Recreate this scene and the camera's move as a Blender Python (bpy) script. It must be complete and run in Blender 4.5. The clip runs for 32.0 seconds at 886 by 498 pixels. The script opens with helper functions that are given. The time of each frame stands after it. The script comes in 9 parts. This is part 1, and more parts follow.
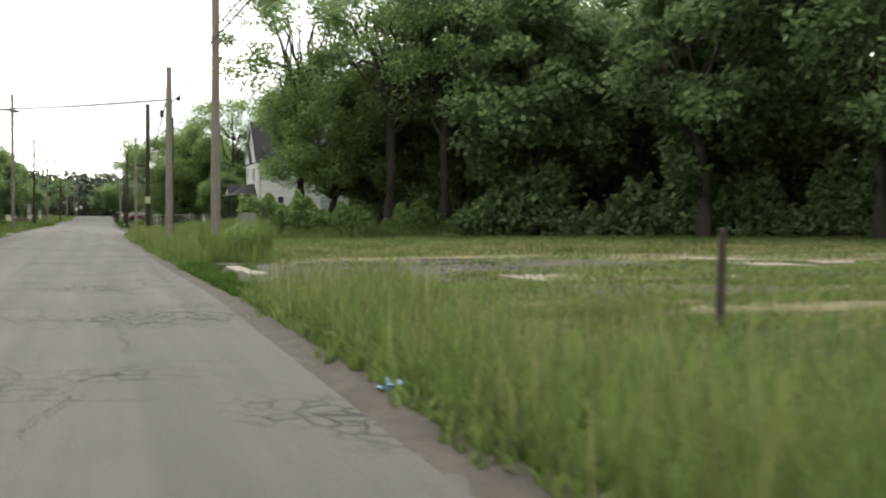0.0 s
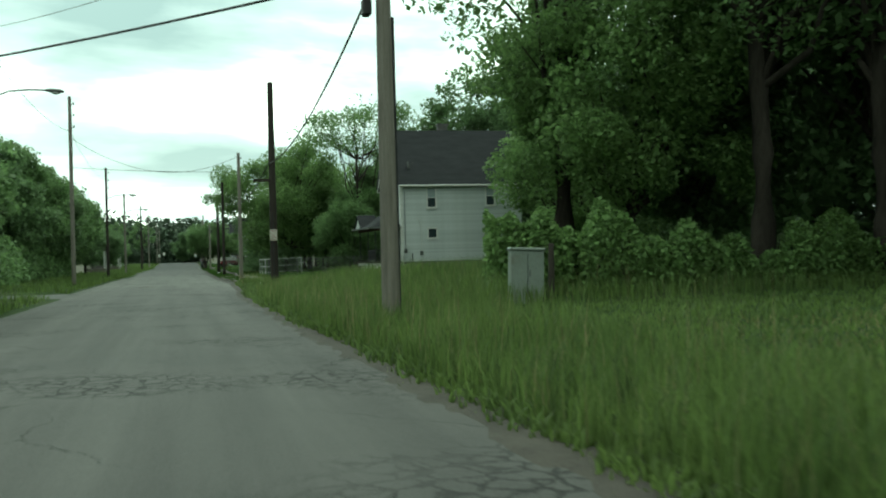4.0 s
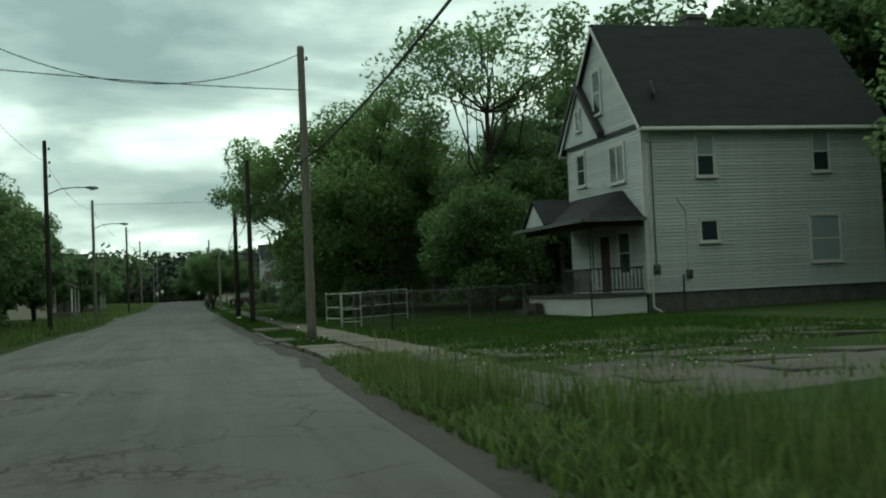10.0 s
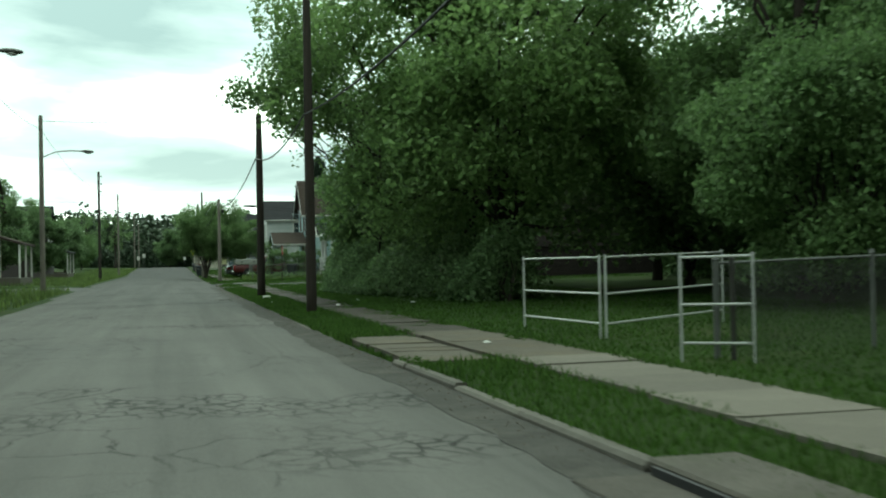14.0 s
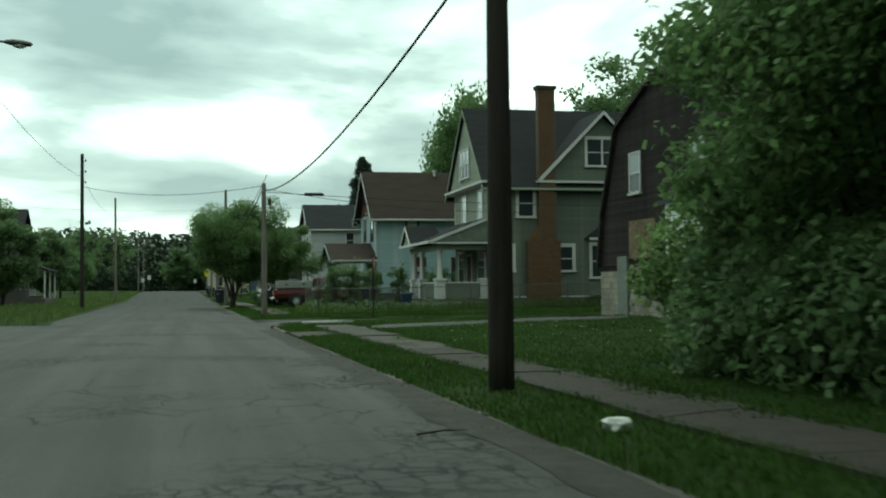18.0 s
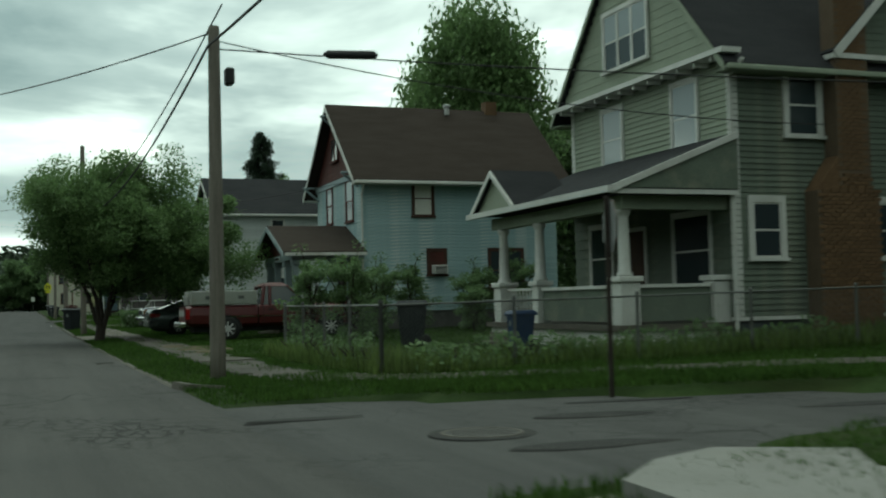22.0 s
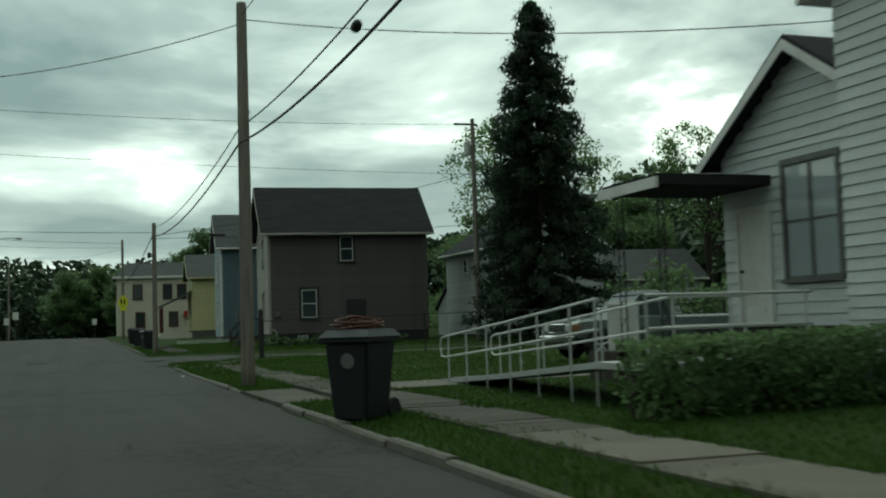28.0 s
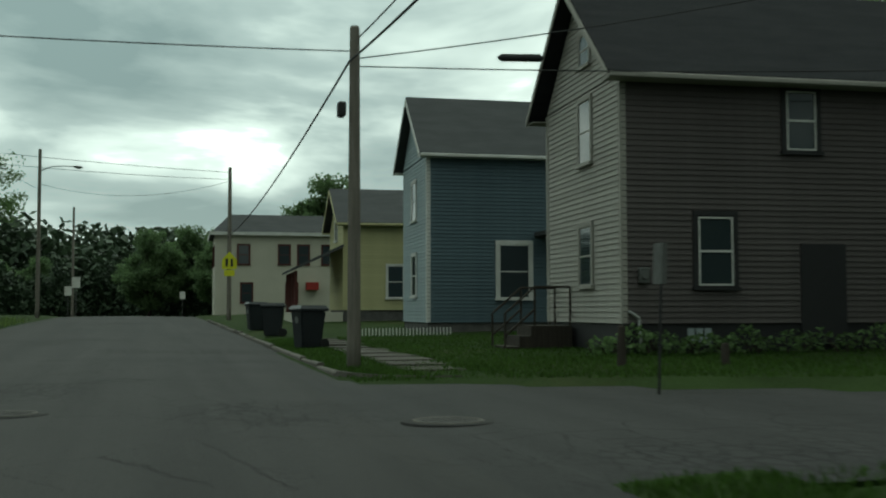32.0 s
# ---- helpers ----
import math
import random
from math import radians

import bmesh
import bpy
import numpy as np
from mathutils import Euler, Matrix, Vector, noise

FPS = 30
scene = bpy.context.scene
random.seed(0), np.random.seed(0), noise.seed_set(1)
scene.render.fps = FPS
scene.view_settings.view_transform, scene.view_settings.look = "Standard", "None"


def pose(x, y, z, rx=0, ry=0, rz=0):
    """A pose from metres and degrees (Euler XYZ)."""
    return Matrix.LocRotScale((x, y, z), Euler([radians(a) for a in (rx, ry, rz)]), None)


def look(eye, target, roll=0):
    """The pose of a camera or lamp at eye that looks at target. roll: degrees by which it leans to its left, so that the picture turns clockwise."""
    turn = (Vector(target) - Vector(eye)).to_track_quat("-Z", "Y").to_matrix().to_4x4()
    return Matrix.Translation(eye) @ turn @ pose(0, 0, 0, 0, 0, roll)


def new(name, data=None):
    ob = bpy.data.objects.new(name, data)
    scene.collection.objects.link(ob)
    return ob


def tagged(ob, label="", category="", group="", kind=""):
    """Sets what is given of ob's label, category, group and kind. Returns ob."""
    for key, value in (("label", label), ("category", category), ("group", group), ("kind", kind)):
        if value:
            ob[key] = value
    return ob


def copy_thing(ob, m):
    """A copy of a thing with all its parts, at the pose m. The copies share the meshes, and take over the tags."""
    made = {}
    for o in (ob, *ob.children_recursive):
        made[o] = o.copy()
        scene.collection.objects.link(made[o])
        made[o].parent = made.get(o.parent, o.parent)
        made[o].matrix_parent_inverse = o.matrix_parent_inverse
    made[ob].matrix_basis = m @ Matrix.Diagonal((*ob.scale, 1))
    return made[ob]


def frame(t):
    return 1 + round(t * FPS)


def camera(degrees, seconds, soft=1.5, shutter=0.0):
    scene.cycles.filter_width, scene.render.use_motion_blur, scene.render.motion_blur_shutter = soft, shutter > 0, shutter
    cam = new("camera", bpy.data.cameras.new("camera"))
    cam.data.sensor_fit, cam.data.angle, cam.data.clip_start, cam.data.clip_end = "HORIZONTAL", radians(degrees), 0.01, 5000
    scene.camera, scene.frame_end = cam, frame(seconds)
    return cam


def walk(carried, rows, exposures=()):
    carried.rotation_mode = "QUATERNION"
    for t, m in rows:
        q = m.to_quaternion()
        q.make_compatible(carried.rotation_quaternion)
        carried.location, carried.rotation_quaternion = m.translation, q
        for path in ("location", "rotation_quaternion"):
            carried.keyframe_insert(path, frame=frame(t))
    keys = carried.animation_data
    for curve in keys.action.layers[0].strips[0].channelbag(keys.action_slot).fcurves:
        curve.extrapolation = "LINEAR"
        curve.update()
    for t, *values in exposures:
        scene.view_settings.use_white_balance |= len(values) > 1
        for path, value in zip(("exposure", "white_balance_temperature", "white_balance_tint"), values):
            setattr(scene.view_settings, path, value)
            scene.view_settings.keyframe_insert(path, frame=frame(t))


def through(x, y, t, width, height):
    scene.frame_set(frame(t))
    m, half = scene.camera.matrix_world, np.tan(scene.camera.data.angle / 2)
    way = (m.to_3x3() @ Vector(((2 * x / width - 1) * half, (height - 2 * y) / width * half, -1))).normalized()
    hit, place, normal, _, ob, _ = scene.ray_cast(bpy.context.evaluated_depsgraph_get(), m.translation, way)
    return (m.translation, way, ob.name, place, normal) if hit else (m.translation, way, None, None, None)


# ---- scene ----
cam = camera(44.0, 32.0, soft=2.0, shutter=0.3)

PATH = [
    (0, (0.581, 13.473, 1.346), (1.177, 15.381, 1.287), 0.3),
    (0.5, (0.506, 17.589, 1.357), (1.004, 19.524, 1.281), -2.0),
    (1, (0.435, 21.618, 1.357), (0.871, 23.568, 1.28), -1.3),
    (1.5, (0.275, 25.341, 1.357), (0.697, 27.295, 1.291), -2.8),
    (2, (0.153, 28.957, 1.359), (0.593, 30.908, 1.342), -2.2),
    (2.5, (-0.014, 32.635, 1.355), (0.411, 34.589, 1.349), -1.7),
    (4.5, (-0.134, 46.967, 1.368), (0.351, 48.907, 1.387), -1.1),
    (5, (-0.144, 50.344, 1.369), (0.328, 52.287, 1.402), 0.2),
    (5.5, (-0.153, 53.788, 1.363), (0.297, 55.736, 1.41), 0.2),
    (6, (-0.172, 57.327, 1.357), (0.275, 59.275, 1.413), -0.2),
    (6.5, (-0.184, 60.95, 1.348), (0.263, 62.9, 1.387), -0.5),
    (7, (-0.181, 64.72, 1.349), (0.266, 66.67, 1.372), -0.7),
    (7.5, (-0.151, 68.715, 1.345), (0.296, 70.664, 1.373), -1.4),
    (8, (-0.072, 72.592, 1.345), (0.378, 74.54, 1.381), -1.4),
    (8.5, (0.016, 76.189, 1.373), (0.488, 78.132, 1.423), -2.0),
    (9, (0.109, 79.62, 1.389), (0.592, 81.56, 1.463), -1.9),
    (9.5, (0.204, 82.863, 1.384), (0.676, 84.804, 1.476), -1.8),
    (10, (0.208, 86.136, 1.395), (0.669, 88.081, 1.466), -2.6),
    (10.5, (0.171, 89.516, 1.396), (0.603, 91.468, 1.457), -1.6),
    (11, (0.132, 92.823, 1.373), (0.557, 94.776, 1.443), 0.1),
    (11.5, (0.138, 96.025, 1.34), (0.56, 97.978, 1.429), 1.1),
    (12, (0.055, 99.268, 1.346), (0.524, 101.21, 1.444), 0.5),
    (12.5, (-0.038, 102.598, 1.331), (0.468, 104.53, 1.437), 0.8),
    (13, (-0.091, 106.078, 1.333), (0.407, 108.013, 1.418), 0.9),
    (13.5, (-0.097, 109.521, 1.333), (0.397, 111.458, 1.379), -0.5),
    (14, (-0.15, 113.064, 1.354), (0.338, 115.004, 1.375), -1.1),
    (14.5, (-0.175, 116.789, 1.368), (0.309, 118.729, 1.373), -1.1),
    (15, (-0.261, 120.557, 1.343), (0.219, 122.498, 1.335), -1.2),
    (15.5, (-0.374, 124.377, 1.346), (0.11, 126.317, 1.345), -0.5),
    (17.5, (-0.352, 140.751, 1.356), (0.124, 142.693, 1.397), -0.8),
    (18, (-0.413, 144.598, 1.361), (0.063, 146.54, 1.429), -0.6),
    (18.5, (-0.249, 148.51, 1.37), (0.245, 150.447, 1.443), -1.3),
    (19, (-0.18, 152.467, 1.382), (0.492, 154.35, 1.447), -0.1),
    (19.5, (-0.066, 156.452, 1.372), (0.818, 158.244, 1.472), 0.4),
    (20, (0.071, 160.571, 1.348), (0.965, 162.356, 1.465), 0.4),
    (20.5, (0.226, 164.679, 1.341), (1.084, 166.482, 1.455), -0.7),
    (21, (0.287, 168.68, 1.347), (1.123, 170.493, 1.463), -1.9),
    (21.5, (0.326, 172.682, 1.346), (1.114, 174.517, 1.448), -2.1),
    (22, (0.298, 176.561, 1.35), (1.031, 178.42, 1.442), -1.3),
    (22.5, (0.199, 180.432, 1.354), (0.909, 182.301, 1.416), -0.9),
    (23, (0.079, 184.263, 1.366), (0.77, 186.139, 1.429), -1.0),
    (23.5, (0.001, 188.158, 1.376), (0.674, 190.04, 1.441), -1.2),
    (24, (-0.017, 192.08, 1.379), (0.642, 193.966, 1.475), -0.9),
    (24.5, (-0.13, 196.109, 1.379), (0.521, 197.997, 1.486), -0.9),
    (25, (-0.216, 200.324, 1.361), (0.419, 202.217, 1.468), -1.1),
    (25.5, (-0.29, 204.8, 1.347), (0.34, 206.695, 1.46), -1.1),
    (26, (-0.363, 209.329, 1.348), (0.268, 211.224, 1.464), -1.3),
    (26.5, (-0.455, 213.85, 1.353), (0.18, 215.743, 1.465), -1.1),
    (28.5, (-0.324, 233.524, 1.393), (0.34, 235.405, 1.532), -1.9),
    (29, (-0.161, 238.353, 1.347), (0.507, 240.234, 1.478), -1.5),
    (29.5, (0.084, 243.103, 1.347), (0.735, 244.99, 1.459), -1.5),
    (30, (0.204, 247.746, 1.35), (0.837, 249.64, 1.45), -1.7),
    (30.5, (0.255, 252.169, 1.34), (0.844, 254.078, 1.444), -1.2),
    (31, (0.293, 256.609, 1.349), (0.853, 258.525, 1.46), -1.0),
    (31.5, (0.278, 261.012, 1.366), (0.813, 262.936, 1.478), -0.4),
    (32, (0.245, 265.431, 1.375), (0.765, 267.359, 1.487), -0.1),
]
EXPOSURES = [
    (0, 0.8, 7100, 12), (1.0, 0.45, 6700, 2), (2.0, 0.15, 6400, -14), (4.5, -0.15, 6350, -22), (6.0, -0.65, 6350, -22), (9.0, -0.68, 6350, -20), (10.0, -0.82, 6350, -19), (13.0, -0.4, 6350, -19),
    (15.0, 0.2, 6350, -18), (17.5, -0.32, 6300, -19), (19.0, -0.75, 6300, -18), (21.0, -0.92, 6300, -15), (23.0, -0.65, 6300, -13), (24.0, -0.53, 6300, -15), (25.0, -0.7, 6300, -18), (26.0, 0.28, 6350, -15), (28.5, -1.2, 6350, -15), (30.0, -1.15, 6350, -14), (32.0, -1.05, 6350, -13),
]
walk(cam, [(t, look(eye, target, roll)) for t, eye, target, roll in PATH], EXPOSURES)

# ---- world and sun ----
world = bpy.data.worlds.new("overcast_sky")
scene.world = world
world.use_nodes = True
WN, WL = world.node_tree.nodes, world.node_tree.links
WN.clear()
SUN_UP, SUN_TURN = radians(40), radians(-12)
sky = WN.new("ShaderNodeTexSky")
sky.sky_type, sky.sun_disc, sky.sun_elevation, sky.sun_rotation = "NISHITA", False, SUN_UP, SUN_TURN
sky.air_density, sky.dust_density = 1.4, 2.5


def wmath(op, a, b=None, c=None):
    n = WN.new("ShaderNodeMath")
    n.operation = op
    for k, v in enumerate((a, b, c)):
        if v is None:
            continue
        if isinstance(v, (int, float)):
            n.inputs[k].default_value = v
        else:
            WL.new(v, n.inputs[k])
    return n.outputs[0]


# a layer of cloud at one height, seen in perspective
way = WN.new("ShaderNodeTexCoord").outputs["Generated"]
split = WN.new("ShaderNodeSeparateXYZ")
WL.new(way, split.inputs[0])
lift = wmath("ADD", wmath("MAXIMUM", split.outputs[2], 0.0), 0.16)
flat = WN.new("ShaderNodeCombineXYZ")
WL.new(wmath("DIVIDE", split.outputs[0], lift), flat.inputs[0])
WL.new(wmath("DIVIDE", split.outputs[1], lift), flat.inputs[1])
flat.inputs[2].default_value = 3.7
big = WN.new("ShaderNodeTexNoise")
big.inputs["Scale"].default_value, big.inputs["Detail"].default_value, big.inputs["Roughness"].default_value, big.inputs["Distortion"].default_value = 0.95, 8, 0.52, 0.35
WL.new(flat.outputs[0], big.inputs["Vector"])
ramp = WN.new("ShaderNodeValToRGB")
WL.new(big.outputs["Fac"], ramp.inputs["Fac"])
stops = ramp.color_ramp.elements
stops[0].position, stops[0].color = 0.34, (0.29, 0.36, 0.385, 1)
stops[1].position, stops[1].color = 0.61, (2.15, 2.17, 2.05, 1)
mid = stops.new(0.46)
mid.color = (0.53, 0.595, 0.615, 1)
mid = stops.new(0.56)
mid.color = (1.08, 1.13, 1.12, 1)
# paler towards the horizon
haze = WN.new("ShaderNodeMix")
haze.data_type = "RGBA"
low = WN.new("ShaderNodeMapRange")
low.inputs["From Min"].default_value, low.inputs["From Max"].default_value = 0.0, 0.16
low.inputs["To Min"].default_value, low.inputs["To Max"].default_value = 0.32, 0.0
WL.new(split.outputs[2], low.inputs["Value"])
WL.new(low.outputs[0], haze.inputs["Factor"])
WL.new(ramp.outputs[0], haze.inputs["A"])
haze.inputs["B"].default_value = (0.80, 0.86, 0.87, 1)
blue = WN.new("ShaderNodeBackground")
blue.inputs["Strength"].default_value = 0.05
WL.new(sky.outputs[0], blue.inputs["Color"])
# thinner, brighter cloud in front of the sun
toward = WN.new("ShaderNodeVectorMath")
toward.operation = "DOT_PRODUCT"
toward.inputs[1].default_value = (-math.sin(SUN_TURN) * -math.cos(SUN_UP), math.cos(SUN_TURN) * math.cos(SUN_UP), math.sin(SUN_UP))
WL.new(way, toward.inputs[0])
glow = wmath("ADD", wmath("MULTIPLY", wmath("POWER", wmath("MAXIMUM", toward.outputs["Value"], 0.0), 2.0), 1.6), 0.95)
cloud = WN.new("ShaderNodeBackground")
WL.new(glow, cloud.inputs["Strength"])
WL.new(haze.outputs["Result"], cloud.inputs["Color"])
both = WN.new("ShaderNodeMixShader")
both.inputs[0].default_value = 0.9
WL.new(blue.outputs[0], both.inputs[1])
WL.new(cloud.outputs[0], both.inputs[2])
out = WN.new("ShaderNodeOutputWorld")
WL.new(both.outputs[0], out.inputs["Surface"])

sun = new("sun", bpy.data.lights.new("sun", "SUN"))
sun.data.energy, sun.data.angle, sun.data.color = 0.7, radians(25), (1.0, 0.97, 0.92)
sun.matrix_world = look((-30 * math.sin(SUN_TURN), 30, 60), (0, 0, 0))


# ---- materials ----
def material(name, base, rough=0.8, dark=None, scale=3.0, fine=40.0, amount=0.5, bump=0.15, metal=0.0, island=0.0, grain=None, spec=0.3, stain=None, stain_scale=0.6, stain_amount=0.5, through_light=0.0):
    """A surface with variation at two scales, fine relief, and, where given, stains and a piece-by-piece difference."""
    m = bpy.data.materials.new(name)
    m.use_nodes = True
    N, L = m.node_tree.nodes, m.node_tree.links
    bsdf = N["Principled BSDF"]
    where = N.new("ShaderNodeTexCoord").outputs["Object"]
    if grain:
        mp = N.new("ShaderNodeMapping")
        mp.inputs["Scale"].default_value = grain
        L.new(where, mp.inputs["Vector"])
        where = mp.outputs[0]

    def noise_at(s, detail=4, rough_=0.6):
        n = N.new("ShaderNodeTexNoise")
        n.inputs["Scale"].default_value, n.inputs["Detail"].default_value, n.inputs["Roughness"].default_value = s, detail, rough_
        L.new(where, n.inputs["Vector"])
        return n.outputs["Fac"]

    def mixed(f, a, b):
        n = N.new("ShaderNodeMix")
        n.data_type = "RGBA"
        for key, v in (("Factor", f), ("A", a), ("B", b)):
            if isinstance(v, (int, float)):
                n.inputs[key].default_value = v
            elif isinstance(v, tuple):
                n.inputs[key].default_value = (*v[:3], 1)
            else:
                L.new(v, n.inputs[key])
        return n.outputs["Result"]

    def ranged(v, a, b, lo, hi):
        n = N.new("ShaderNodeMapRange")
        n.inputs[1].default_value, n.inputs[2].default_value, n.inputs[3].default_value, n.inputs[4].default_value = a, b, lo, hi
        L.new(v, n.inputs[0])
        return n.outputs[0]

    dark = dark or tuple(c * 0.62 for c in base)
    large, small = noise_at(scale), noise_at(fine, 3)
    col = mixed(ranged(large, 0.35, 0.68, 0.0, amount), base, dark)
    col = mixed(ranged(small, 0.4, 0.75, 0.0, amount * 0.6), col, tuple(c * 0.72 for c in dark))
    if stain:
        col = mixed(ranged(noise_at(stain_scale, 5, 0.65), 0.52, 0.66, 0.0, stain_amount), col, stain)
    if island:
        info = N.new("ShaderNodeObjectInfo").outputs["Random"]
        hue = N.new("ShaderNodeHueSaturation")
        L.new(ranged(info, 0, 1, 1 - island, 1 + island), hue.inputs["Value"])
        L.new(col, hue.inputs["Color"])
        col = hue.outputs[0]
    L.new(col, bsdf.inputs["Base Color"])
    bsdf.inputs["Metallic"].default_value = metal
    bsdf.inputs["Specular IOR Level"].default_value = spec
    L.new(ranged(small, 0.3, 0.7, max(0.02, rough - 0.08), min(1, rough + 0.08)), bsdf.inputs["Roughness"])
    if bump:
        b = N.new("ShaderNodeBump")
        b.inputs["Strength"].default_value, b.inputs["Distance"].default_value = bump, 0.02
        L.new(small, b.inputs["Height"])
        L.new(b.outputs[0], bsdf.inputs["Normal"])
    if through_light:
        t = N.new("ShaderNodeBsdfTranslucent")
        L.new(col, t.inputs["Color"])
        mx = N.new("ShaderNodeMixShader")
        mx.inputs[0].default_value = through_light
        L.new(bsdf.outputs[0], mx.inputs[1])
        L.new(t.outputs[0], mx.inputs[2])
        L.new(mx.outputs[0], N["Material Output"].inputs["Surface"])
    return m


def leaf_material(name, base, dark, spread=0.35, through=0.5, rough=0.55, spec=0.2):
    m = material(name, base, rough, dark, 0.35, 6.0, 0.8, 0.0, through_light=through, spec=spec)
    N, L = m.node_tree.nodes, m.node_tree.links
    bsdf = N["Principled BSDF"]
    col = bsdf.inputs["Base Color"].links[0].from_socket
    hue = N.new("ShaderNodeHueSaturation")
    rnd = N.new("ShaderNodeNewGeometry").outputs["Random Per Island"]
    rg = N.new("ShaderNodeMapRange")
    rg.inputs[3].default_value, rg.inputs[4].default_value = 1 - spread, 1 + spread
    L.new(rnd, rg.inputs[0])
    L.new(rg.outputs[0], hue.inputs["Value"])
    L.new(col, hue.inputs["Color"])
    for n in list(N):
        if n.type in ("BSDF_PRINCIPLED", "BSDF_TRANSLUCENT"):
            L.new(hue.outputs[0], n.inputs[0])
    return m


def glass_material(name, tint=(0.03, 0.04, 0.045)):
    m = bpy.data.materials.new(name)
    m.use_nodes = True
    b = m.node_tree.nodes["Principled BSDF"]
    b.inputs["Base Color"].default_value, b.inputs["Roughness"].default_value = (*tint, 1), 0.05
    b.inputs["Specular IOR Level"].default_value = 0.4
    return m


def road_material(name, tone, patch, crack_amount=1.0):
    """Worn asphalt: aggregate, patches, and branching cracks with relief."""
    m = material(name, tone, 0.82, tuple(c * 0.78 for c in tone), 0.35, 55.0, 0.6, 0.25, stain=patch, stain_scale=0.16, stain_amount=0.6, spec=0.22)
    N, L = m.node_tree.nodes, m.node_tree.links
    bsdf = N["Principled BSDF"]
    col = bsdf.inputs["Base Color"].links[0].from_socket
    where = N.new("ShaderNodeTexCoord").outputs["Object"]
    # streaks worn along wheel tracks; light level along the street put into the tone
    stretch = N.new("ShaderNodeMapping")
    stretch.inputs["Scale"].default_value = (1.5, 0.045, 1.0)
    L.new(where, stretch.inputs["Vector"])
    track = N.new("ShaderNodeTexNoise")
    track.inputs["Scale"].default_value, track.inputs["Detail"].default_value, track.inputs["Roughness"].default_value = 1.0, 5, 0.6
    L.new(stretch.outputs[0], track.inputs["Vector"])
    worn = N.new("ShaderNodeMapRange")
    worn.inputs[1].default_value, worn.inputs[2].default_value, worn.inputs[3].default_value, worn.inputs[4].default_value = 0.36, 0.66, 0.82, 1.24
    L.new(track.outputs["Fac"], worn.inputs[0])
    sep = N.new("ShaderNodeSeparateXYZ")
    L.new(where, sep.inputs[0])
    light_along = N.new("ShaderNodeValToRGB")
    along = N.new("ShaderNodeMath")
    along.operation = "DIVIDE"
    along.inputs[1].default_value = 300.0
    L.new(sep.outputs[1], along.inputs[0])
    L.new(along.outputs[0], light_along.inputs["Fac"])
    marks = light_along.color_ramp.elements
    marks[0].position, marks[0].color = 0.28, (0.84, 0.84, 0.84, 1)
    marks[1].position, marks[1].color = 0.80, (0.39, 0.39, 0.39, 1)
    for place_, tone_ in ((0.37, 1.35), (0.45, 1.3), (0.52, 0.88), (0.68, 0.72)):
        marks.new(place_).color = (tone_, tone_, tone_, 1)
    wear_light = N.new("ShaderNodeMath")
    wear_light.operation = "MULTIPLY"
    L.new(worn.outputs[0], wear_light.inputs[0])
    L.new(light_along.outputs[0], wear_light.inputs[1])
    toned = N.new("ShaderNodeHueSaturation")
    L.new(wear_light.outputs[0], toned.inputs["Value"])
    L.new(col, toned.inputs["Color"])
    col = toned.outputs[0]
    bend = N.new("ShaderNodeTexNoise")
    bend.inputs["Scale"].default_value, bend.inputs["Detail"].default_value, bend.inputs["Roughness"].default_value = 1.7, 8, 0.68
    L.new(where, bend.inputs["Vector"])
    add = N.new("ShaderNodeVectorMath")
    add.operation = "MULTIPLY_ADD"
    add.inputs[1].default_value = (0.42, 0.42, 0.0)
    L.new(bend.outputs["Color"], add.inputs[0])
    L.new(where, add.inputs[2])
    jag = N.new("ShaderNodeTexNoise")
    jag.inputs["Scale"].default_value, jag.inputs["Detail"].default_value, jag.inputs["Roughness"].default_value = 11.0, 4, 0.7
    L.new(where, jag.inputs["Vector"])
    add2 = N.new("ShaderNodeVectorMath")
    add2.operation = "MULTIPLY_ADD"
    add2.inputs[1].default_value = (0.11, 0.11, 0.0)
    L.new(jag.outputs["Color"], add2.inputs[0])
    L.new(add.outputs[0], add2.inputs[2])
    total = None
    for scale, width, mask_scale, cut in ((0.36, 0.0055, 0.3, 0.50), (1.15, 0.0115, 0.22, 0.515), (4.2, 0.027, 0.28, 0.54)):
        mp = N.new("ShaderNodeMapping")
        mp.inputs["Scale"].default_value = (1.0, 0.8, 1.0)
        L.new(add2.outputs[0], mp.inputs["Vector"])
        v = N.new("ShaderNodeTexVoronoi")
        v.feature = "DISTANCE_TO_EDGE"
        v.inputs["Scale"].default_value = scale
        L.new(mp.outputs[0], v.inputs["Vector"])
        line = N.new("ShaderNodeMapRange")
        line.inputs[1].default_value, line.inputs[2].default_value, line.inputs[3].default_value, line.inputs[4].default_value = width * (scale ** 0.8) * 0.35, width * (scale ** 0.8), 1.0, 0.0
        L.new(v.outputs["Distance"], line.inputs[0])
        msk = N.new("ShaderNodeTexNoise")
        msk.inputs["Scale"].default_value, msk.inputs["Detail"].default_value = mask_scale, 5
        L.new(where, msk.inputs["Vector"])
        on = N.new("ShaderNodeMapRange")
        on.inputs[1].default_value, on.inputs[2].default_value = cut, cut + 0.1
        L.new(msk.outputs["Fac"], on.inputs[0])
        mul = N.new("ShaderNodeMath")
        mul.operation = "MULTIPLY"
        L.new(line.outputs[0], mul.inputs[0])
        L.new(on.outputs[0], mul.inputs[1])
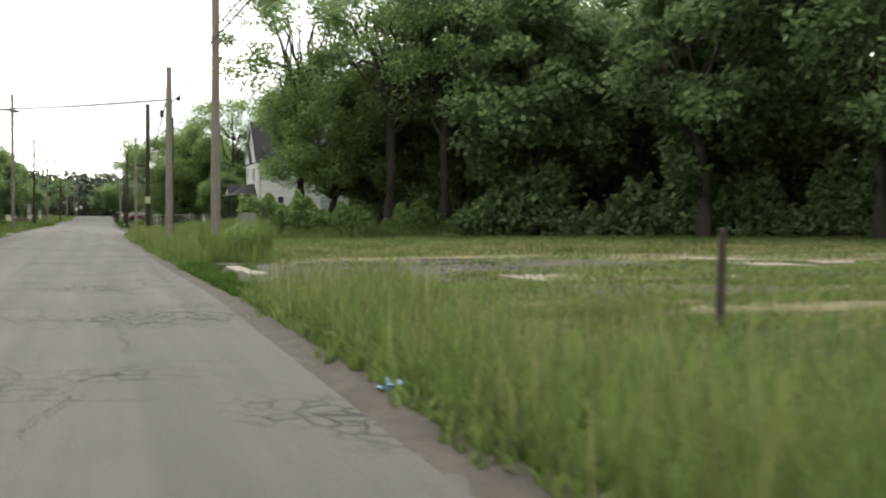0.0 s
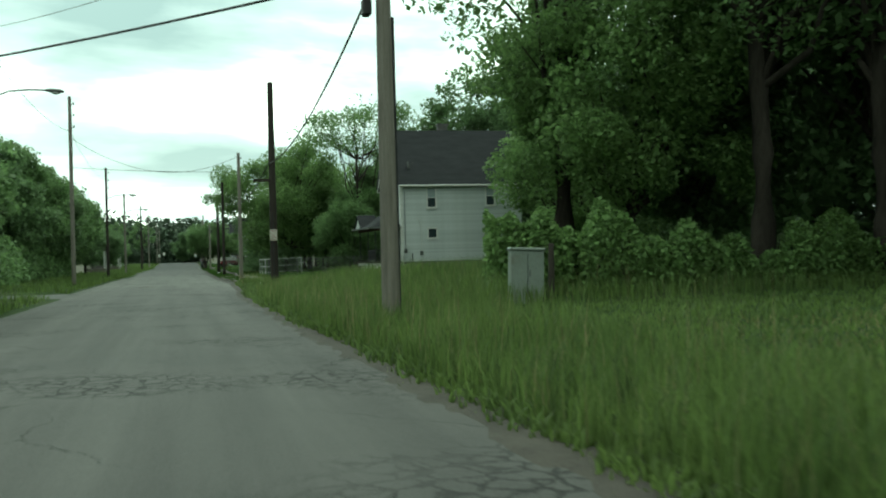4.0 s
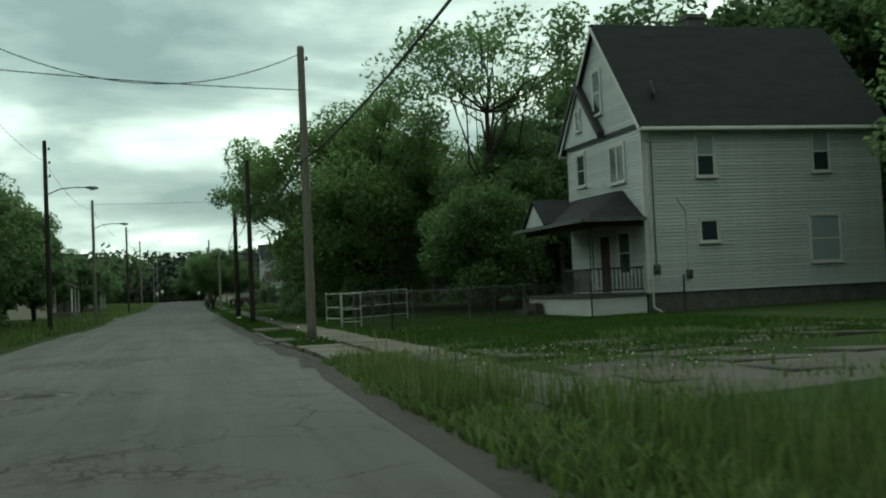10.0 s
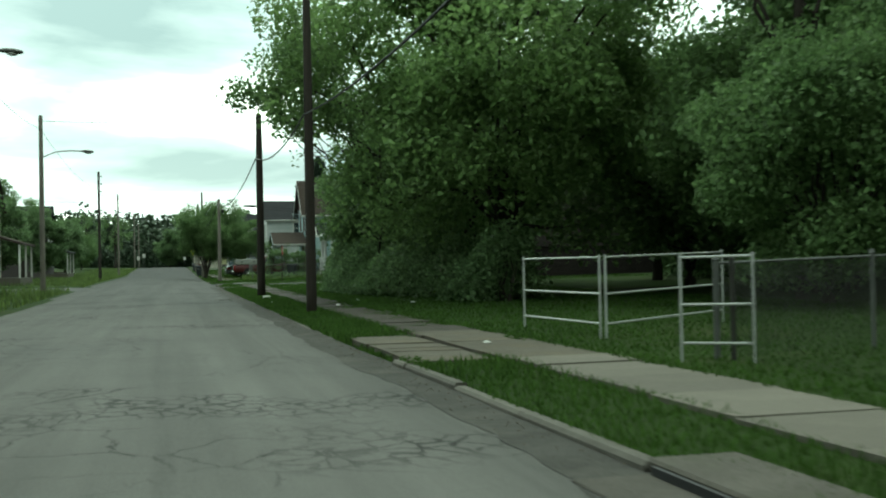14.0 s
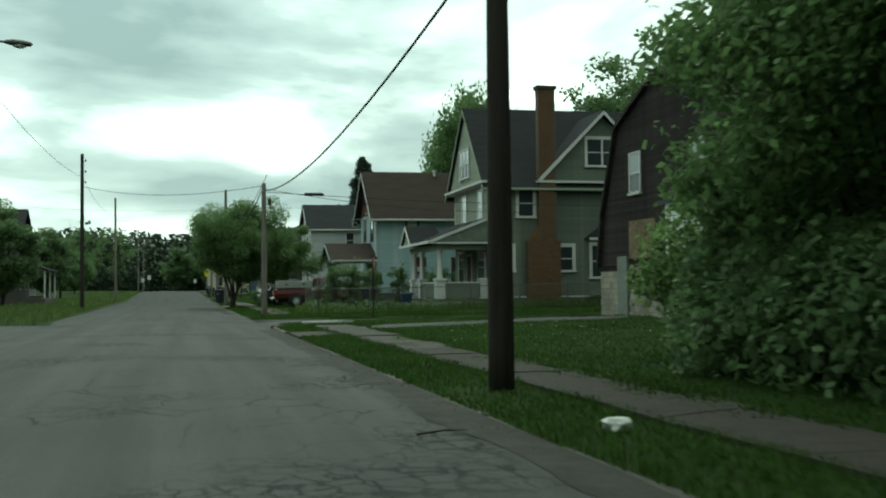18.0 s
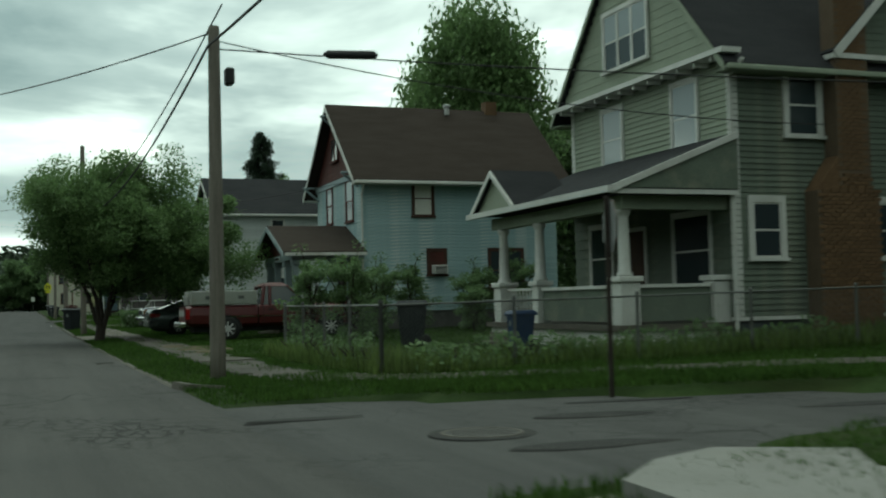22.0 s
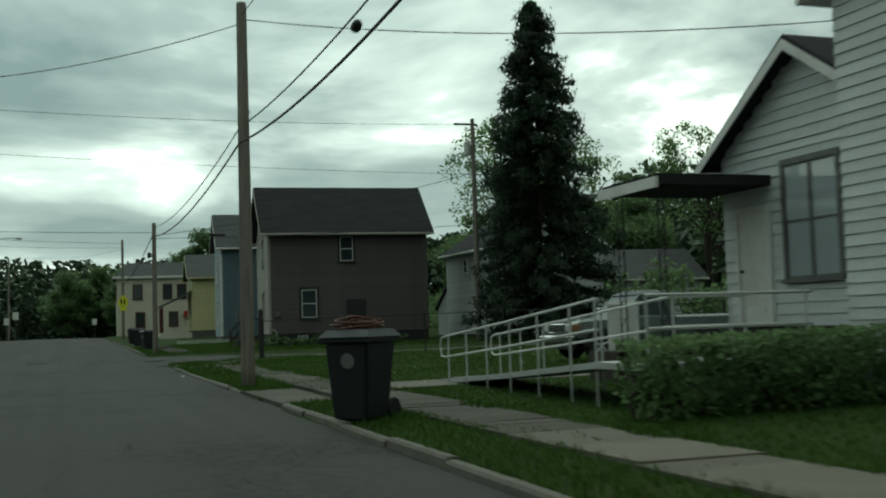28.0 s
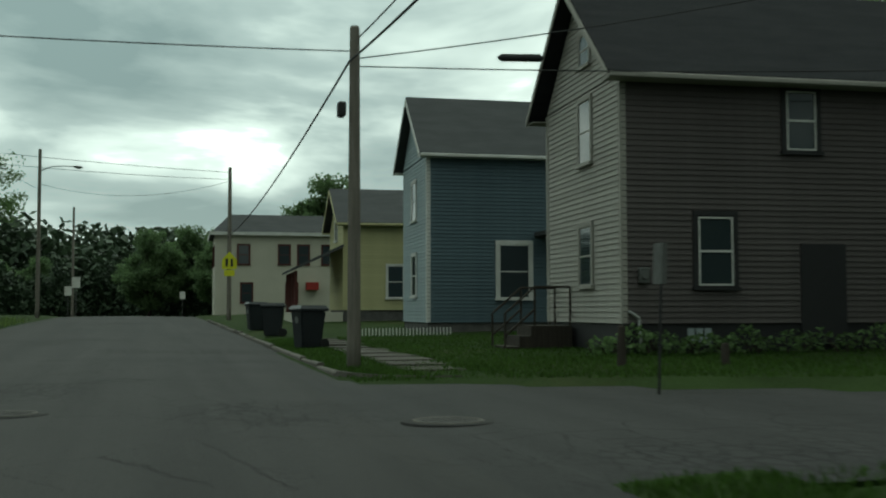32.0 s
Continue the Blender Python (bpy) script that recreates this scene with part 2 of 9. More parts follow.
        if total is None:
            total = mul.outputs[0]
        else:
            mxm = N.new("ShaderNodeMath")
            mxm.operation = "MAXIMUM"
            L.new(total, mxm.inputs[0])
            L.new(mul.outputs[0], mxm.inputs[1])
            total = mxm.outputs[0]
    amt = N.new("ShaderNodeMath")
    amt.operation = "MULTIPLY"
    amt.inputs[1].default_value = 0.95 * crack_amount
    L.new(total, amt.inputs[0])
    mx = N.new("ShaderNodeMix")
    mx.data_type = "RGBA"
    L.new(amt.outputs[0], mx.inputs["Factor"])
    L.new(col, mx.inputs["A"])
    mx.inputs["B"].default_value = (0.009, 0.009, 0.008, 1)
    L.new(mx.outputs["Result"], bsdf.inputs["Base Color"])
    b = N.new("ShaderNodeBump")
    b.inputs["Strength"].default_value, b.inputs["Distance"].default_value, b.invert = 0.6, 0.02, True
    L.new(total, b.inputs["Height"])
    old = bsdf.inputs["Normal"].links[0].from_socket
    L.new(old, b.inputs["Normal"])
    L.new(b.outputs[0], bsdf.inputs["Normal"])
    return m


M = {}
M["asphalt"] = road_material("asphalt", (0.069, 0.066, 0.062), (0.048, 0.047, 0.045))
M["asphalt_side"] = road_material("asphalt_side", (0.070, 0.069, 0.067), (0.048, 0.048, 0.047), 0.8)
M["dirt"] = material("dirt", (0.050, 0.043, 0.035), 0.95, (0.026, 0.022, 0.018), 2.5, 40, 0.8, 0.5)
M["soil_grass"] = material("soil_grass", (0.030, 0.050, 0.014), 0.95, (0.022, 0.036, 0.011), 0.5, 18, 0.9, 0.6, stain=(0.050, 0.052, 0.024), stain_scale=0.22, stain_amount=0.5, spec=0.05)
M["straw_soil"] = material("straw_soil", (0.125, 0.108, 0.066), 0.95, (0.075, 0.066, 0.038), 1.2, 25, 0.8, 0.5, stain=(0.07, 0.085, 0.035), stain_scale=0.8, stain_amount=0.8)
M["sandy_soil"] = material("sandy_soil", (0.135, 0.115, 0.075), 0.95, (0.06, 0.052, 0.033), 2.6, 30, 0.9, 0.6, stain=(0.035, 0.045, 0.018), stain_scale=2.2, stain_amount=0.9, spec=0.05)
M["concrete"] = material("concrete", (0.130, 0.117, 0.098), 0.9, (0.075, 0.067, 0.055), 1.2, 45, 0.7, 0.3, island=0.16, stain=(0.13, 0.12, 0.10), stain_scale=1.1, stain_amount=0.45)
M["concrete_dark"] = material("concrete_dark", (0.078, 0.070, 0.060), 0.92, (0.044, 0.039, 0.033), 1.2, 40, 0.8, 0.35, island=0.2, stain=(0.06, 0.062, 0.04), stain_scale=0.9, stain_amount=0.6)
M["old_slab"] = material("old_slab", (0.215, 0.20, 0.168), 0.9, (0.13, 0.12, 0.10), 1.6, 35, 0.7, 0.35, island=0.15, stain=(0.10, 0.095, 0.075), stain_scale=1.8, stain_amount=0.6)
M["corner_concrete"] = material("corner_concrete", (0.215, 0.212, 0.20), 0.9, (0.16, 0.157, 0.145), 1.4, 45, 0.6, 0.25, stain=(0.19, 0.185, 0.165), stain_scale=1.5, stain_amount=0.4)
M["concrete_worn"] = material("concrete_worn", (0.088, 0.077, 0.061), 0.92, (0.046, 0.040, 0.031), 1.5, 45, 0.8, 0.35, island=0.2, stain=(0.112, 0.090, 0.055), stain_scale=0.9, stain_amount=0.6)
M["broken_tarmac"] = material("broken_tarmac", (0.076, 0.073, 0.067), 0.95, (0.034, 0.033, 0.030), 1.7, 32, 1.0, 1.0, stain=(0.125, 0.115, 0.09), stain_scale=1.1, stain_amount=0.7, spec=0.15)
M["gutter_tarmac"] = material("gutter_tarmac", (0.063, 0.060, 0.055), 0.94, (0.036, 0.034, 0.031), 1.8, 38, 0.9, 0.7, stain=(0.082, 0.077, 0.068), stain_scale=1.2, stain_amount=0.6, spec=0.18)
M["tarmac_dark"] = material("tarmac_dark", (0.042, 0.041, 0.040), 0.92, (0.024, 0.024, 0.023), 1.3, 45, 0.9, 0.6, stain=(0.060, 0.057, 0.052), stain_scale=1.6, stain_amount=0.6, spec=0.2)
M["kerb"] = material("kerb", (0.135, 0.125, 0.108), 0.9, (0.07, 0.064, 0.055), 1.6, 40, 0.8, 0.35, island=0.18)
M["pole_wood"] = material("pole_wood", (0.225, 0.205, 0.178), 0.9, (0.12, 0.106, 0.09), 2.0, 30, 0.8, 0.4, grain=(6, 6, 0.35))
M["pole_dark"] = material("pole_dark", (0.045, 0.036, 0.030), 0.9, (0.022, 0.018, 0.016), 2.0, 30, 0.8, 0.4, grain=(6, 6, 0.35))
M["cable"] = material("cable", (0.02, 0.02, 0.02), 0.7, amount=0.2, bump=0.0)
M["zinc"] = material("zinc", (0.46, 0.47, 0.46), 0.5, (0.32, 0.32, 0.31), 4, 60, 0.5, 0.05, metal=0.3)
M["zinc_dull"] = material("zinc_dull", (0.145, 0.15, 0.145), 0.6, (0.085, 0.085, 0.08), 4, 60, 0.6, 0.05, metal=0.5)
M["iron_lid"] = material("iron_lid", (0.060, 0.057, 0.052), 0.7, (0.04, 0.037, 0.034), 8, 60, 0.8, 0.3)
M["dark_steel"] = material("dark_steel", (0.052, 0.053, 0.048), 0.75, (0.03, 0.026, 0.022), 6, 50, 0.7, 0.1, metal=0.2)
M["black_metal"] = material("black_metal", (0.025, 0.025, 0.027), 0.6, amount=0.3, bump=0.05)
M["bark"] = material("bark", (0.05, 0.041, 0.034), 0.95, (0.025, 0.020, 0.016), 3, 22, 0.9, 0.8, grain=(4, 4, 0.8))
M["bark_pale"] = material("bark_pale", (0.14, 0.12, 0.10), 0.95, (0.07, 0.06, 0.05), 3, 22, 0.9, 0.8, grain=(4, 4, 0.8))
M["leaf_dark"] = leaf_material("leaf_dark", (0.165, 0.245, 0.110), (0.105, 0.165, 0.070))
M["leaf_mid"] = leaf_material("leaf_mid", (0.175, 0.265, 0.105), (0.115, 0.185, 0.070))
M["leaf_light"] = leaf_material("leaf_light", (0.205, 0.305, 0.110), (0.130, 0.205, 0.070))
M["leaf_far"] = leaf_material("leaf_far", (0.062, 0.092, 0.052), (0.040, 0.062, 0.036), 0.25, 0.15)
M["needle"] = leaf_material("needle", (0.060, 0.088, 0.058), (0.034, 0.052, 0.034))
M["tall_grass"] = leaf_material("tall_grass", (0.130, 0.180, 0.054), (0.070, 0.110, 0.030), 0.45)
M["dry_grass"] = leaf_material("dry_grass", (0.24, 0.22, 0.11), (0.15, 0.14, 0.07), 0.4)
M["lawn"] = leaf_material("lawn", (0.060, 0.108, 0.024), (0.036, 0.070, 0.015), 0.4, rough=0.85, spec=0.05)
M["white_flower"] = material("white_flower", (0.7, 0.7, 0.62), 0.7, amount=0.2, bump=0)
M["glass"] = glass_material("glass")
# pale tint puts reflected sky, and curtains behind, into the glass colour
M["glass_sky_pale"] = glass_material("glass_sky_pale", (0.28, 0.315, 0.33))
M["glass_car"] = glass_material("glass_car", (0.05, 0.06, 0.065))
M["blind"] = material("blind", (0.62, 0.62, 0.58), 0.7, (0.5, 0.5, 0.46), 2, 20, 0.4, 0.05)
M["white_paint"] = material("white_paint", (0.62, 0.62, 0.60), 0.6, (0.46, 0.46, 0.43), 1.5, 25, 0.5, 0.1, stain=(0.33, 0.31, 0.26), stain_scale=0.8, stain_amount=0.3)
M["white_vinyl"] = material("white_vinyl", (0.49, 0.515, 0.515), 0.55, (0.38, 0.40, 0.40), 0.6, 20, 0.6, 0.06, island=0.09, stain=(0.36, 0.37, 0.34), stain_scale=0.35, stain_amount=0.35)
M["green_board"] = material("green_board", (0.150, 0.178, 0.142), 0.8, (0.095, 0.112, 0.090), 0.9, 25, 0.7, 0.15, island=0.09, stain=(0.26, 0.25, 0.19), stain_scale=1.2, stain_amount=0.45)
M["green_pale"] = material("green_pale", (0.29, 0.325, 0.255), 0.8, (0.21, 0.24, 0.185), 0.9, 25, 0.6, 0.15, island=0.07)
M["blue_board"] = material("blue_board", (0.325, 0.44, 0.465), 0.75, (0.26, 0.37, 0.39), 0.8, 18, 0.6, 0.15, island=0.06, stain=(0.60, 0.61, 0.58), stain_scale=2.6, stain_amount=0.75, grain=(0.5, 1, 4))
M["red_trim"] = material("red_trim", (0.085, 0.022, 0.018), 0.75, (0.045, 0.014, 0.012), 2, 25, 0.7, 0.15)
M["brown_trim"] = material("brown_trim", (0.07, 0.035, 0.025), 0.75, (0.04, 0.022, 0.016), 2, 25, 0.6, 0.15)
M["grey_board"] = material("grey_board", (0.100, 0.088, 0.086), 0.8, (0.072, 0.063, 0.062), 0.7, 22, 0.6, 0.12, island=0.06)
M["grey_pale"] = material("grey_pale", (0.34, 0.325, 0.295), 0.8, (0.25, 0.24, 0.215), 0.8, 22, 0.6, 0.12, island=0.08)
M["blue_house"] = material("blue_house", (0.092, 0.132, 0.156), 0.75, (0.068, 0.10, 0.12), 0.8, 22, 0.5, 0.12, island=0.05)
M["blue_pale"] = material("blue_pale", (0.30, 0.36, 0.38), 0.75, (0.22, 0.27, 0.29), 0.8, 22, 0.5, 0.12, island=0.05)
M["yellow_house"] = material("yellow_house", (0.46, 0.44, 0.24), 0.75, (0.36, 0.34, 0.19), 0.6, 20, 0.5, 0.1, island=0.05)
M["cream_wall"] = material("cream_wall", (0.50, 0.48, 0.40), 0.8, (0.40, 0.38, 0.31), 0.5, 18, 0.5, 0.1)
M["barn_shingle"] = material("barn_shingle", (0.046, 0.040, 0.037), 0.92, (0.022, 0.018, 0.017), 1.5, 14, 0.9, 0.5, island=0.25, spec=0.08, stain=(0.085, 0.078, 0.072), stain_scale=5.0, stain_amount=0.5, grain=(1, 1, 4))
M["roof_black"] = material("roof_black", (0.034, 0.035, 0.038), 0.92, (0.022, 0.022, 0.025), 0.8, 30, 0.7, 0.5, grain=(1, 1, 5), spec=0.08)
M["roof_brown"] = material("roof_brown", (0.050, 0.040, 0.034), 0.92, (0.034, 0.026, 0.022), 0.8, 30, 0.7, 0.5, grain=(1, 1, 5), spec=0.08)
M["roof_grey"] = material("roof_grey", (0.085, 0.088, 0.09), 0.92, (0.055, 0.057, 0.06), 0.8, 30, 0.6, 0.5, grain=(1, 1, 5), spec=0.08)
M["brick"] = material("brick", (0.155, 0.095, 0.050), 0.9, (0.10, 0.060, 0.034), 1.2, 18, 0.7, 0.4, island=0.18)
M["mortar"] = material("mortar", (0.13, 0.095, 0.065), 0.95, amount=0.5)
M["block"] = material("block", (0.36, 0.34, 0.28), 0.92, (0.22, 0.205, 0.165), 1.6, 30, 0.8, 0.45, island=0.22, stain=(0.10, 0.095, 0.075), stain_scale=0.9, stain_amount=0.6, grain=(1, 1, 0.45))
M["stone"] = material("stone", (0.13, 0.125, 0.12), 0.92, (0.07, 0.068, 0.066), 2.5, 25, 0.8, 0.5)
M["blue_found"] = material("blue_found", (0.075, 0.085, 0.10), 0.9, (0.045, 0.05, 0.06), 2.5, 25, 0.7, 0.4)
M["door_white"] = material("door_white", (0.66, 0.69, 0.67), 0.5, (0.56, 0.59, 0.57), 0.8, 20, 0.4, 0.05, stain=(0.40, 0.40, 0.36), stain_scale=0.7, stain_amount=0.3)
M["rust"] = material("rust", (0.20, 0.165, 0.095), 0.85, (0.13, 0.09, 0.05), 2, 20, 0.8, 0.3, stain=(0.085, 0.036, 0.02), stain_scale=1.6, stain_amount=0.95)
M["car_red"] = material("car_red", (0.075, 0.009, 0.011), 0.35, (0.055, 0.007, 0.009), 1.5, 30, 0.5, 0.02, spec=0.5)
M["car_grey"] = material("car_grey", (0.13, 0.15, 0.15), 0.26, (0.11, 0.13, 0.13), 1.5, 30, 0.4, 0.01, metal=0.3, spec=0.5)
M["car_blue"] = material("car_blue", (0.008, 0.014, 0.055), 0.25, (0.006, 0.010, 0.04), 1.5, 30, 0.4, 0.01, spec=0.5)
M["car_silver"] = material("car_silver", (0.42, 0.43, 0.43), 0.3, (0.36, 0.37, 0.37), 1.5, 30, 0.4, 0.01, metal=0.4, spec=0.5)
M["chrome"] = material("chrome", (0.6, 0.6, 0.6), 0.15, (0.5, 0.5, 0.5), 3, 40, 0.3, 0.0, metal=1.0)
M["box_grey"] = material("box_grey", (0.30, 0.31, 0.285), 0.55, (0.23, 0.24, 0.215), 1.5, 25, 0.5, 0.05, stain=(0.2, 0.17, 0.12), stain_scale=1.5, stain_amount=0.3)
M["rubber"] = material("rubber", (0.018, 0.018, 0.018), 0.85, amount=0.3, bump=0.1)
M["alloy"] = material("alloy", (0.50, 0.50, 0.50), 0.35, (0.36, 0.36, 0.36), 4, 30, 0.4, 0.0, metal=0.35)
M["lamp_red"] = material("lamp_red", (0.25, 0.008, 0.008), 0.25, amount=0.2, bump=0, spec=0.5)
M["lamp_amber"] = material("lamp_amber", (0.20, 0.10, 0.04), 0.25, amount=0.2, bump=0, spec=0.5)
M["lamp_clear"] = material("lamp_clear", (0.55, 0.56, 0.56), 0.15, amount=0.2, bump=0, spec=0.6)
M["bin_plastic"] = material("bin_plastic", (0.020, 0.024, 0.028), 0.5, (0.014, 0.016, 0.02), 2, 25, 0.5, 0.08)
M["bin_blue"] = material("bin_blue", (0.012, 0.035, 0.10), 0.5, amount=0.4, bump=0.08)
M["hose_red"] = material("hose_red", (0.09, 0.03, 0.022), 0.6, amount=0.4, bump=0)
M["sign_white"] = material("sign_white", (0.62, 0.62, 0.58), 0.5, (0.5, 0.5, 0.46), 3, 25, 0.5, 0.03, stain=(0.3, 0.22, 0.14), stain_scale=2.5, stain_amount=0.35)
M["sign_red"] = material("sign_red", (0.30, 0.03, 0.025), 0.5, amount=0.4, bump=0)
M["sign_back"] = material("sign_back", (0.30, 0.31, 0.31), 0.4, amount=0.4, bump=0, metal=0.7)
M["sign_yellow"] = material("sign_yellow", (0.62, 0.62, 0.03), 0.5, amount=0.2, bump=0)
M["hydrant"] = material("hydrant", (0.32, 0.075, 0.03), 0.6, (0.22, 0.05, 0.02), 4, 30, 0.6, 0.1)
M["box_green"] = material("box_green", (0.20, 0.225, 0.20), 0.6, (0.14, 0.16, 0.14), 2, 25, 0.6, 0.05, stain=(0.13, 0.10, 0.07), stain_scale=2, stain_amount=0.4)
M["weather_wood"] = material("weather_wood", (0.055, 0.046, 0.038), 0.95, (0.03, 0.025, 0.02), 3, 25, 0.8, 0.4, grain=(6, 6, 0.5))
M["litter_blue"] = material("litter_blue", (0.16, 0.28, 0.45), 0.5, amount=0.3, bump=0.1)
M["litter_white"] = material("litter_white", (0.65, 0.65, 0.62), 0.6, amount=0.3, bump=0.1)


# ---- building helpers ----
def thing(name, m, label, category, group="", kind=""):
    ob = new(name)
    ob.matrix_world = m
    ob.empty_display_size = 0.2
    return tagged(ob, label, category, group, kind)


def part(name, bm, mat, parent=None, label="", smooth=False):
    me = bpy.data.meshes.new(name)
    bm.normal_update()
    bm.to_mesh(me)
    bm.free()
    me.materials.append(M[mat])
    if smooth:
        me.polygons.foreach_set("use_smooth", [True] * len(me.polygons))
    ob = new(name, me)
    if parent:
        ob.parent = parent
    if label:
        ob["label"] = label
    return ob


def again(name, me, parent, m):
    """Another object on the same mesh."""
    ob = new(name, me)
    ob.parent = parent
    ob.matrix_basis = m
    return ob


def box(bm, x0, x1, y0, y1, z0, z1, bevel=0.0):
    vs = [bm.verts.new((x, y, z)) for z in (z0, z1) for x, y in ((x0, y0), (x1, y0), (x1, y1), (x0, y1))]
    fs = [bm.faces.new([vs[i] for i in f]) for f in ((3, 2, 1, 0), (4, 5, 6, 7), (0, 1, 5, 4), (1, 2, 6, 5), (2, 3, 7, 6), (3, 0, 4, 7))]
    if bevel:
        bmesh.ops.bevel(bm, geom=list({e for f in fs for e in f.edges}), offset=bevel, segments=1, affect="EDGES")
    return bm


def boxes(*rows):
    bm = bmesh.new()
    for r in rows:
        box(bm, *r)
    return bm


def prism(bm, pts, axis, a, b):
    """The outline pts (two coordinates each) drawn out along an axis from a to b."""
    put = {"x": lambda p, s: (s, p[0], p[1]), "y": lambda p, s: (p[0], s, p[1]), "z": lambda p, s: (p[0], p[1], s)}[axis]
    lo, hi = [bm.verts.new(put(p, a)) for p in pts], [bm.verts.new(put(p, b)) for p in pts]
    n = len(pts)
    fs = [bm.faces.new(lo[::-1]), bm.faces.new(hi)] + [bm.faces.new((lo[i], lo[(i + 1) % n], hi[(i + 1) % n], hi[i])) for i in range(n)]
    bmesh.ops.recalc_face_normals(bm, faces=fs)
    return bm


def tube(bm, p, q, r0, r1=None, n=10, caps=True):
    p, q = Vector(p), Vector(q)
    r1 = r0 if r1 is None else r1
    turn = (q - p).to_track_quat("Z", "Y").to_matrix()
    rings = [[bm.verts.new(c + turn @ Vector((r * math.cos(2 * math.pi * k / n), r * math.sin(2 * math.pi * k / n), 0))) for k in range(n)] for c, r in ((p, r0), (q, r1))]
    for k in range(n):
        bm.faces.new((rings[0][k], rings[0][(k + 1) % n], rings[1][(k + 1) % n], rings[1][k]))
    if caps:
        bm.faces.new(rings[0][::-1])
        bm.faces.new(rings[1])
    return bm


def lathe(bm, profile, n=16, at=(0, 0, 0), axis="z"):
    """A profile of (radius, height) turned round an axis."""
    put = {"z": lambda r, a, h: (r * math.cos(a), r * math.sin(a), h), "x": lambda r, a, h: (h, r * math.cos(a), r * math.sin(a)), "y": lambda r, a, h: (r * math.sin(a), h, r * math.cos(a))}[axis]
    rings = [[bm.verts.new(Vector(at) + Vector(put(max(r, 1e-4), 2 * math.pi * k / n, h))) for k in range(n)] for r, h in profile]
    for a, b in zip(rings, rings[1:]):
        for k in range(n):
            bm.faces.new((a[k], a[(k + 1) % n], b[(k + 1) % n], b[k]))
    bm.faces.new(rings[0][::-1])
    bm.faces.new(rings[-1])
    return bm


def quads(name, verts, faces, mat, parent=None, smooth=False):
    me = bpy.data.meshes.new(name)
    me.from_pydata(verts, [], faces)
    me.materials.append(M[mat])
    if smooth:
        me.polygons.foreach_set("use_smooth", [True] * len(me.polygons))
    ob = new(name, me)
    if parent:
        ob.parent = parent
    return ob


# ---- the lie of the land ----
def zr(y):
    """Height of the road: level, then up to a low crest, then down."""
    if y < 264:
        return 0.0
    if y < 350:
        s = (y - 264) / 86
        return 0.95 * (s * s * (3 - 2 * s) * 0.5 + s * 0.5)
    if y < 430:
        return 0.95 - 0.014 * (y - 350)
    return min(9.0, -0.17 + 0.05 * (y - 430))


def lerp_rows(rows, y):
    if y <= rows[0][0]:
        return rows[0][1]
    for (a, u), (b, v) in zip(rows, rows[1:]):
        if y <= b:
            return u + (v - u) * (y - a) / (b - a)
    return rows[-1][1]


EDGE_R = [(0, 2.45), (32, 2.7), (44, 2.45), (66, 2.15), (85, 2.1), (92, 2.5), (104, 2.7), (108, 2.95), (118, 2.75), (125, 2.72), (132, 2.6), (180, 2.75), (200, 2.75), (230, 2.95), (250, 3.2), (270, 3.45), (300, 3.6), (420, 3.6)]
EDGE_L = [(0, -4.6), (70, -4.7), (95, -5.1), (130, -5.3), (150, -4.9), (165, -5.1), (210, -5.7), (300, -5.9), (420, -5.9)]


def edge_r(y):
    return lerp_rows(EDGE_R, y)


def edge_l(y):
    return lerp_rows(EDGE_L, y)


# side streets: y of the near and far edge as lines in x, and the side they run to
SIDE = [
    (lambda x: 183.1 + 0.55 * min(2.4, max(0.0, x - 5.0)) - 0.5 * max(0.0, x - 7.4), lambda x: 190.6 - 0.36 * (x - 4), 1),
    (lambda x: 272.6 - 0.10 * (x - 6), lambda x: 282.2 - 0.42 * (x - 6), 1),
    (lambda x: 88.0, lambda x: 95.5, -1),
    (lambda x: 177.0, lambda x: 188.5, -1),
]


def in_side(x, y, shrink=0.0):
    for near, far, s in SIDE:
        if s * x > 2.4 and near(x) + shrink < y < far(x) - shrink:
            return True
    return False


APRONS = [(105.2, 114.6), (127.0, 130.8), (173.6, 177.0), (221.6, 229.4), (247.8, 252.5)]


def gh(x, y):
    z = zr(y)
    if edge_l(y) + 0.25 < x < edge_r(y) + (-0.15 if y < 116 else 0.03) or in_side(x, y, 0.3):
        return z - 0.10
    d = x - edge_r(y) if x > 0 else edge_l(y) - x
    if x > 0:
        up = lerp_rows([(0, 0.03), (0.5, 0.07), (3, 0.15), (9, 0.24), (30, 0.5), (48, 0.8), (120, 8.0)], d)
    else:
        up = lerp_rows([(0, 0.04), (1, 0.10), (6, 0.2), (30, 0.4), (42, 0.6), (110, 6.0)], d)
    if 66 < y < 98 and x > 0:
        up += 0.32 * math.sin((y - 66) / 32 * math.pi) * min(1.0, max(0.0, (d - 1.6) / 4)) * min(1.0, max(0.0, (16 - d) / 4))
    if x > 0 and -0.1 < d < 1.25 and any(a < y < b for a, b in APRONS):
        up -= 0.05
    return z + up + 0.02 * noise.noise((x * 0.4, y * 0.4, 0))


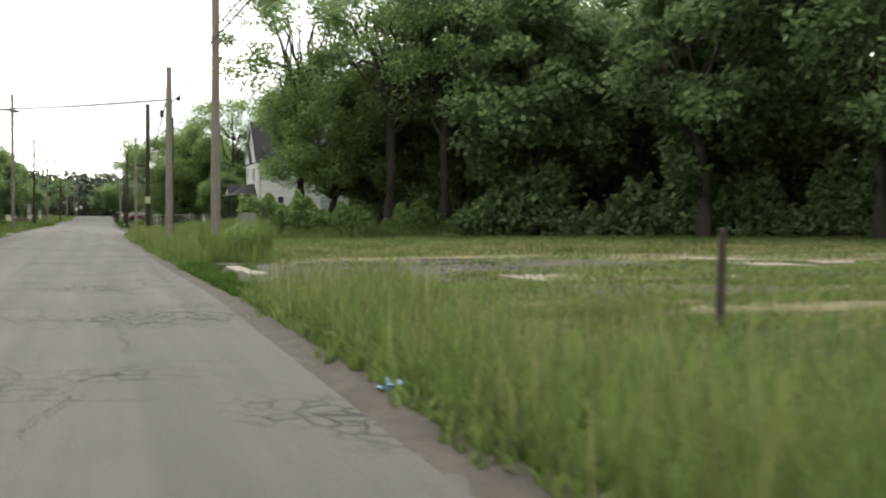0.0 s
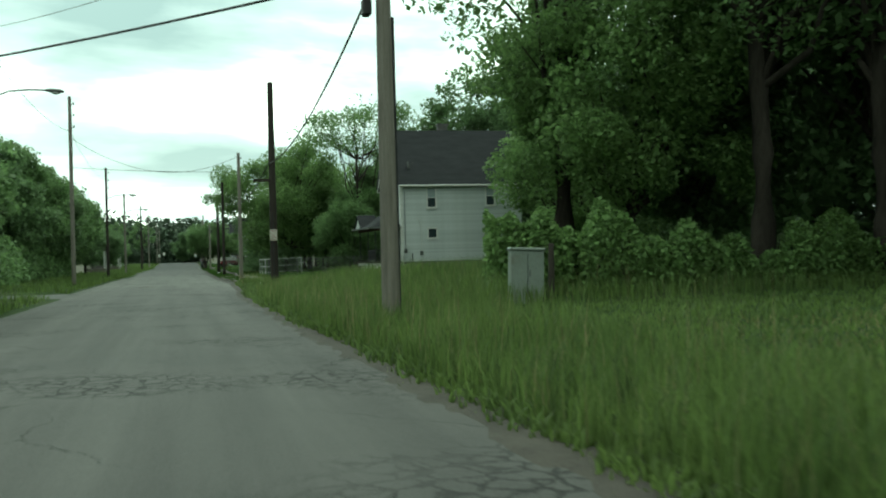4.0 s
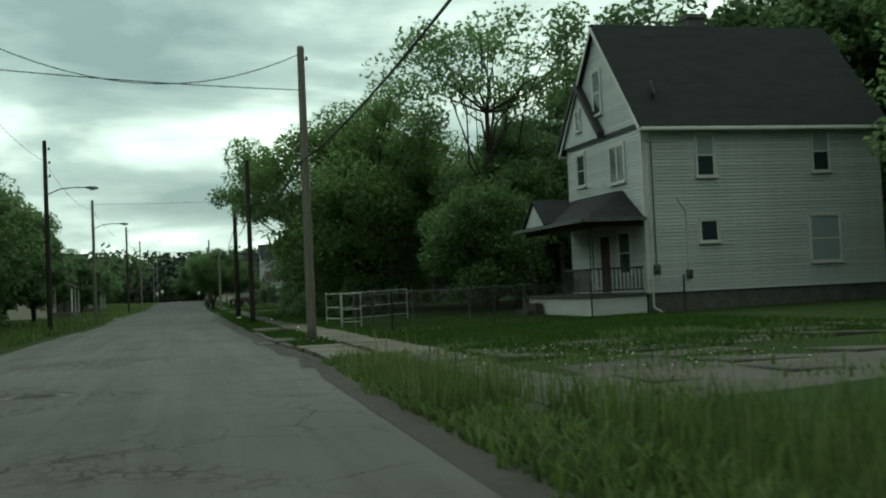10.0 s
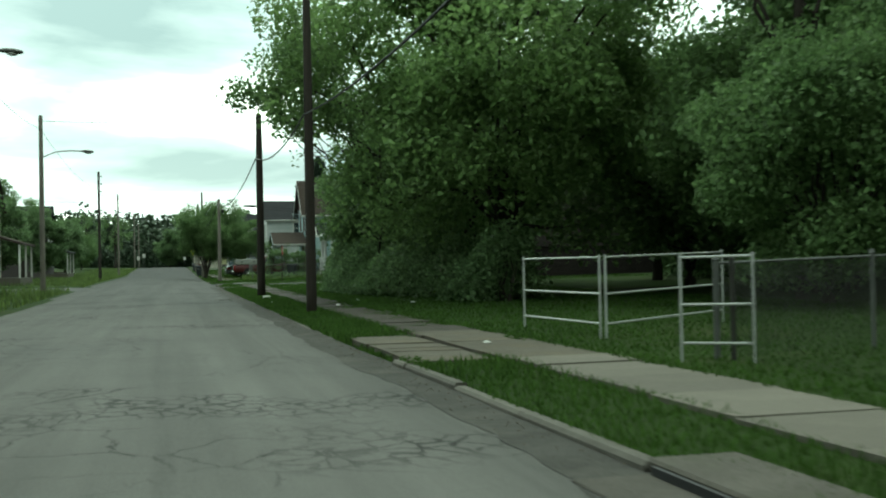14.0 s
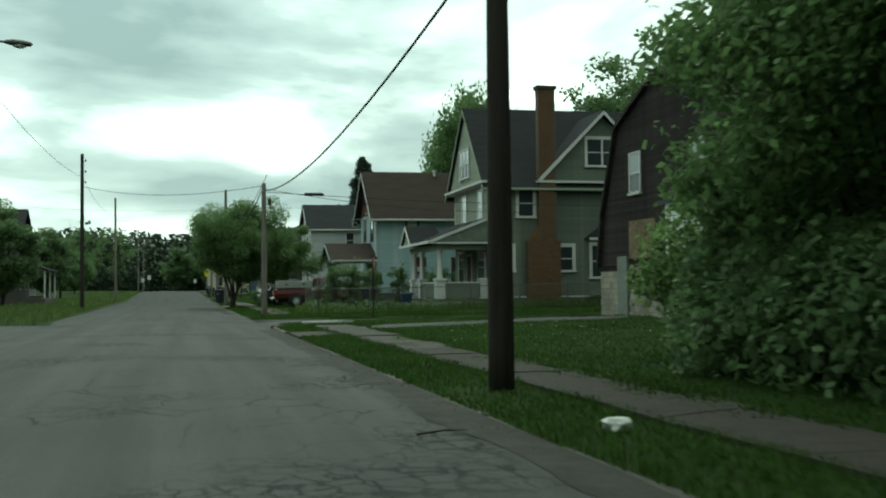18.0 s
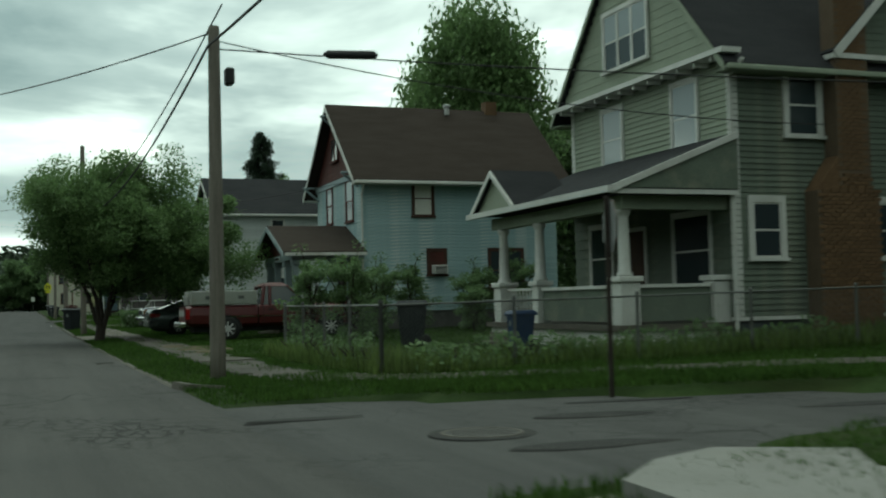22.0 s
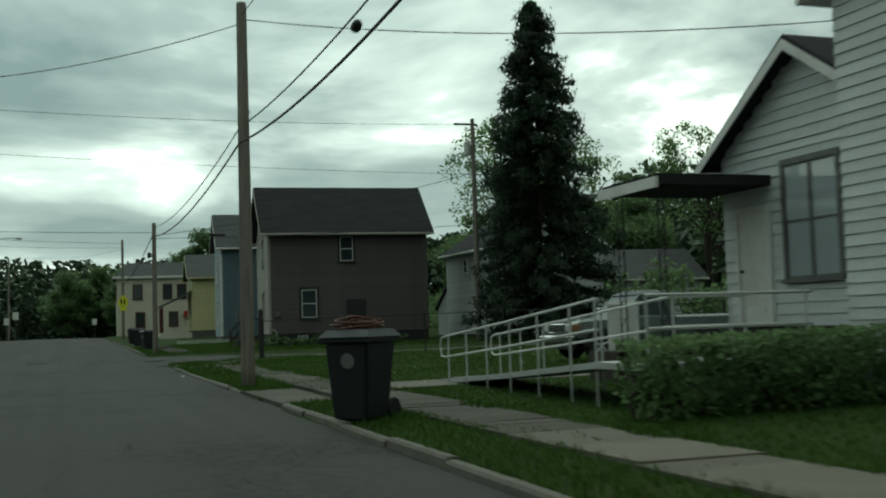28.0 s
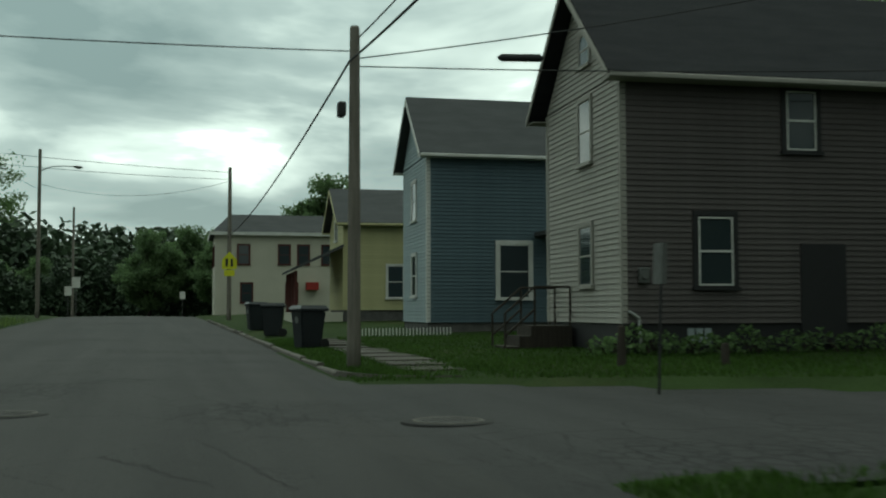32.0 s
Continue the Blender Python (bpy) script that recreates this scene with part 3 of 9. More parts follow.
xs = [-2500, -900, -350, -150, -80, -50, -36, -28, -22, -17, -13, -10.5, -8.5, -7.2, -6.3, -5.6, -5.2, -4.8, -4.3, -3, -1, 1, 2.0, 2.3, 2.6, 2.9, 3.2, 3.6, 4.2, 4.8, 5.5, 6.3, 7.2, 8.2, 9.5, 11, 13, 15, 18, 21, 25, 30, 36, 45, 60, 90, 150, 350, 900, 2500]
ys = [-700, -300, -120, -60, -30] + list(range(-12, 430, 1)) + [440, 460, 500, 600, 900, 1600, 3200]
verts = [(x, y, gh(x, y)) for y in ys for x in xs]
nx = len(xs)
faces = [(j * nx + i, j * nx + i + 1, (j + 1) * nx + i + 1, (j + 1) * nx + i) for j in range(len(ys) - 1) for i in range(nx - 1)]
ground = tagged(quads("ground", verts, faces, "soil_grass", smooth=True), "uneven ground of grass and bare soil", "ground", kind="structure")


def strip(name, left, right, y0, y1, step, cross, lift, mat, label, category, parent=None, kind="structure"):
    """A ribbon along the street with ragged sides; lift(x, y) is its height over the road."""
    vs, fs, n = [], [], cross + 1
    rows = int((y1 - y0) / step) + 1
    for j in range(rows):
        y = y0 + (y1 - y0) * j / (rows - 1)
        a, b = left(y), right(y)
        for i in range(n):
            x = a + (b - a) * i / cross
            vs.append((x, y, zr(y) + lift(x, y)))
    for j in range(rows - 1):
        for i in range(cross):
            fs.append((j * n + i, j * n + i + 1, (j + 1) * n + i + 1, (j + 1) * n + i))
    return tagged(quads(name, vs, fs, mat, parent, True), label, category, kind=kind)


def rag(y, s, k):
    return 0.10 * noise.noise((y * 0.9, s, 0)) + 0.07 * noise.noise((y * 3.1, s, 4)) + k


def crown(x, y):
    """The road is highest in the middle."""
    mid_x = (edge_l(y) + edge_r(y)) / 2
    return 0.05 * (1 - ((x - mid_x) / 4.2) ** 2) + 0.006 * noise.noise((x * 0.7, y * 0.7, 2))


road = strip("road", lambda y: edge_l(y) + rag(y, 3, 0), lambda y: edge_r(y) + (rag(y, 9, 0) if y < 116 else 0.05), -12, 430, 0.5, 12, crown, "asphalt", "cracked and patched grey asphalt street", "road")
strip("road_shoulder", lambda y: edge_r(y) - 0.35, lambda y: edge_r(y) + 0.34 + rag(y, 21, 0.05), -12, 106.4, 0.4, 5, lambda x, y: (0.02 if x < edge_r(y) - 0.2 else max(0.052, gh(x, y) - zr(y) + 0.014)) + 0.005 * noise.noise((x * 4, y * 4, 1)), "dirt", "bare gritty soil beside the asphalt", "road edge")
strip("gutter_strip", lambda y: edge_r(y) - 0.52 + 0.22 * noise.noise((y * 0.35, 4, 1)) + 0.07 * noise.noise((y * 2.2, 4, 1)), lambda y: edge_r(y) + 0.04, 106.6, 180.4, 0.25, 4, lambda x, y: crown(x, y) + (0.008 if x > edge_r(y) - 0.3 else 0.005), "gutter_tarmac", "dark gritty worn asphalt along the kerb", "road edge")
for near, far, s in SIDE:
    vs, fs = [], []
    for k in range(41):
        x = s * (2.0 + k * 1.2) if s > 0 else -(4.2 + k * 1.2)
        flare = max(0.0, 1.6 - k * 0.7) * 0.8
        for i in range(7):
            y = near(x) - flare + (far(x) - near(x) + 2 * flare) * i / 6
            vs.append((x, y + 0.08 * noise.noise((x, y, 5)), zr(y) + (-0.03, 0.016, 0.028, 0.030)[min(k, 3)] + 0.05 * (1 - ((i - 3) / 3) ** 2) * min(1, k / 4)))
    fs = [(k * 7 + i, k * 7 + i + 1, (k + 1) * 7 + i + 1, (k + 1) * 7 + i) for k in range(40) for i in range(6)]
    if s > 0:
        fs = [f[::-1] for f in fs]
    tagged(quads("side_street", vs, fs, "asphalt_side", smooth=True), "patched dark asphalt side street", "road", kind="structure")


# ---- pavement, kerbs and slabs ----
def patch(name, cx, cy, rx, ry, mat, label, category, lift=0.03, seed=0, turn=0.0, kind="structure"):
    """An irregular flat patch laid on the ground."""
    n, ring = 22, 5
    vs, fs = [(cx, cy, gh(cx, cy) + lift)], []
    c, s = math.cos(turn), math.sin(turn)
    for r in range(1, ring + 1):
        for k in range(n):
            a = 2 * math.pi * k / n
            e = (r / ring) * (1 + 0.28 * noise.noise((math.cos(a) * 1.3 + seed, math.sin(a) * 1.3, seed * 0.7)))
            px, py = rx * e * math.cos(a), ry * e * math.sin(a)
            x, y = cx + c * px - s * py, cy + s * px + c * py
            vs.append((x, y, gh(x, y) + (lift if r < ring else -0.01)))
    fs = [(0, 1 + k, 1 + (k + 1) % n) for k in range(n)]
    fs += [(1 + (r - 1) * n + k, 1 + r * n + k, 1 + r * n + (k + 1) % n, 1 + (r - 1) * n + (k + 1) % n) for r in range(1, ring) for k in range(n)]
    return tagged(quads(name, vs, fs, mat, smooth=True), label, category, kind=kind)


def slab_run(parent, name, x0, x1, y0, y1, step, mat, thick=0.12, lift=0.0, tilt=0.012, gap=0.014, rnd=None):
    """Separate slabs side by side, each a little tilted."""
    rnd = rnd or random.Random(int(y0 * 10))
    y = y0
    while y < y1 - 0.3:
        e = min(y + step, y1)
        xa, xb = (x0(y) if callable(x0) else x0), (x1(y) if callable(x1) else x1)
        w, l = (xb - xa) / 2, (e - y) / 2 - gap / 2
        mx, my = (xa + xb) / 2, (y + e) / 2
        m = pose(mx + rnd.uniform(-0.03, 0.03), my, gh(mx, my) + 0.024 + lift + rnd.uniform(-0.006, 0.006), rnd.uniform(-tilt, tilt) * 25, rnd.uniform(-tilt, tilt) * 25, rnd.uniform(-0.8, 0.8))
        u, v = rnd.uniform(-0.6, 0.6) * l, rnd.uniform(-0.6, 0.6) * l
        pieces = [[(-w, -l), (w, -l), (w, l), (-w, l)]]
        if rnd.random() < 0.4:
            pieces = [[(-w, -l), (w, -l), (w, v - 0.012), (0, (u + v) / 2 + 0.05), (-w, u - 0.012)], [(-w, u + 0.012), (0, (u + v) / 2 + 0.072), (w, v + 0.012), (w, l), (-w, l)]]
        for pts in pieces:
            part(name, prism(bmesh.new(), pts, "z", -thick, 0), mat, parent).matrix_basis = m @ pose(0, 0, rnd.uniform(-0.006, 0.003) if len(pieces) > 1 else 0)
        y = e


sidewalk = thing("sidewalk", pose(0, 0, 0), "worn concrete slab pavement with grass in its joints", "pavement", kind="structure")
for y0, y1, mat in ((97, 107, "concrete_dark"), (107, 126, "concrete"), (126, 131.5, "concrete_worn"), (131.5, 146, "dirt"), (146, 166, "dirt"), (166, 174, "concrete_dark"), (174, 181.0, "concrete_dark"), (195.8, 206, "concrete_dark"), (206, 222, "concrete_dark"), (222, 240, "concrete"), (240, 268.6, "concrete_dark"), (284.5, 300, "concrete_dark")):
    slab_run(sidewalk, "slab", lambda y: edge_r(y) + 1.22, lambda y: edge_r(y) + 2.5, y0, y1, 1.5, mat)
kerb = thing("kerb", pose(0, 0, 0), "low worn concrete kerb broken in places", "kerb", kind="structure")
rk = random.Random(5)
for y0, y1 in ((114.6, 117.2), (119.4, 127.0), (132.5, 173.4), (177.0, 181.6), (195.0, 221.4), (229.6, 247.4), (252.6, 269.6), (285.0, 330)):
    y = y0
    while y < y1 - 0.2:
        e = min(y + rk.uniform(1.5, 2.6), y1)
        bm = bmesh.new()
        prism(bm, [(-0.07, -0.2), (0.09, -0.2), (0.09, 0.115), (0.07, 0.13), (-0.03, 0.13), (-0.055, 0.10)], "y", -(e - y) / 2 + 0.012, (e - y) / 2 - 0.012)
        ob = part("kerbstone", bm, "kerb", kerb)
        my = (y + e) / 2
        slope = math.degrees(math.atan2(edge_r(e) - edge_r(y), e - y))
        ob.matrix_basis = pose(edge_r(my) + 0.04 + rk.uniform(-0.02, 0.02), my, zr(my) - (0.115 if 133 < my < 176 else 0.045 if my < 185 else 0.09 if my < 221 else 0.06 if 252 < my < 270 else 0.02) + rk.uniform(-0.03, 0.005), rk.uniform(-0.4, 0.4), rk.uniform(-3, 3), -slope)
        y = e
# curved kerbs round the corners of the side streets
for cx, cy, r, a0, a1 in ((3.9, 181.4, 1.15, 180, 95), (5.0, 194.9, 2.2, 180, 262), (4.7, 269.5, 1.2, 180, 100), (5.6, 285.0, 2.0, 180, 262)):
    for k in range(4):
        a, b = radians(a0 + (a1 - a0) * k / 4), radians(a0 + (a1 - a0) * (k + 1) / 4)
        m = (a + b) / 2
        l = abs(b - a) * r / 2 - 0.01
        bm = bmesh.new()
        prism(bm, [(-0.07, -0.2), (0.09, -0.2), (0.09, 0.105), (-0.04, 0.115)], "y", -l, l)
        ob = part("kerbstone", bm, "kerb", kerb)
        ob.matrix_basis = pose(cx + r * math.cos(m), cy + r * math.sin(m), zr(cy), 0, 0, math.degrees(m) + 180)
apron = thing("driveway_apron", pose(0, 0, 0), "cracked concrete aprons across the verge", "pavement", kind="structure")
for y0, y1, step, mat in ((173.8, 176.8, 1.5, "concrete_dark"), (221.8, 229.2, 1.9, "concrete")):
    slab_run(apron, "slab", lambda y: edge_r(y) + 0.08, lambda y: edge_r(y) + 1.2, y0, y1, step, mat, lift=0.012, tilt=0.03)
slab_run(apron, "slab", lambda y: edge_r(y) + 0.08, lambda y: edge_r(y) + 1.2, 248.0, 252.3, 2.1, "concrete_dark", lift=0.02)
slab_run(apron, "slab", lambda y: edge_r(y) + 0.06, lambda y: edge_r(y) + 1.21, 107.2, 114.4, 1.8, "concrete", lift=0.035, tilt=0.04)
part("slab", prism(bmesh.new(), [(3.75, 181.3), (5.45, 181.1), (5.6, 182.3), (6.05, 183.0), (5.2, 183.55), (4.5, 183.25), (3.85, 182.6)], "z", zr(182) - 0.05, gh(5.4, 182.0) + 0.068), "corner_concrete", sidewalk, "pale newer concrete corner slab")
slab_run(apron, "slab", lambda y: edge_r(y) + 0.12, lambda y: edge_r(y) + 1.21, 126.4, 131.2, 1.6, "concrete_worn", lift=0.05, tilt=0.03)
# drives and old slabs
drive = thing("driveway", pose(0, 0, 0), "broken old concrete drive overgrown with grass", "driveway", kind="structure")
rd = random.Random(8)
for i in range(5):
    for j in range(5):
        if rd.random() < 0.18:
            continue
        bm = bmesh.new()
        box(bm, -0.95 + rd.uniform(0, 0.2), 0.95 - rd.uniform(0, 0.3), -0.85 + rd.uniform(0, 0.2), 0.85 - rd.uniform(0, 0.2), -0.1, 0, 0.02)
        x, y = 6.2 + i * 1.95, 98.6 + j * 1.85
        ob = part("slab", bm, "concrete_dark", drive)
        ob.matrix_basis = pose(x, y, gh(x, y) + 0.03, rd.uniform(-2, 2), rd.uniform(-2, 2), rd.uniform(-4, 4))
slab_run(drive, "slab", 5.6, 7.6, 249.0, 251.2, 1.1, "concrete")
slab_run(drive, "slab", 7.6, 10.2, 249.0, 251.2, 1.1, "concrete")
patch("old_drive", 6.6, 98.6, 4.2, 2.1, "concrete_dark", "worn earthy concrete of an old drive", "driveway", 0.035, 9, 0.1)
patch("side_drive", 9.6, 178.2, 5.2, 1.25, "asphalt_side", "old asphalt drive crossing the lawn to the barn", "driveway", 0.035, 4, 0.17)
lot = thing("old_car_park", pose(0, 0, 0), "broken grey slabs of an abandoned car park in grass", "slabs", kind="structure")
for i in range(12):
    for j in range(5):
        if noise.noise((i * 0.45, j * 0.6, 7)) < -0.05:
            continue
        bm = bmesh.new()
        w, l = rd.uniform(0.55, 0.95), rd.uniform(0.5, 1.0)
        box(bm, -w, w, -l, l, -0.1, 0, 0.015)
        x, y = 8.5 + i * 2.1 + j * 0.25, 29.5 + j * 2.9
        ob = part("slab", bm, rd.choice(("concrete_dark", "old_slab")), lot)
        ob.matrix_basis = pose(x, y, gh(x, y) + 0.03, rd.uniform(-0.6, 0.6), rd.uniform(-0.6, 0.6), rd.uniform(-9, 3))
patch("old_tarmac", 5.3, 36.6, 2.9, 4.9, "broken_tarmac", "crumbling grey tarmac of an old car park entrance", "pavement", 0.045, 3, -0.12)
patch("old_tarmac", 9.2, 37.6, 4.4, 2.7, "broken_tarmac", "crumbling grey tarmac of the old car park", "pavement", 0.04, 5, -0.25)
for k, (cx, cy, rx, ry, mat) in enumerate(((9.5, 25.4, 3.4, 0.55, "straw_soil"), (14.0, 27.6, 4.2, 0.6, "straw_soil"), (8.8, 28.8, 3.2, 1.1, "broken_tarmac"), (13.6, 31.0, 4.6, 0.9, "broken_tarmac"), (10.4, 31.6, 2.6, 0.5, "straw_soil"), (18.0, 29.5, 3.5, 0.7, "broken_tarmac"), (7.0, 26.9, 1.6, 0.4, "straw_soil"))):
    name = "straw_ground" if mat == "straw_soil" else "old_tarmac"
    patch(name, cx, cy, rx, ry, mat, "pale strawy soil before the old car park" if mat == "straw_soil" else "crumbling grey tarmac of the old car park", "soil" if mat == "straw_soil" else "pavement", 0.03 + 0.003 * k, 12 + k, -0.2)
patch("straw_ground", 9.0, 43.4, 5.5, 1.5, "straw_soil", "pale strawy soil along the old car park", "soil", 0.03, 6, -0.3)
patch("straw_ground", 19.0, 38.0, 9.0, 2.2, "straw_soil", "pale strawy soil along the old car park", "soil", 0.03, 8, -0.3)
patch("straw_ground", 7.2, 42.2, 3.6, 0.9, "straw_soil", "pale strawy soil along the old car park", "soil", 0.045, 31, -0.22)
patch("straw_ground", 12.0, 41.0, 3.6, 1.0, "straw_soil", "pale strawy soil along the old car park", "soil", 0.045, 32, -0.1)
# the worn remains of a concrete strip, in two lengths out of line
for cx, y0, y1, w in ((3.56, 37.35, 39.75, 0.19), (3.68, 35.75, 37.3, 0.21)):
    side_a, side_b = [], []
    n = 16
    for k in range(n + 1):
        y = y0 + (y1 - y0) * k / n
        end = min(1.0, 0.72 + 3.0 * min(k, n - k) / n)
        side_a.append((cx + w * end + 0.07 * noise.noise((y * 2.3, 1, 5)), y))
        side_b.append((cx - w * end + 0.09 * noise.noise((y * 2.7, 6, 2)), y))
    part("slab", prism(bmesh.new(), side_a + side_b[::-1], "z", gh(cx, 37) - 0.05, gh(cx, 37) + 0.064), "old_slab", lot)
for x, y, l, a in ((5.3, 39.9, 0.30, 12), (3.55, 41.0, 0.24, -20), (3.75, 40.7, 0.2, 8), (7.6, 38.4, 0.18, 40), (4.9, 40.2, 0.09, 70)):
    bm = box(bmesh.new(), -l, l, -0.035, 0.035, 0, 0.025, 0.006)
    ob = tagged(part("wood_scrap", bm, "old_slab" if l > 0.19 else "black_metal", None), "weathered scrap of board lying on old tarmac" if l > 0.19 else "dark scrap of wood lying on old tarmac", "debris")
    ob.matrix_world = pose(x, y, gh(x, y) + 0.042, 0, 0, a)


def grit(name, label, n, inside, size, mat, seed):
    """Loose stones and crumbs of tarmac, each a squashed lump on the ground."""
    rng = random.Random(seed)
    vs, fs = [], []
    while len(vs) < n * 6:
        x, y, lift = inside(rng)
        r = size * rng.uniform(0.4, 1.0) ** 2 * 1.6
        z, a, k = gh(x, y) + lift, rng.uniform(0, 3), len(vs)
        c, d = r * math.cos(a), r * math.sin(a)
        vs += [(x + c, y + d, z), (x - d * 0.8, y + c * 0.8, z), (x - c, y - d, z + r * 0.1), (x + d * 0.7, y - c * 0.7, z), (x + r * 0.1, y, z + r * 0.7), (x, y, z - r * 0.5)]
        fs += [(k, k + 1, k + 4), (k + 1, k + 2, k + 4), (k + 2, k + 3, k + 4), (k + 3, k, k + 4), (k + 1, k, k + 5), (k + 2, k + 1, k + 5), (k + 3, k + 2, k + 5), (k, k + 3, k + 5)]
    return tagged(quads(name, vs, fs, mat), label, "gravel", kind="stuff")


grit("loose_grit", "pale grit and crumbs lying on the old tarmac", 1500, lambda g: (g.uniform(3.0, 9.5), g.uniform(32.2, 41.0), 0.045), 0.017, "concrete", 3)
grit("loose_grit", "dark crumbs of broken tarmac", 1500, lambda g: (g.uniform(2.9, 9.5), g.uniform(32.2, 41.0), 0.045), 0.022, "tarmac_dark", 4)
grit("gutter_grit", "grit and crumbs gathered along the road edge", 1600, lambda g: (lambda y: (edge_r(y) - abs(g.gauss(0, 0.22)) - 0.02, y, 0.12))(g.uniform(107, 176)), 0.012, "concrete_worn", 5)


def ribbon(name, pts, width, mat, label, category, lift=0.04, ragged=0.08):
    """A worn path laid on the ground along a line of points."""
    pts = [Vector((a, b, 0)) for a, b in pts]
    line_ = []
    for a, b in zip(pts, pts[1:]):
        n = max(1, int((b - a).length / 0.4))
        line_ += [a.lerp(b, k / n) for k in range(n)]
    line_.append(pts[-1])
    vs, fs = [], []
    for k, c in enumerate(line_):
        d = (line_[min(k + 1, len(line_) - 1)] - line_[max(k - 1, 0)]).normalized()
        side = Vector((-d.y, d.x, 0))
        for i in range(5):
            w = (i / 4 - 0.5) * width + ragged * noise.noise((c.x * 1.4, c.y * 1.4, i)) * (i in (0, 4)) * 2
            q = c + side * w
            vs.append((q.x, q.y, gh(q.x, q.y) + (lift if 0 < i < 4 else lift * 0.5) + 0.008 * noise.noise((q.x * 3, q.y * 3, 1))))
    fs = [(k * 5 + i + 1, k * 5 + i, k * 5 + 5 + i, k * 5 + 6 + i) for k in range(len(line_) - 1) for i in range(4)]
    return tagged(quads(name, vs, fs, mat, smooth=True), label, category, kind="structure")


for k, (cx, cy, rx, ry, lift) in enumerate(((6.2, 187.0, 0.9, 0.34, 0.18), (5.0, 185.1, 1.0, 0.3, 0.16), (3.6, 188.7, 1.1, 0.22, 0.142), (9.6, 186.3, 1.5, 0.26, 0.186), (7.3, 188.3, 1.0, 0.16, 0.175))):
    patch("asphalt_patch", cx, cy, rx, ry, "tarmac_dark", "dark worn patch in the side street asphalt", "road patch", lift, 51 + k, -0.1)
ribbon("corner_path", [(4.62, 196.2), (4.75, 194.4), (5.5, 193.0), (7.2, 192.1), (10.0, 191.0), (14.0, 189.5), (20.0, 187.4)], 1.15, "concrete_dark", "worn dark path turning along the side street", "pavement")
ribbon("corner_path", [(4.85, 269.0), (5.4, 270.4), (7.2, 271.9), (10.0, 272.0), (16.0, 271.3), (24.0, 270.4)], 1.2, "concrete_dark", "worn dark path turning along the side street", "pavement")
for k, (cx, cy, rx, ry) in enumerate(((4.7, 209.6, 0.4, 0.8), (5.2, 208.3, 0.45, 0.7), (4.9, 207.0, 0.5, 0.6), (5.5, 206.2, 0.4, 0.8), (5.0, 205.2, 0.35, 0.5))):
    patch("bare_soil", cx, cy, rx, ry, "sandy_soil", "bare sandy soil worn over the pavement", "soil", 0.045, 21 + k)


# ---- plants ----
def leaf_mesh(name, centres, size, rng, mat, parent, droop=0.5, aspect=0.72, spread=0.6):
    """Loose leaves: a rhombus each, folded a little on its midrib."""
    n = len(centres)
    a = rng.uniform(0, 2 * np.pi, n)
    tilt = rng.normal(0.0, spread, n) - droop * 0.5
    along = np.stack([np.cos(a) * np.cos(tilt), np.sin(a) * np.cos(tilt), np.sin(tilt)], 1)
    side = np.stack([-np.sin(a), np.cos(a), rng.normal(0, 0.85, n)], 1)
    side /= np.linalg.norm(side, axis=1)[:, None]
    s = (size * rng.uniform(0.6, 1.35, n))[:, None]
    v = np.empty((n, 4, 3))
    v[:, 0] = centres - along * s * 0.5
    v[:, 1] = centres + side * s * aspect * 0.5 + np.array([0, 0, 0.04]) * s
    v[:, 2] = centres + along * s * 0.5
    v[:, 3] = centres - side * s * aspect * 0.5 + np.array([0, 0, 0.04]) * s
    me = bpy.data.meshes.new(name)
    me.vertices.add(4 * n)
    me.vertices.foreach_set("co", v.reshape(-1))
    me.loops.add(4 * n)
    me.loops.foreach_set("vertex_index", np.arange(4 * n, dtype=np.int32))
    me.polygons.add(n)
    me.polygons.foreach_set("loop_start", np.arange(0, 4 * n, 4, dtype=np.int32))
    me.materials.append(M[mat])
    me.update(calc_edges=True)
    ob = new(name, me)
    ob.parent = parent
    return ob


def limb(bm, p, q, r0, r1, rng, segs=4, wob=0.12, n=7):
    """A bent tapered branch from p to q."""
    p, q = np.array(p, float), np.array(q, float)
    l = np.linalg.norm(q - p)
    pts = [p + (q - p) * k / segs + (rng.normal(0, wob, 3) * l * 0.25 if 0 < k < segs else 0) for k in range(segs + 1)]
    rings = []
    for k in range(segs + 1):
        d = Vector(pts[min(k + 1, segs)] - pts[max(k - 1, 0)])
        turn = d.to_track_quat("Z", "Y").to_matrix()
        ra = r0 + (r1 - r0) * k / segs
        rings.append([bm.verts.new(Vector(pts[k]) + turn @ Vector((ra * math.cos(2 * math.pi * i / n), ra * math.sin(2 * math.pi * i / n), 0))) for i in range(n)])
    for u, v in zip(rings, rings[1:]):
        for i in range(n):
            bm.faces.new((u[i], u[(i + 1) % n], v[(i + 1) % n], v[i]))
    return pts


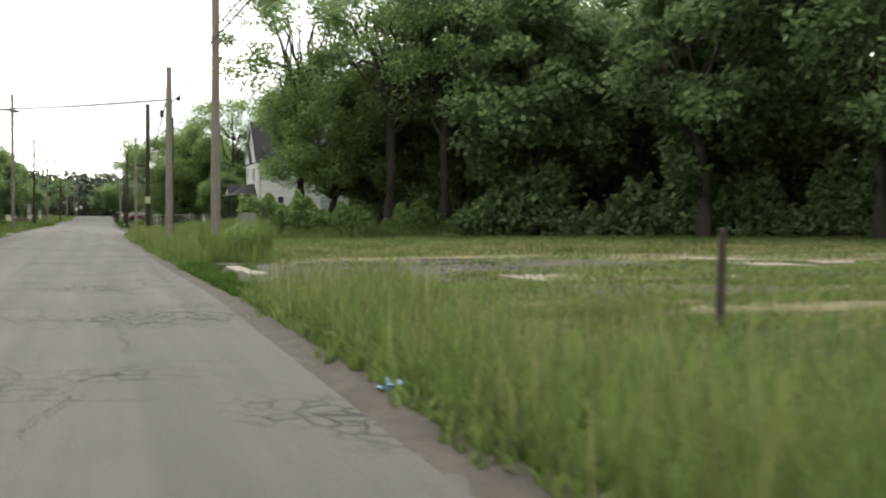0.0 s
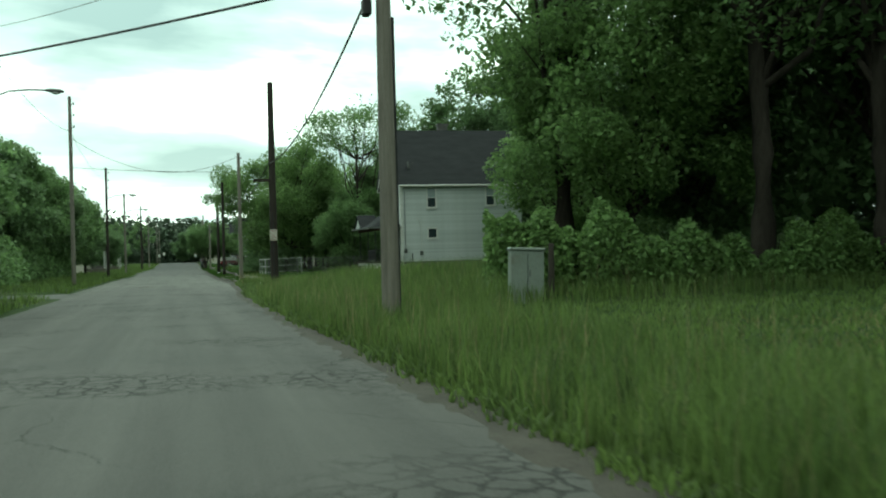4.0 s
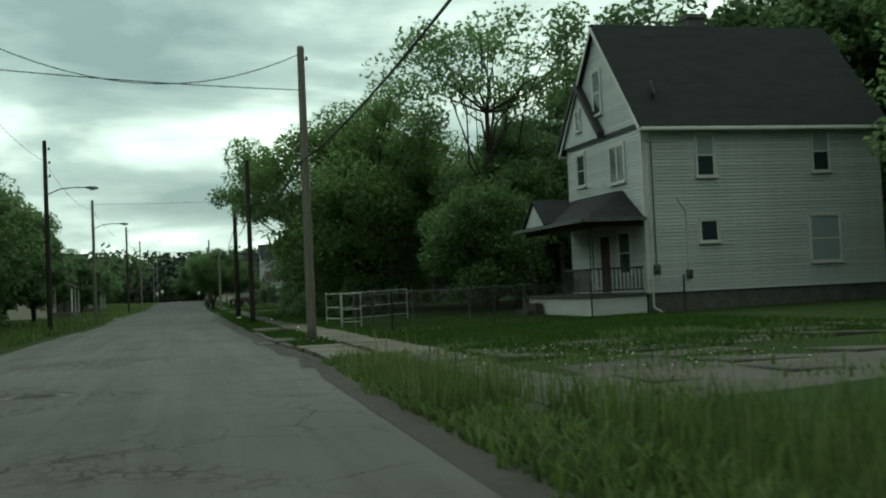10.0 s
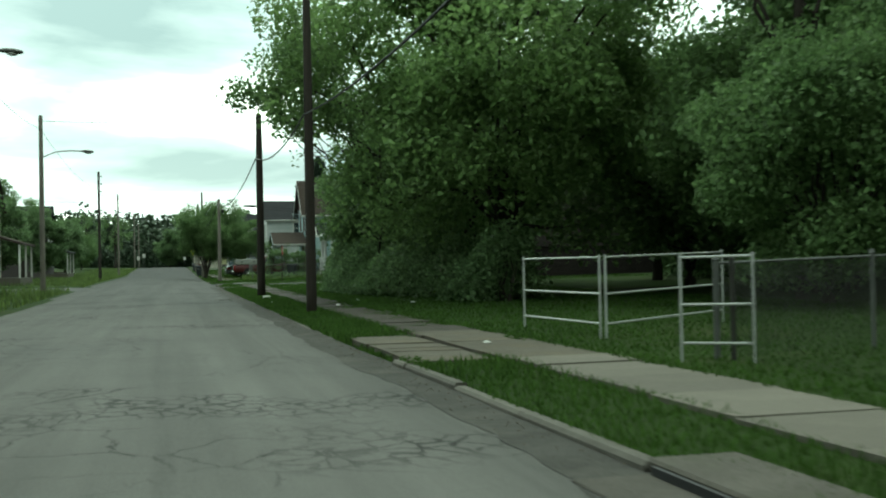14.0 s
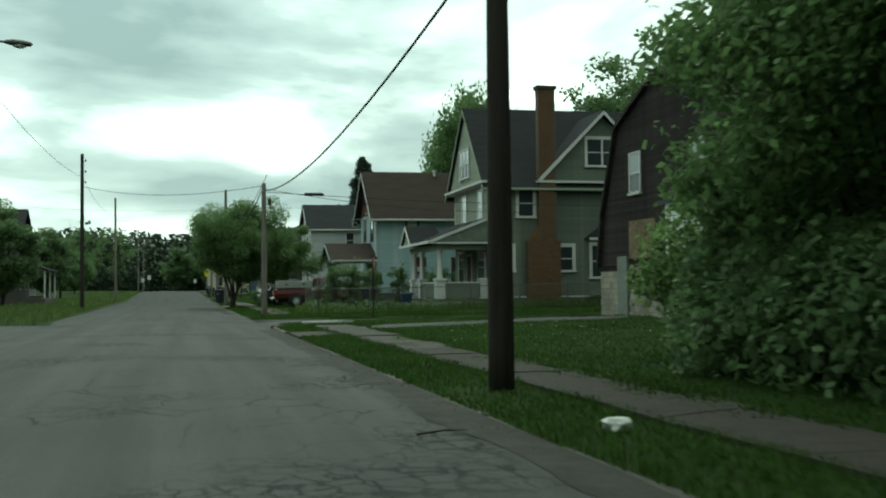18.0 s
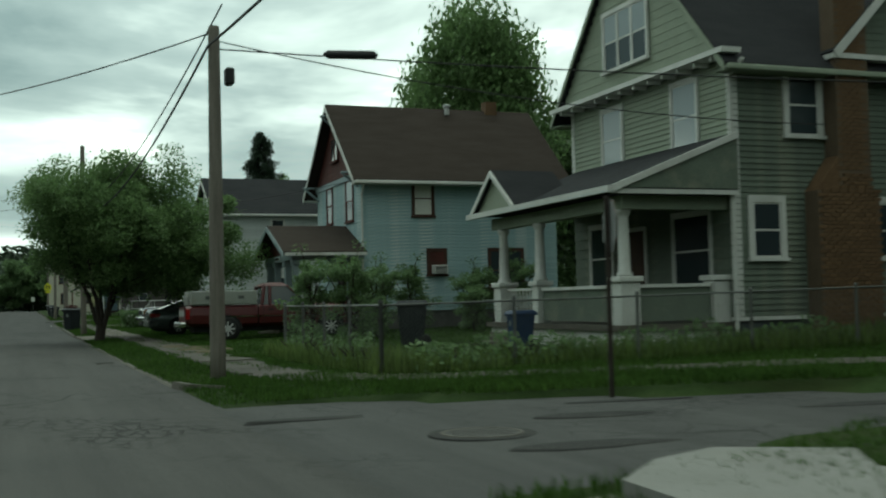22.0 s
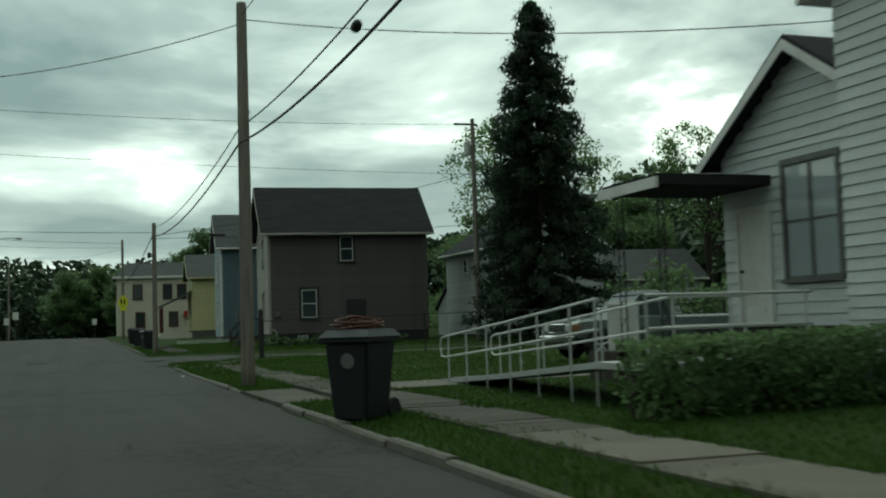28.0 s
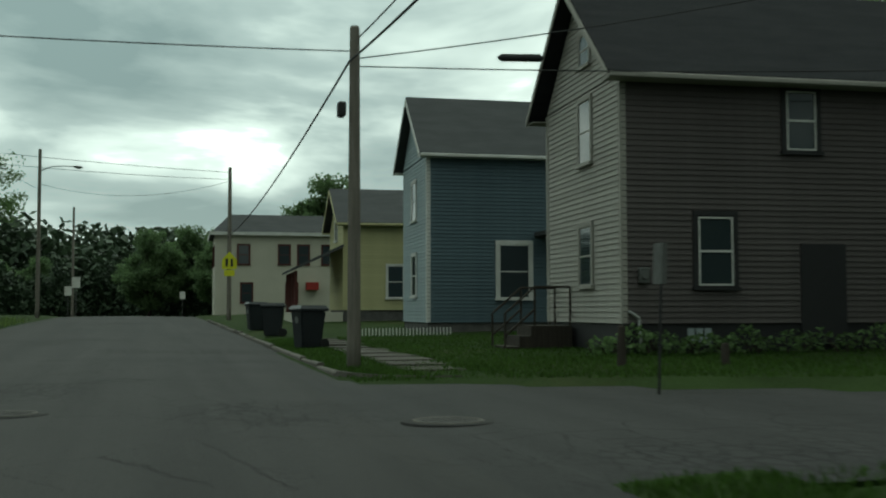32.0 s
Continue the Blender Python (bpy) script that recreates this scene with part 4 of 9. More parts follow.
def tree(name, label, h, r, low, leaves, size, mat, seed, bark="bark", stems=1, clumps=70, flat=1.0, hollow=0.35, clump_r=0.28, trunk_r=None, fork=0.35, rough=0.25, category="tree", kind="", shift=(0, 0), droop=0.0, lean=0.35, taper=0.0, bole=0.0):
    """Trunk, limbs and a crown of leaf clumps with an uneven outline and gaps."""
    rng = np.random.default_rng(seed)
    t = thing(name, Matrix.Identity(4), label, category, kind=kind)
    cz, rz = (h + low) / 2, (h - low) / 2 * flat
    cz = h - rz
    d = rng.normal(size=(clumps, 3))
    d /= np.linalg.norm(d, axis=1)[:, None]
    rad = rng.uniform(hollow, 1.0, clumps) ** 0.6
    bulge = np.array([1 + rough * noise.noise(Vector(tuple(v * 1.7 + seed))) * 1.6 for v in d])
    c = d * (rad * bulge)[:, None] * np.array([r, r, rz]) * (1 - clump_r * 0.6)
    c += np.array([shift[0], shift[1], cz])
    c[:, 2] -= droop * c[:, 0]
    if taper:
        slim = 1 - taper * np.clip((low + 4.3 - c[:, 2]) / 0.9, 0, 1) * (c[:, 0] < shift[0])
        slim = np.where(c[:, 0] > shift[0], 1.22, slim)
        c[:, 0] = shift[0] + (c[:, 0] - shift[0]) * slim
    trunk_r = trunk_r or 0.02 * h + 0.06
    bm = bmesh.new()
    top = []
    if bole:
        limb(bm, (-0.1, 0, -0.2), (0, 0, bole + 0.15), trunk_r * 1.05, trunk_r * 0.8, rng, 5, 0.05, 12)
    for k in range(stems):
        a = 2 * np.pi * k / stems + rng.uniform(0, 1)
        tip_out = 0.0 if stems == 1 else lean
        foot = (0.25 * trunk_r * math.cos(a) * (stems > 1), 0.25 * trunk_r * math.sin(a) * (stems > 1), bole - 0.15)
        head = (tip_out * r * 0.5 * math.cos(a), tip_out * r * 0.5 * math.sin(a), low + (h - low) * fork)
        top.append(limb(bm, foot, head, trunk_r / stems ** 0.5, trunk_r * 0.55 / stems ** 0.5, rng, 5, 0.05, 9))
    limbs = bmesh.new()
    for k in rng.permutation(clumps)[: min(clumps, 26)]:
        src = top[rng.integers(len(top))]
        p = src[rng.integers(3, 6)]
        limb(limbs, p, c[k], trunk_r * 0.32 / stems ** 0.3, 0.015, rng, 4, 0.16, 5)
    part("trunk", bm, bark, t, smooth=True)
    tagged(part("branching", limbs, bark, t, smooth=True), kind="stuff")
    per = np.maximum(1, (leaves * rng.dirichlet(np.full(clumps, 4.0))).astype(int))
    pts = []
    for centre, m in zip(c, per):
        v = rng.normal(size=(m, 3))
        v /= np.linalg.norm(v, axis=1)[:, None]
        v *= (rng.uniform(0, 1, m) ** 0.42)[:, None]
        pts.append(centre + v * np.array([1, 1, 0.72]) * r * clump_r * rng.uniform(0.7, 1.3))
    pts = np.concatenate(pts)
    pts[:, 2] = np.maximum(pts[:, 2], 0.12)
    leaf_mesh("crown", pts, size, rng, mat, t)
    return t


def plant(ob, x, y, scale=1.0, turn=0.0, tall=None, sink=0.0):
    return copy_thing(ob, Matrix.Translation((x, y, gh(x, y) - 0.02 - sink)) @ Matrix.Rotation(radians(turn), 4, "Z") @ Matrix.Diagonal((scale, scale, tall or scale, 1)))


def place(ob, x, y, turn=0.0):
    ob.matrix_basis = Matrix.Translation((x, y, gh(x, y) - 0.02)) @ Matrix.Rotation(radians(turn), 4, "Z")
    return ob


# wood behind the open lot
big = place(tree("tall_tree", "tall dark broad-leaved tree at the wood's edge", 17, 5.4, 1.6, 21000, 0.36, "leaf_dark", 11, clumps=120, hollow=0.5, clump_r=0.24, rough=0.4), 27, 58)
tagged(big, group="wood")
mid_tree = place(tree("wood_tree", "dense dark green tree of the wood", 13.5, 4.8, 0.4, 20000, 0.38, "leaf_dark", 12, clumps=110, hollow=0.5), 22, 66)
tagged(mid_tree, group="wood")
open_tree = place(tree("open_tree", "tall tree with thin open leafage against the sky", 16, 5.0, 5.0, 9500, 0.22, "leaf_mid", 13, clumps=60, clump_r=0.2, hollow=0.5), 15.5, 71)
tagged(open_tree, group="wood")
rw = random.Random(21)
for x, y, s in ((20, 72, 1.0), (32, 52, 1.05), (37, 44, 1.0), (42, 36, 1.1), (25, 76, 1.1), (34, 66, 1.15), (43, 55, 1.2), (29, 90, 1.0), (48, 28, 1.1), (38, 63, 1.0), (44, 66, 1.1), (58, 34, 1.1), (38, 78, 1.1), (52, 42, 1.2), (36, 104, 1.05), (40, 120, 1.1), (32, 132, 1.0)):
    plant(big, x, y, s, rw.uniform(0, 360))
for x, y, s in ((16.5, 77, 0.75), (30, 60, 0.9), (27, 70, 0.95), (35, 47, 0.9), (40, 40, 0.9), (46, 32, 0.95), (22, 84, 0.85), (50, 20, 1.0), (33, 74, 1.0), (45, 46, 1.0)):
    plant(mid_tree, x, y, s, rw.uniform(0, 360))
for x, y, s in ((18, 69, 0.95), (30, 122, 1.0), (11.6, 76.0, 1.0)):
    plant(open_tree, x, y, s, rw.uniform(0, 360))
lot_maple = place(tree("lot_maple", "broad green maple with drooping leafage behind the hedge", 10.4, 4.7, 1.2, 60000, 0.17, "leaf_light", 31, clumps=130, clump_r=0.24, hollow=0.5, fork=0.2, rough=0.5), 13.2, 75.0)
# round trees by the white house
round_tree = place(tree("round_tree", "round bushy green tree reaching to the ground", 11.8, 5.4, 0.2, 38000, 0.27, "leaf_mid", 14, clumps=150, hollow=0.55, fork=0.2), 31, 104, 80)
place(tree("pale_tree", "round light green tree reaching to the ground", 11.8, 5.4, 0.2, 38000, 0.25, "leaf_light", 14, clumps=130, hollow=0.5, fork=0.2, clump_r=0.24, rough=0.35), 26.4, 113.5)
plant(mid_tree, 27, 131, 0.95, 20)
plant(big, 24, 137, 0.95, 200)
plant(big, 29, 134, 1.1, 20)
plant(big, 34.5, 136, 1.15, 130)
plant(big, 40, 128, 1.2, 260)
# flat-topped feathery tree
place(tree("feathery_tree", "flat-topped tree with thin feathery leafage", 14.2, 5.6, 9.2, 8200, 0.22, "leaf_mid", 15, clumps=54, flat=0.9, clump_r=0.22, hollow=0.6, trunk_r=0.2, fork=0.05, rough=0.5), 14.6, 136.5, 40)
# the leafy thicket past the gate
thicket = place(tree("spreading_maple", "broad leafy maple overhanging the pavement", 12.4, 6.3, 1.5, 80000, 0.19, "leaf_light", 16, clumps=130, clump_r=0.24, hollow=0.5, fork=0.2, rough=0.5), 9.8, 145.0)
plant(round_tree, 16.4, 138.8, 0.78, 130)
plant(round_tree, 13.4, 133.6, 0.52, 30)
plant(round_tree, 17, 147, 0.74, 210)
plant(big, 20, 156, 0.6, 40)
loose_tree = place(tree("thicket_tree", "loose leafy tree at the end of the thicket", 10.4, 4.7, 0.8, 30000, 0.15, "leaf_mid", 47, clumps=110, clump_r=0.2, hollow=0.45, fork=0.2, rough=0.5), 10.3, 157.4)
plant(round_tree, 8.9, 157.4, 0.56, 40)
plant(loose_tree, 12.4, 154.6, 1.1, 75)
place(tree("low_bush", "low light green bush at the foot of the thicket", 2.7, 1.5, 0.05, 9000, 0.12, "leaf_light", 52, clumps=46, clump_r=0.34, hollow=0.4, trunk_r=0.03, stems=3, rough=0.5, category="bush"), 7.9, 160.6)
plant(big, 22, 146, 0.8, 100)
plant(big, 18.8, 140.5, 0.58, 160)
plant(round_tree, 12.6, 161.0, 0.72, 300, 1.0)
plant(mid_tree, 15.5, 164.5, 0.75, 200, 0.85)
place(tree("leaning_sapling", "slender tree leaning over the pavement with sparse leaves", 9.6, 2.7, 4.6, 9000, 0.17, "leaf_mid", 17, clumps=52, clump_r=0.27, hollow=0.3, shift=(-3.2, -1.4), trunk_r=0.08), 7.6, 153.2)
# trees behind the barn and the green house
for x, y, s, t_ in ((29, 196, 0.95, 0), (34, 190, 1.05, 60), (28, 206, 0.9, 120), (36, 203, 1.1, 200), (31, 216, 0.95, 30), (38, 182, 1.0, 90), (40, 215, 1.0, 10)):
    plant(big, x, y, s, t_)
plant(round_tree, 23.0, 228.5, 0.78, 10, 1.5)
plant(mid_tree, 27, 238, 1.0, 60)
plant(mid_tree, 33, 232, 1.0, 160)
for x, y, s, t_ in ((27, 206, 0.7, 0), (30, 184, 0.7, 70), (26.5, 199, 0.62, 140)):
    plant(mid_tree, x, y, s, t_)
# street tree on the verge
place(tree("street_tree", "low spreading many-stemmed street tree with dark leaves", 7.2, 4.3, 1.45, 190000, 0.105, "leaf_mid", 18, stems=5, clumps=300, hollow=0.3, clump_r=0.19, trunk_r=0.2, fork=0.3, rough=0.3, bole=0.55, shift=(0.85, 1.0), droop=0.17, lean=0.5, taper=0.24), 3.45, 219.75, 0)
# shrubs in front of the blue house
shrub = place(tree("lawn_shrub", "loose upright garden shrub", 2.9, 1.1, 0.2, 5200, 0.085, "leaf_dark", 19, stems=6, clumps=44, hollow=0.2, clump_r=0.26, trunk_r=0.07, rough=0.5, category="shrub"), 9.6, 207.6)
for x, y, s in ((11.6, 212.0, 0.9), (13.6, 213.4, 0.95), (16.4, 213.8, 0.9), (17.8, 213.6, 1.0), (14.2, 209.2, 0.62), (8.7, 208.9, 1.0), (10.8, 208.8, 0.9), (15.3, 212.2, 0.8)):
    plant(shrub, x, y, s, rw.uniform(0, 360))
# tall conifer and the trees round it
def spruce(x, y, h, r, seed):
    rng = np.random.default_rng(seed)
    t = thing("spruce", Matrix.Identity(4), "tall dark spruce with drooping tiers", "tree")
    bm = bmesh.new()
    limb(bm, (0, 0, -0.2), (0, 0, h - 0.3), 0.26, 0.02, rng, 8, 0.01, 8)
    pts = []
    br = bmesh.new()
    z = 0.9
    while z < h - 0.2:
        rr = r * (1 - z / h) ** 0.62 + 0.1
        for k in range(int(6 + 6 * (1 - z / h))):
            a, l = rng.uniform(0, 2 * np.pi), rr * rng.uniform(0.7, 1.08)
            tip = np.array([math.cos(a) * l, math.sin(a) * l, z - 0.28 * l + 0.1 * l])
            tube(br, (0, 0, z), tip, 0.03, 0.008, 4, False)
            m = int(45 + 110 * l)
            s = rng.uniform(0.12, 1.0, m)
            p = np.array([0, 0, z]) + (tip - np.array([0, 0, z])) * s[:, None]
            p += rng.normal(0, 0.10, (m, 3)) * (0.5 + s[:, None])
            p[:, 2] -= rng.uniform(0, 0.28, m) * s
            pts.append(p)
        z += 0.34 + 0.15 * (1 - z / h)
    part("trunk", bm, "bark", t)
    tagged(part("branching", br, "bark", t), kind="stuff")
    leaf_mesh("crown", np.concatenate(pts), 0.27, rng, "needle", t, droop=0.9, aspect=0.38)
    return place(t, x, y)


spruce(22.4, 278.8, 17.4, 4.2, 22)
for x, y, s, t_ in ((31.4, 304.4, 1.05, 0), (37, 306, 1.0, 90), (38, 288, 0.85, 30), (24, 315, 0.75, 60), (30, 330, 0.8, 10), (44, 276, 0.9, 200)):
    plant(open_tree, x, y, s, t_)
for x, y, s, t_ in ((27, 299, 0.6, 120), (40, 300, 0.7, 200), (22, 330, 0.6, 30)):
    plant(mid_tree, x, y, s, t_)
# dark tree mass at the far end of the street
for x, y, s, t_ in ((0.5, 392, 0.75, 0), (4.5, 396, 0.8, 80), (8, 388, 0.72, 30), (-18, 400, 0.6, 0), (-26, 395, 0.6, 60), (-14, 420, 0.62, 90), (12, 400, 0.8, 10), (-34, 380, 0.7, 20), (-3, 425, 0.6, 10)):
    plant(mid_tree, x, y, s, t_)
# left side of the street
left_tree = place(tree("verge_tree", "small round tree on the verge", 5.6, 2.9, 1.5, 6000, 0.22, "leaf_mid", 23, clumps=80, hollow=0.5), -7.0, 75.2)
left_row = [(-13, 92, 0.66), (-17, 101, 0.72), (-13, 109, 0.7), (-16, 118, 0.8), (-12.5, 126, 0.74), (-13.5, 134, 0.8), (-11.5, 143, 0.72), (-12, 151, 0.72), (-11.0, 160, 0.64), (-15, 166, 0.8), (-10.6, 171, 0.6), (-26, 110, 0.9), (-28, 128, 0.9), (-28, 150, 0.9), (-22, 60, 0.7), (-16, 50, 0.6), (-30, 74, 0.85), (-24, 84, 0.8), (-13, 74, 0.6), (-15, 80, 0.7), (-13, 204, 0.6), (-17, 212, 0.65), (-12, 226, 0.52), (-24, 205, 0.7), (-13, 262, 0.55), (-19, 270, 0.6), (-14, 286, 0.55), (-22, 295, 0.6), (-30, 250, 0.75), (-15, 318, 0.5), (-24, 330, 0.6)]
for k, (x, y, s) in enumerate(left_row):
    plant((mid_tree, round_tree)[k % 2], x, y, s * (1.0 if k % 2 == 0 else 1.15), 47 * k)
plant(open_tree, -15, 236, 0.62, 40)
plant(open_tree, -17, 352, 0.75, 140)
plant(open_tree, -9.8, 331, 0.7, 70)
plant(mid_tree, 16.0, 366, 0.95, 70)


def hedge(name, label, pts, height, width, leaves, size, mat, seed, clip=False):
    """A row of shrubs: stems and a leafy mass along a line of points."""
    rng = np.random.default_rng(seed)
    t = thing(name, Matrix.Identity(4), label, "hedge")
    pts = np.array(pts, float)
    seg = rng.integers(0, len(pts) - 1, leaves)
    s = rng.uniform(0, 1, leaves)[:, None]
    p = pts[seg] * (1 - s) + pts[seg + 1] * s
    side = np.stack([-(pts[seg + 1] - pts[seg])[:, 1], (pts[seg + 1] - pts[seg])[:, 0]], 1)
    side /= np.linalg.norm(side, axis=1)[:, None]
    o = rng.uniform(-1, 1, leaves)
    hh = np.array([height * (1 if clip else (0.45 + 1.0 * (0.5 + 0.75 * noise.noise((a * 0.45, b * 0.45, seed)) + 0.6 * noise.noise((a * 1.7, b * 1.7, seed))))) for a, b in p])
    zz = rng.uniform(0, 1, leaves) ** 0.8
    if not clip:
        o = o * np.sqrt(np.clip(1.05 - zz ** 2, 0.05, 1))
    xy = p + side * (o * width)[:, None]
    z = np.array([gh(a, b) for a, b in xy]) + 0.03 + zz * hh
    leaf_mesh("leafage", np.column_stack([xy, z]), size, rng, mat, t)
    bm = bmesh.new()
    for k in range(30):
        i, u = rng.integers(0, len(pts) - 1), rng.uniform()
        a, b = pts[i] * (1 - u) + pts[i + 1] * u
        g = gh(a, b)
        limb(bm, (a, b, g - 0.1), (a + rng.normal(0, 0.2), b + rng.normal(0, 0.2), g + height * 0.75), 0.04, 0.01, rng, 3, 0.2, 5)
    tagged(part("undergrowth_wood", bm, "bark", t), kind="stuff")
    return t


hedge("bramble_hedge", "high bright green bramble hedge behind the lot", [(7.5, 70.8), (9.6, 70.0), (13.5, 69.4), (18, 69.3), (23, 67)], 1.55, 1.05, 30000, 0.14, "leaf_light", 31)
hedge("dark_undergrowth", "dark undergrowth along the foot of the wood", [(18, 68), (26, 62), (32, 55), (40, 44), (50, 30), (58, 18)], 2.6, 1.6, 15000, 0.34, "leaf_dark", 32)
hedge("thicket_edge", "dark thicket edge beside the lawn", [(7.6, 159.0), (7.0, 157.0), (7.3, 153), (7.7, 150), (8.6, 144), (9.0, 141.5)], 1.9, 1.25, 28000, 0.14, "leaf_dark", 33)
hedge("barn_bush", "leafy bush against the barn corner", [(15.4, 170.6), (17, 169.8), (19, 169.2)], 2.6, 0.9, 4200, 0.24, "leaf_mid", 34)
hedge("clipped_hedge", "clipped dark green garden hedge", [(6.0, 240.2), (12.0, 240.4)], 0.95, 0.45, 7500, 0.11, "leaf_dark", 35, True)
hedge("house_weeds", "rank weeds along the foot of the green house", [(6.2, 193.3), (10, 193.6), (15, 194.2), (22, 194.4)], 0.55, 0.5, 2200, 0.12, "leaf_dark", 36)
hedge("fence_weeds", "tall weeds grown through the wire fence", [(5.9, 194.2), (6.0, 196), (6.1, 198.5), (6.2, 201)], 0.55, 0.3, 1300, 0.07, "leaf_dark", 37)
hedge("verge_bush", "rank bush of weeds round a pole foot", [(3.9, 42.8), (4.6, 44.2), (4.5, 45.6)], 0.75, 0.85, 1300, 0.10, "leaf_mid", 38)
hedge("far_hedge", "bushes beside the white house", [(24, 118), (30, 116), (36, 112)], 3.0, 1.5, 5000, 0.3, "leaf_dark", 39)
hedge("left_hedge", "bushes along the far verge", [(-11, 98), (-11, 112), (-11.5, 126), (-11.5, 140), (-11.5, 152), (-12, 160)], 2.6, 1.4, 10000, 0.3, "leaf_mid", 40)
hedge("dark_undergrowth", "tall dark undergrowth inside the wood", [(20, 82), (30, 70), (38, 58), (46, 46), (54, 34), (64, 22)], 5.0, 2.2, 16000, 0.6, "leaf_dark", 42)
hedge("dark_undergrowth", "tall dark undergrowth behind the gardens", [(38, 110), (30, 124), (24, 132), (25, 146), (24, 160), (30, 172), (42, 176)], 5.5, 2.0, 17000, 0.6, "leaf_dark", 43)
hedge("dark_undergrowth", "dark undergrowth behind the last gardens", [(28, 200), (34, 214), (30, 232), (34, 250), (36, 272), (30, 292), (30, 320), (24, 350)], 2.6, 2.0, 15000, 0.5, "leaf_dark", 44)
hedge("end_bushes", "bushes at the bend where the street ends", [(-52, 352), (-36, 372), (-20, 390), (-4, 404), (10, 392), (26, 372)], 4.6, 2.6, 80000, 0.5, "leaf_far", 45)
hedge("foot_shrubs", "low shrubs at the foot of the grey house", [(9.3, 287.2), (11, 286.7), (13, 286.5), (17.5, 286.2)], 0.45, 0.35, 1500, 0.12, "leaf_mid", 41)


# ---- grass ----
def grass(name, label, where, mat, heights, width, seed, lean=0.35, parent=None):
    """Blades of grass: each a bent strip on the ground at the given places."""
    rng = np.random.default_rng(seed)
    n = len(where)
    z = np.array([gh(a, b) for a, b in where]) - 0.01
    base = np.column_stack([where, z])
    a = rng.uniform(0, 2 * np.pi, n)
    h = rng.uniform(*heights, n) * np.array([0.75 + 0.5 * (0.5 + noise.noise((p[0] * 0.5, p[1] * 0.5, seed * 1.3))) for p in where])
    w = width * rng.uniform(0.7, 1.3, n)
    side = np.column_stack([np.cos(a), np.sin(a), np.zeros(n)]) * w[:, None]
    b = a + np.pi / 2
    bend = np.column_stack([np.cos(b), np.sin(b), np.zeros(n)]) * (h * rng.uniform(0.05, lean, n))[:, None]
    up = np.array([0, 0, 1.0])
    v = np.empty((n, 5, 3))
    v[:, 0], v[:, 1] = base - side, base + side
    v[:, 2] = base + bend * 0.35 + up * (h * 0.6)[:, None] + side * 0.7
    v[:, 3] = base + bend * 0.35 + up * (h * 0.6)[:, None] - side * 0.7
    v[:, 4] = base + bend * 1.3 + up * h[:, None]
    me = bpy.data.meshes.new(name)
    me.vertices.add(5 * n)
    me.vertices.foreach_set("co", v.reshape(-1))
    k = np.arange(n, dtype=np.int32)[:, None] * 5
    loops = np.concatenate([k + np.array([[0, 1, 2, 3]]), k + np.array([[3, 2, 4]])], 1).astype(np.int32)
    me.loops.add(7 * n)
    me.loops.foreach_set("vertex_index", loops.reshape(-1))
    me.polygons.add(2 * n)
    me.polygons.foreach_set("loop_start", np.column_stack([np.arange(n) * 7, np.arange(n) * 7 + 4]).astype(np.int32).reshape(-1))
    me.materials.append(M[mat])
    me.update(calc_edges=True)
    return tagged(new(name, me), label, "grass", kind="stuff")


def scatter(n, x0, x1, y0, y1, seed, keep=None, ease=1.0):
    rng = np.random.default_rng(seed)
    u = rng.uniform(0, 1, n) ** ease
    y = rng.uniform(y0, y1, n)
    x = np.array([(x0(b) if callable(x0) else x0) for b in y]) * (1 - u) + np.array([(x1(b) if callable(x1) else x1) for b in y]) * u
    p = np.column_stack([x, y])
    ok = [not in_side(a, b) and (keep is None or keep(a, b)) for a, b in p]
    return p[np.array(ok)]


def off_lot(x, y):
    if 26 < y < 66 and x > 5.3 or y < 28 and x > edge_r(y) + 1.6 + 0.5 * noise.noise((x * 0.5, y * 0.5, 6)):
        return False
    if 93.5 < y < 109 and x > edge_r(y) + 1.5 + 0.7 * (97 - y) / 3.5 * (y < 97):
        return False
    if 80 < y < 97 and x < edge_r(y) + 0.5 + 0.6 * (y - 80) / 17:
        return False
    if 31.5 < y < 41.5:
        return False
    if 97 < y < 109.3 and x < edge_r(y) + 1.3:
        return True
    if 97 < y < 115:
        return False
    return True


grass("seed_grass", "pale seeding grass stems before the car park", scatter(3500, lambda y: edge_r(y) + 0.8, 18, 11, 27, 75, None, 1.2), "dry_grass", (0.25, 0.5), 0.005, 27, 0.3)
grass("rough_grass", "half-long rough grass before the old car park", scatter(36000, lambda y: edge_r(y) + 1.3, 17, 10, 27, 48, lambda x, y: noise.noise((x * 0.22, y * 0.5, 2)) > (y - 22) * 0.12, 1.25), "tall_grass", (0.12, 0.32), 0.009, 22, 0.6)
grass("rough_grass", "low rough grass and weeds round the old drive", scatter(9000, lambda y: edge_r(y) + 1.3, 14, 94, 109, 49, lambda x, y: noise.noise((x * 0.7, y * 0.9, 3)) > 0.12), "tall_grass", (0.08, 0.26), 0.010, 23, 0.7)
grass("corner_grass", "mown grass round the street corners", np.concatenate([scatter(11000, 3.3, 9, 189.6, 194.5, 70), scatter(3000, 3.1, 6, 180.5, 184, 71), scatter(5000, 3.6, 9, 268, 274, 72), scatter(6000, 4, 12, 279, 287, 73), scatter(26000, 9, 22, 184, 194, 74)]), "lawn", (0.05, 0.15), 0.009, 26, 0.7)
verge_in = lambda y: edge_r(y) + 0.12
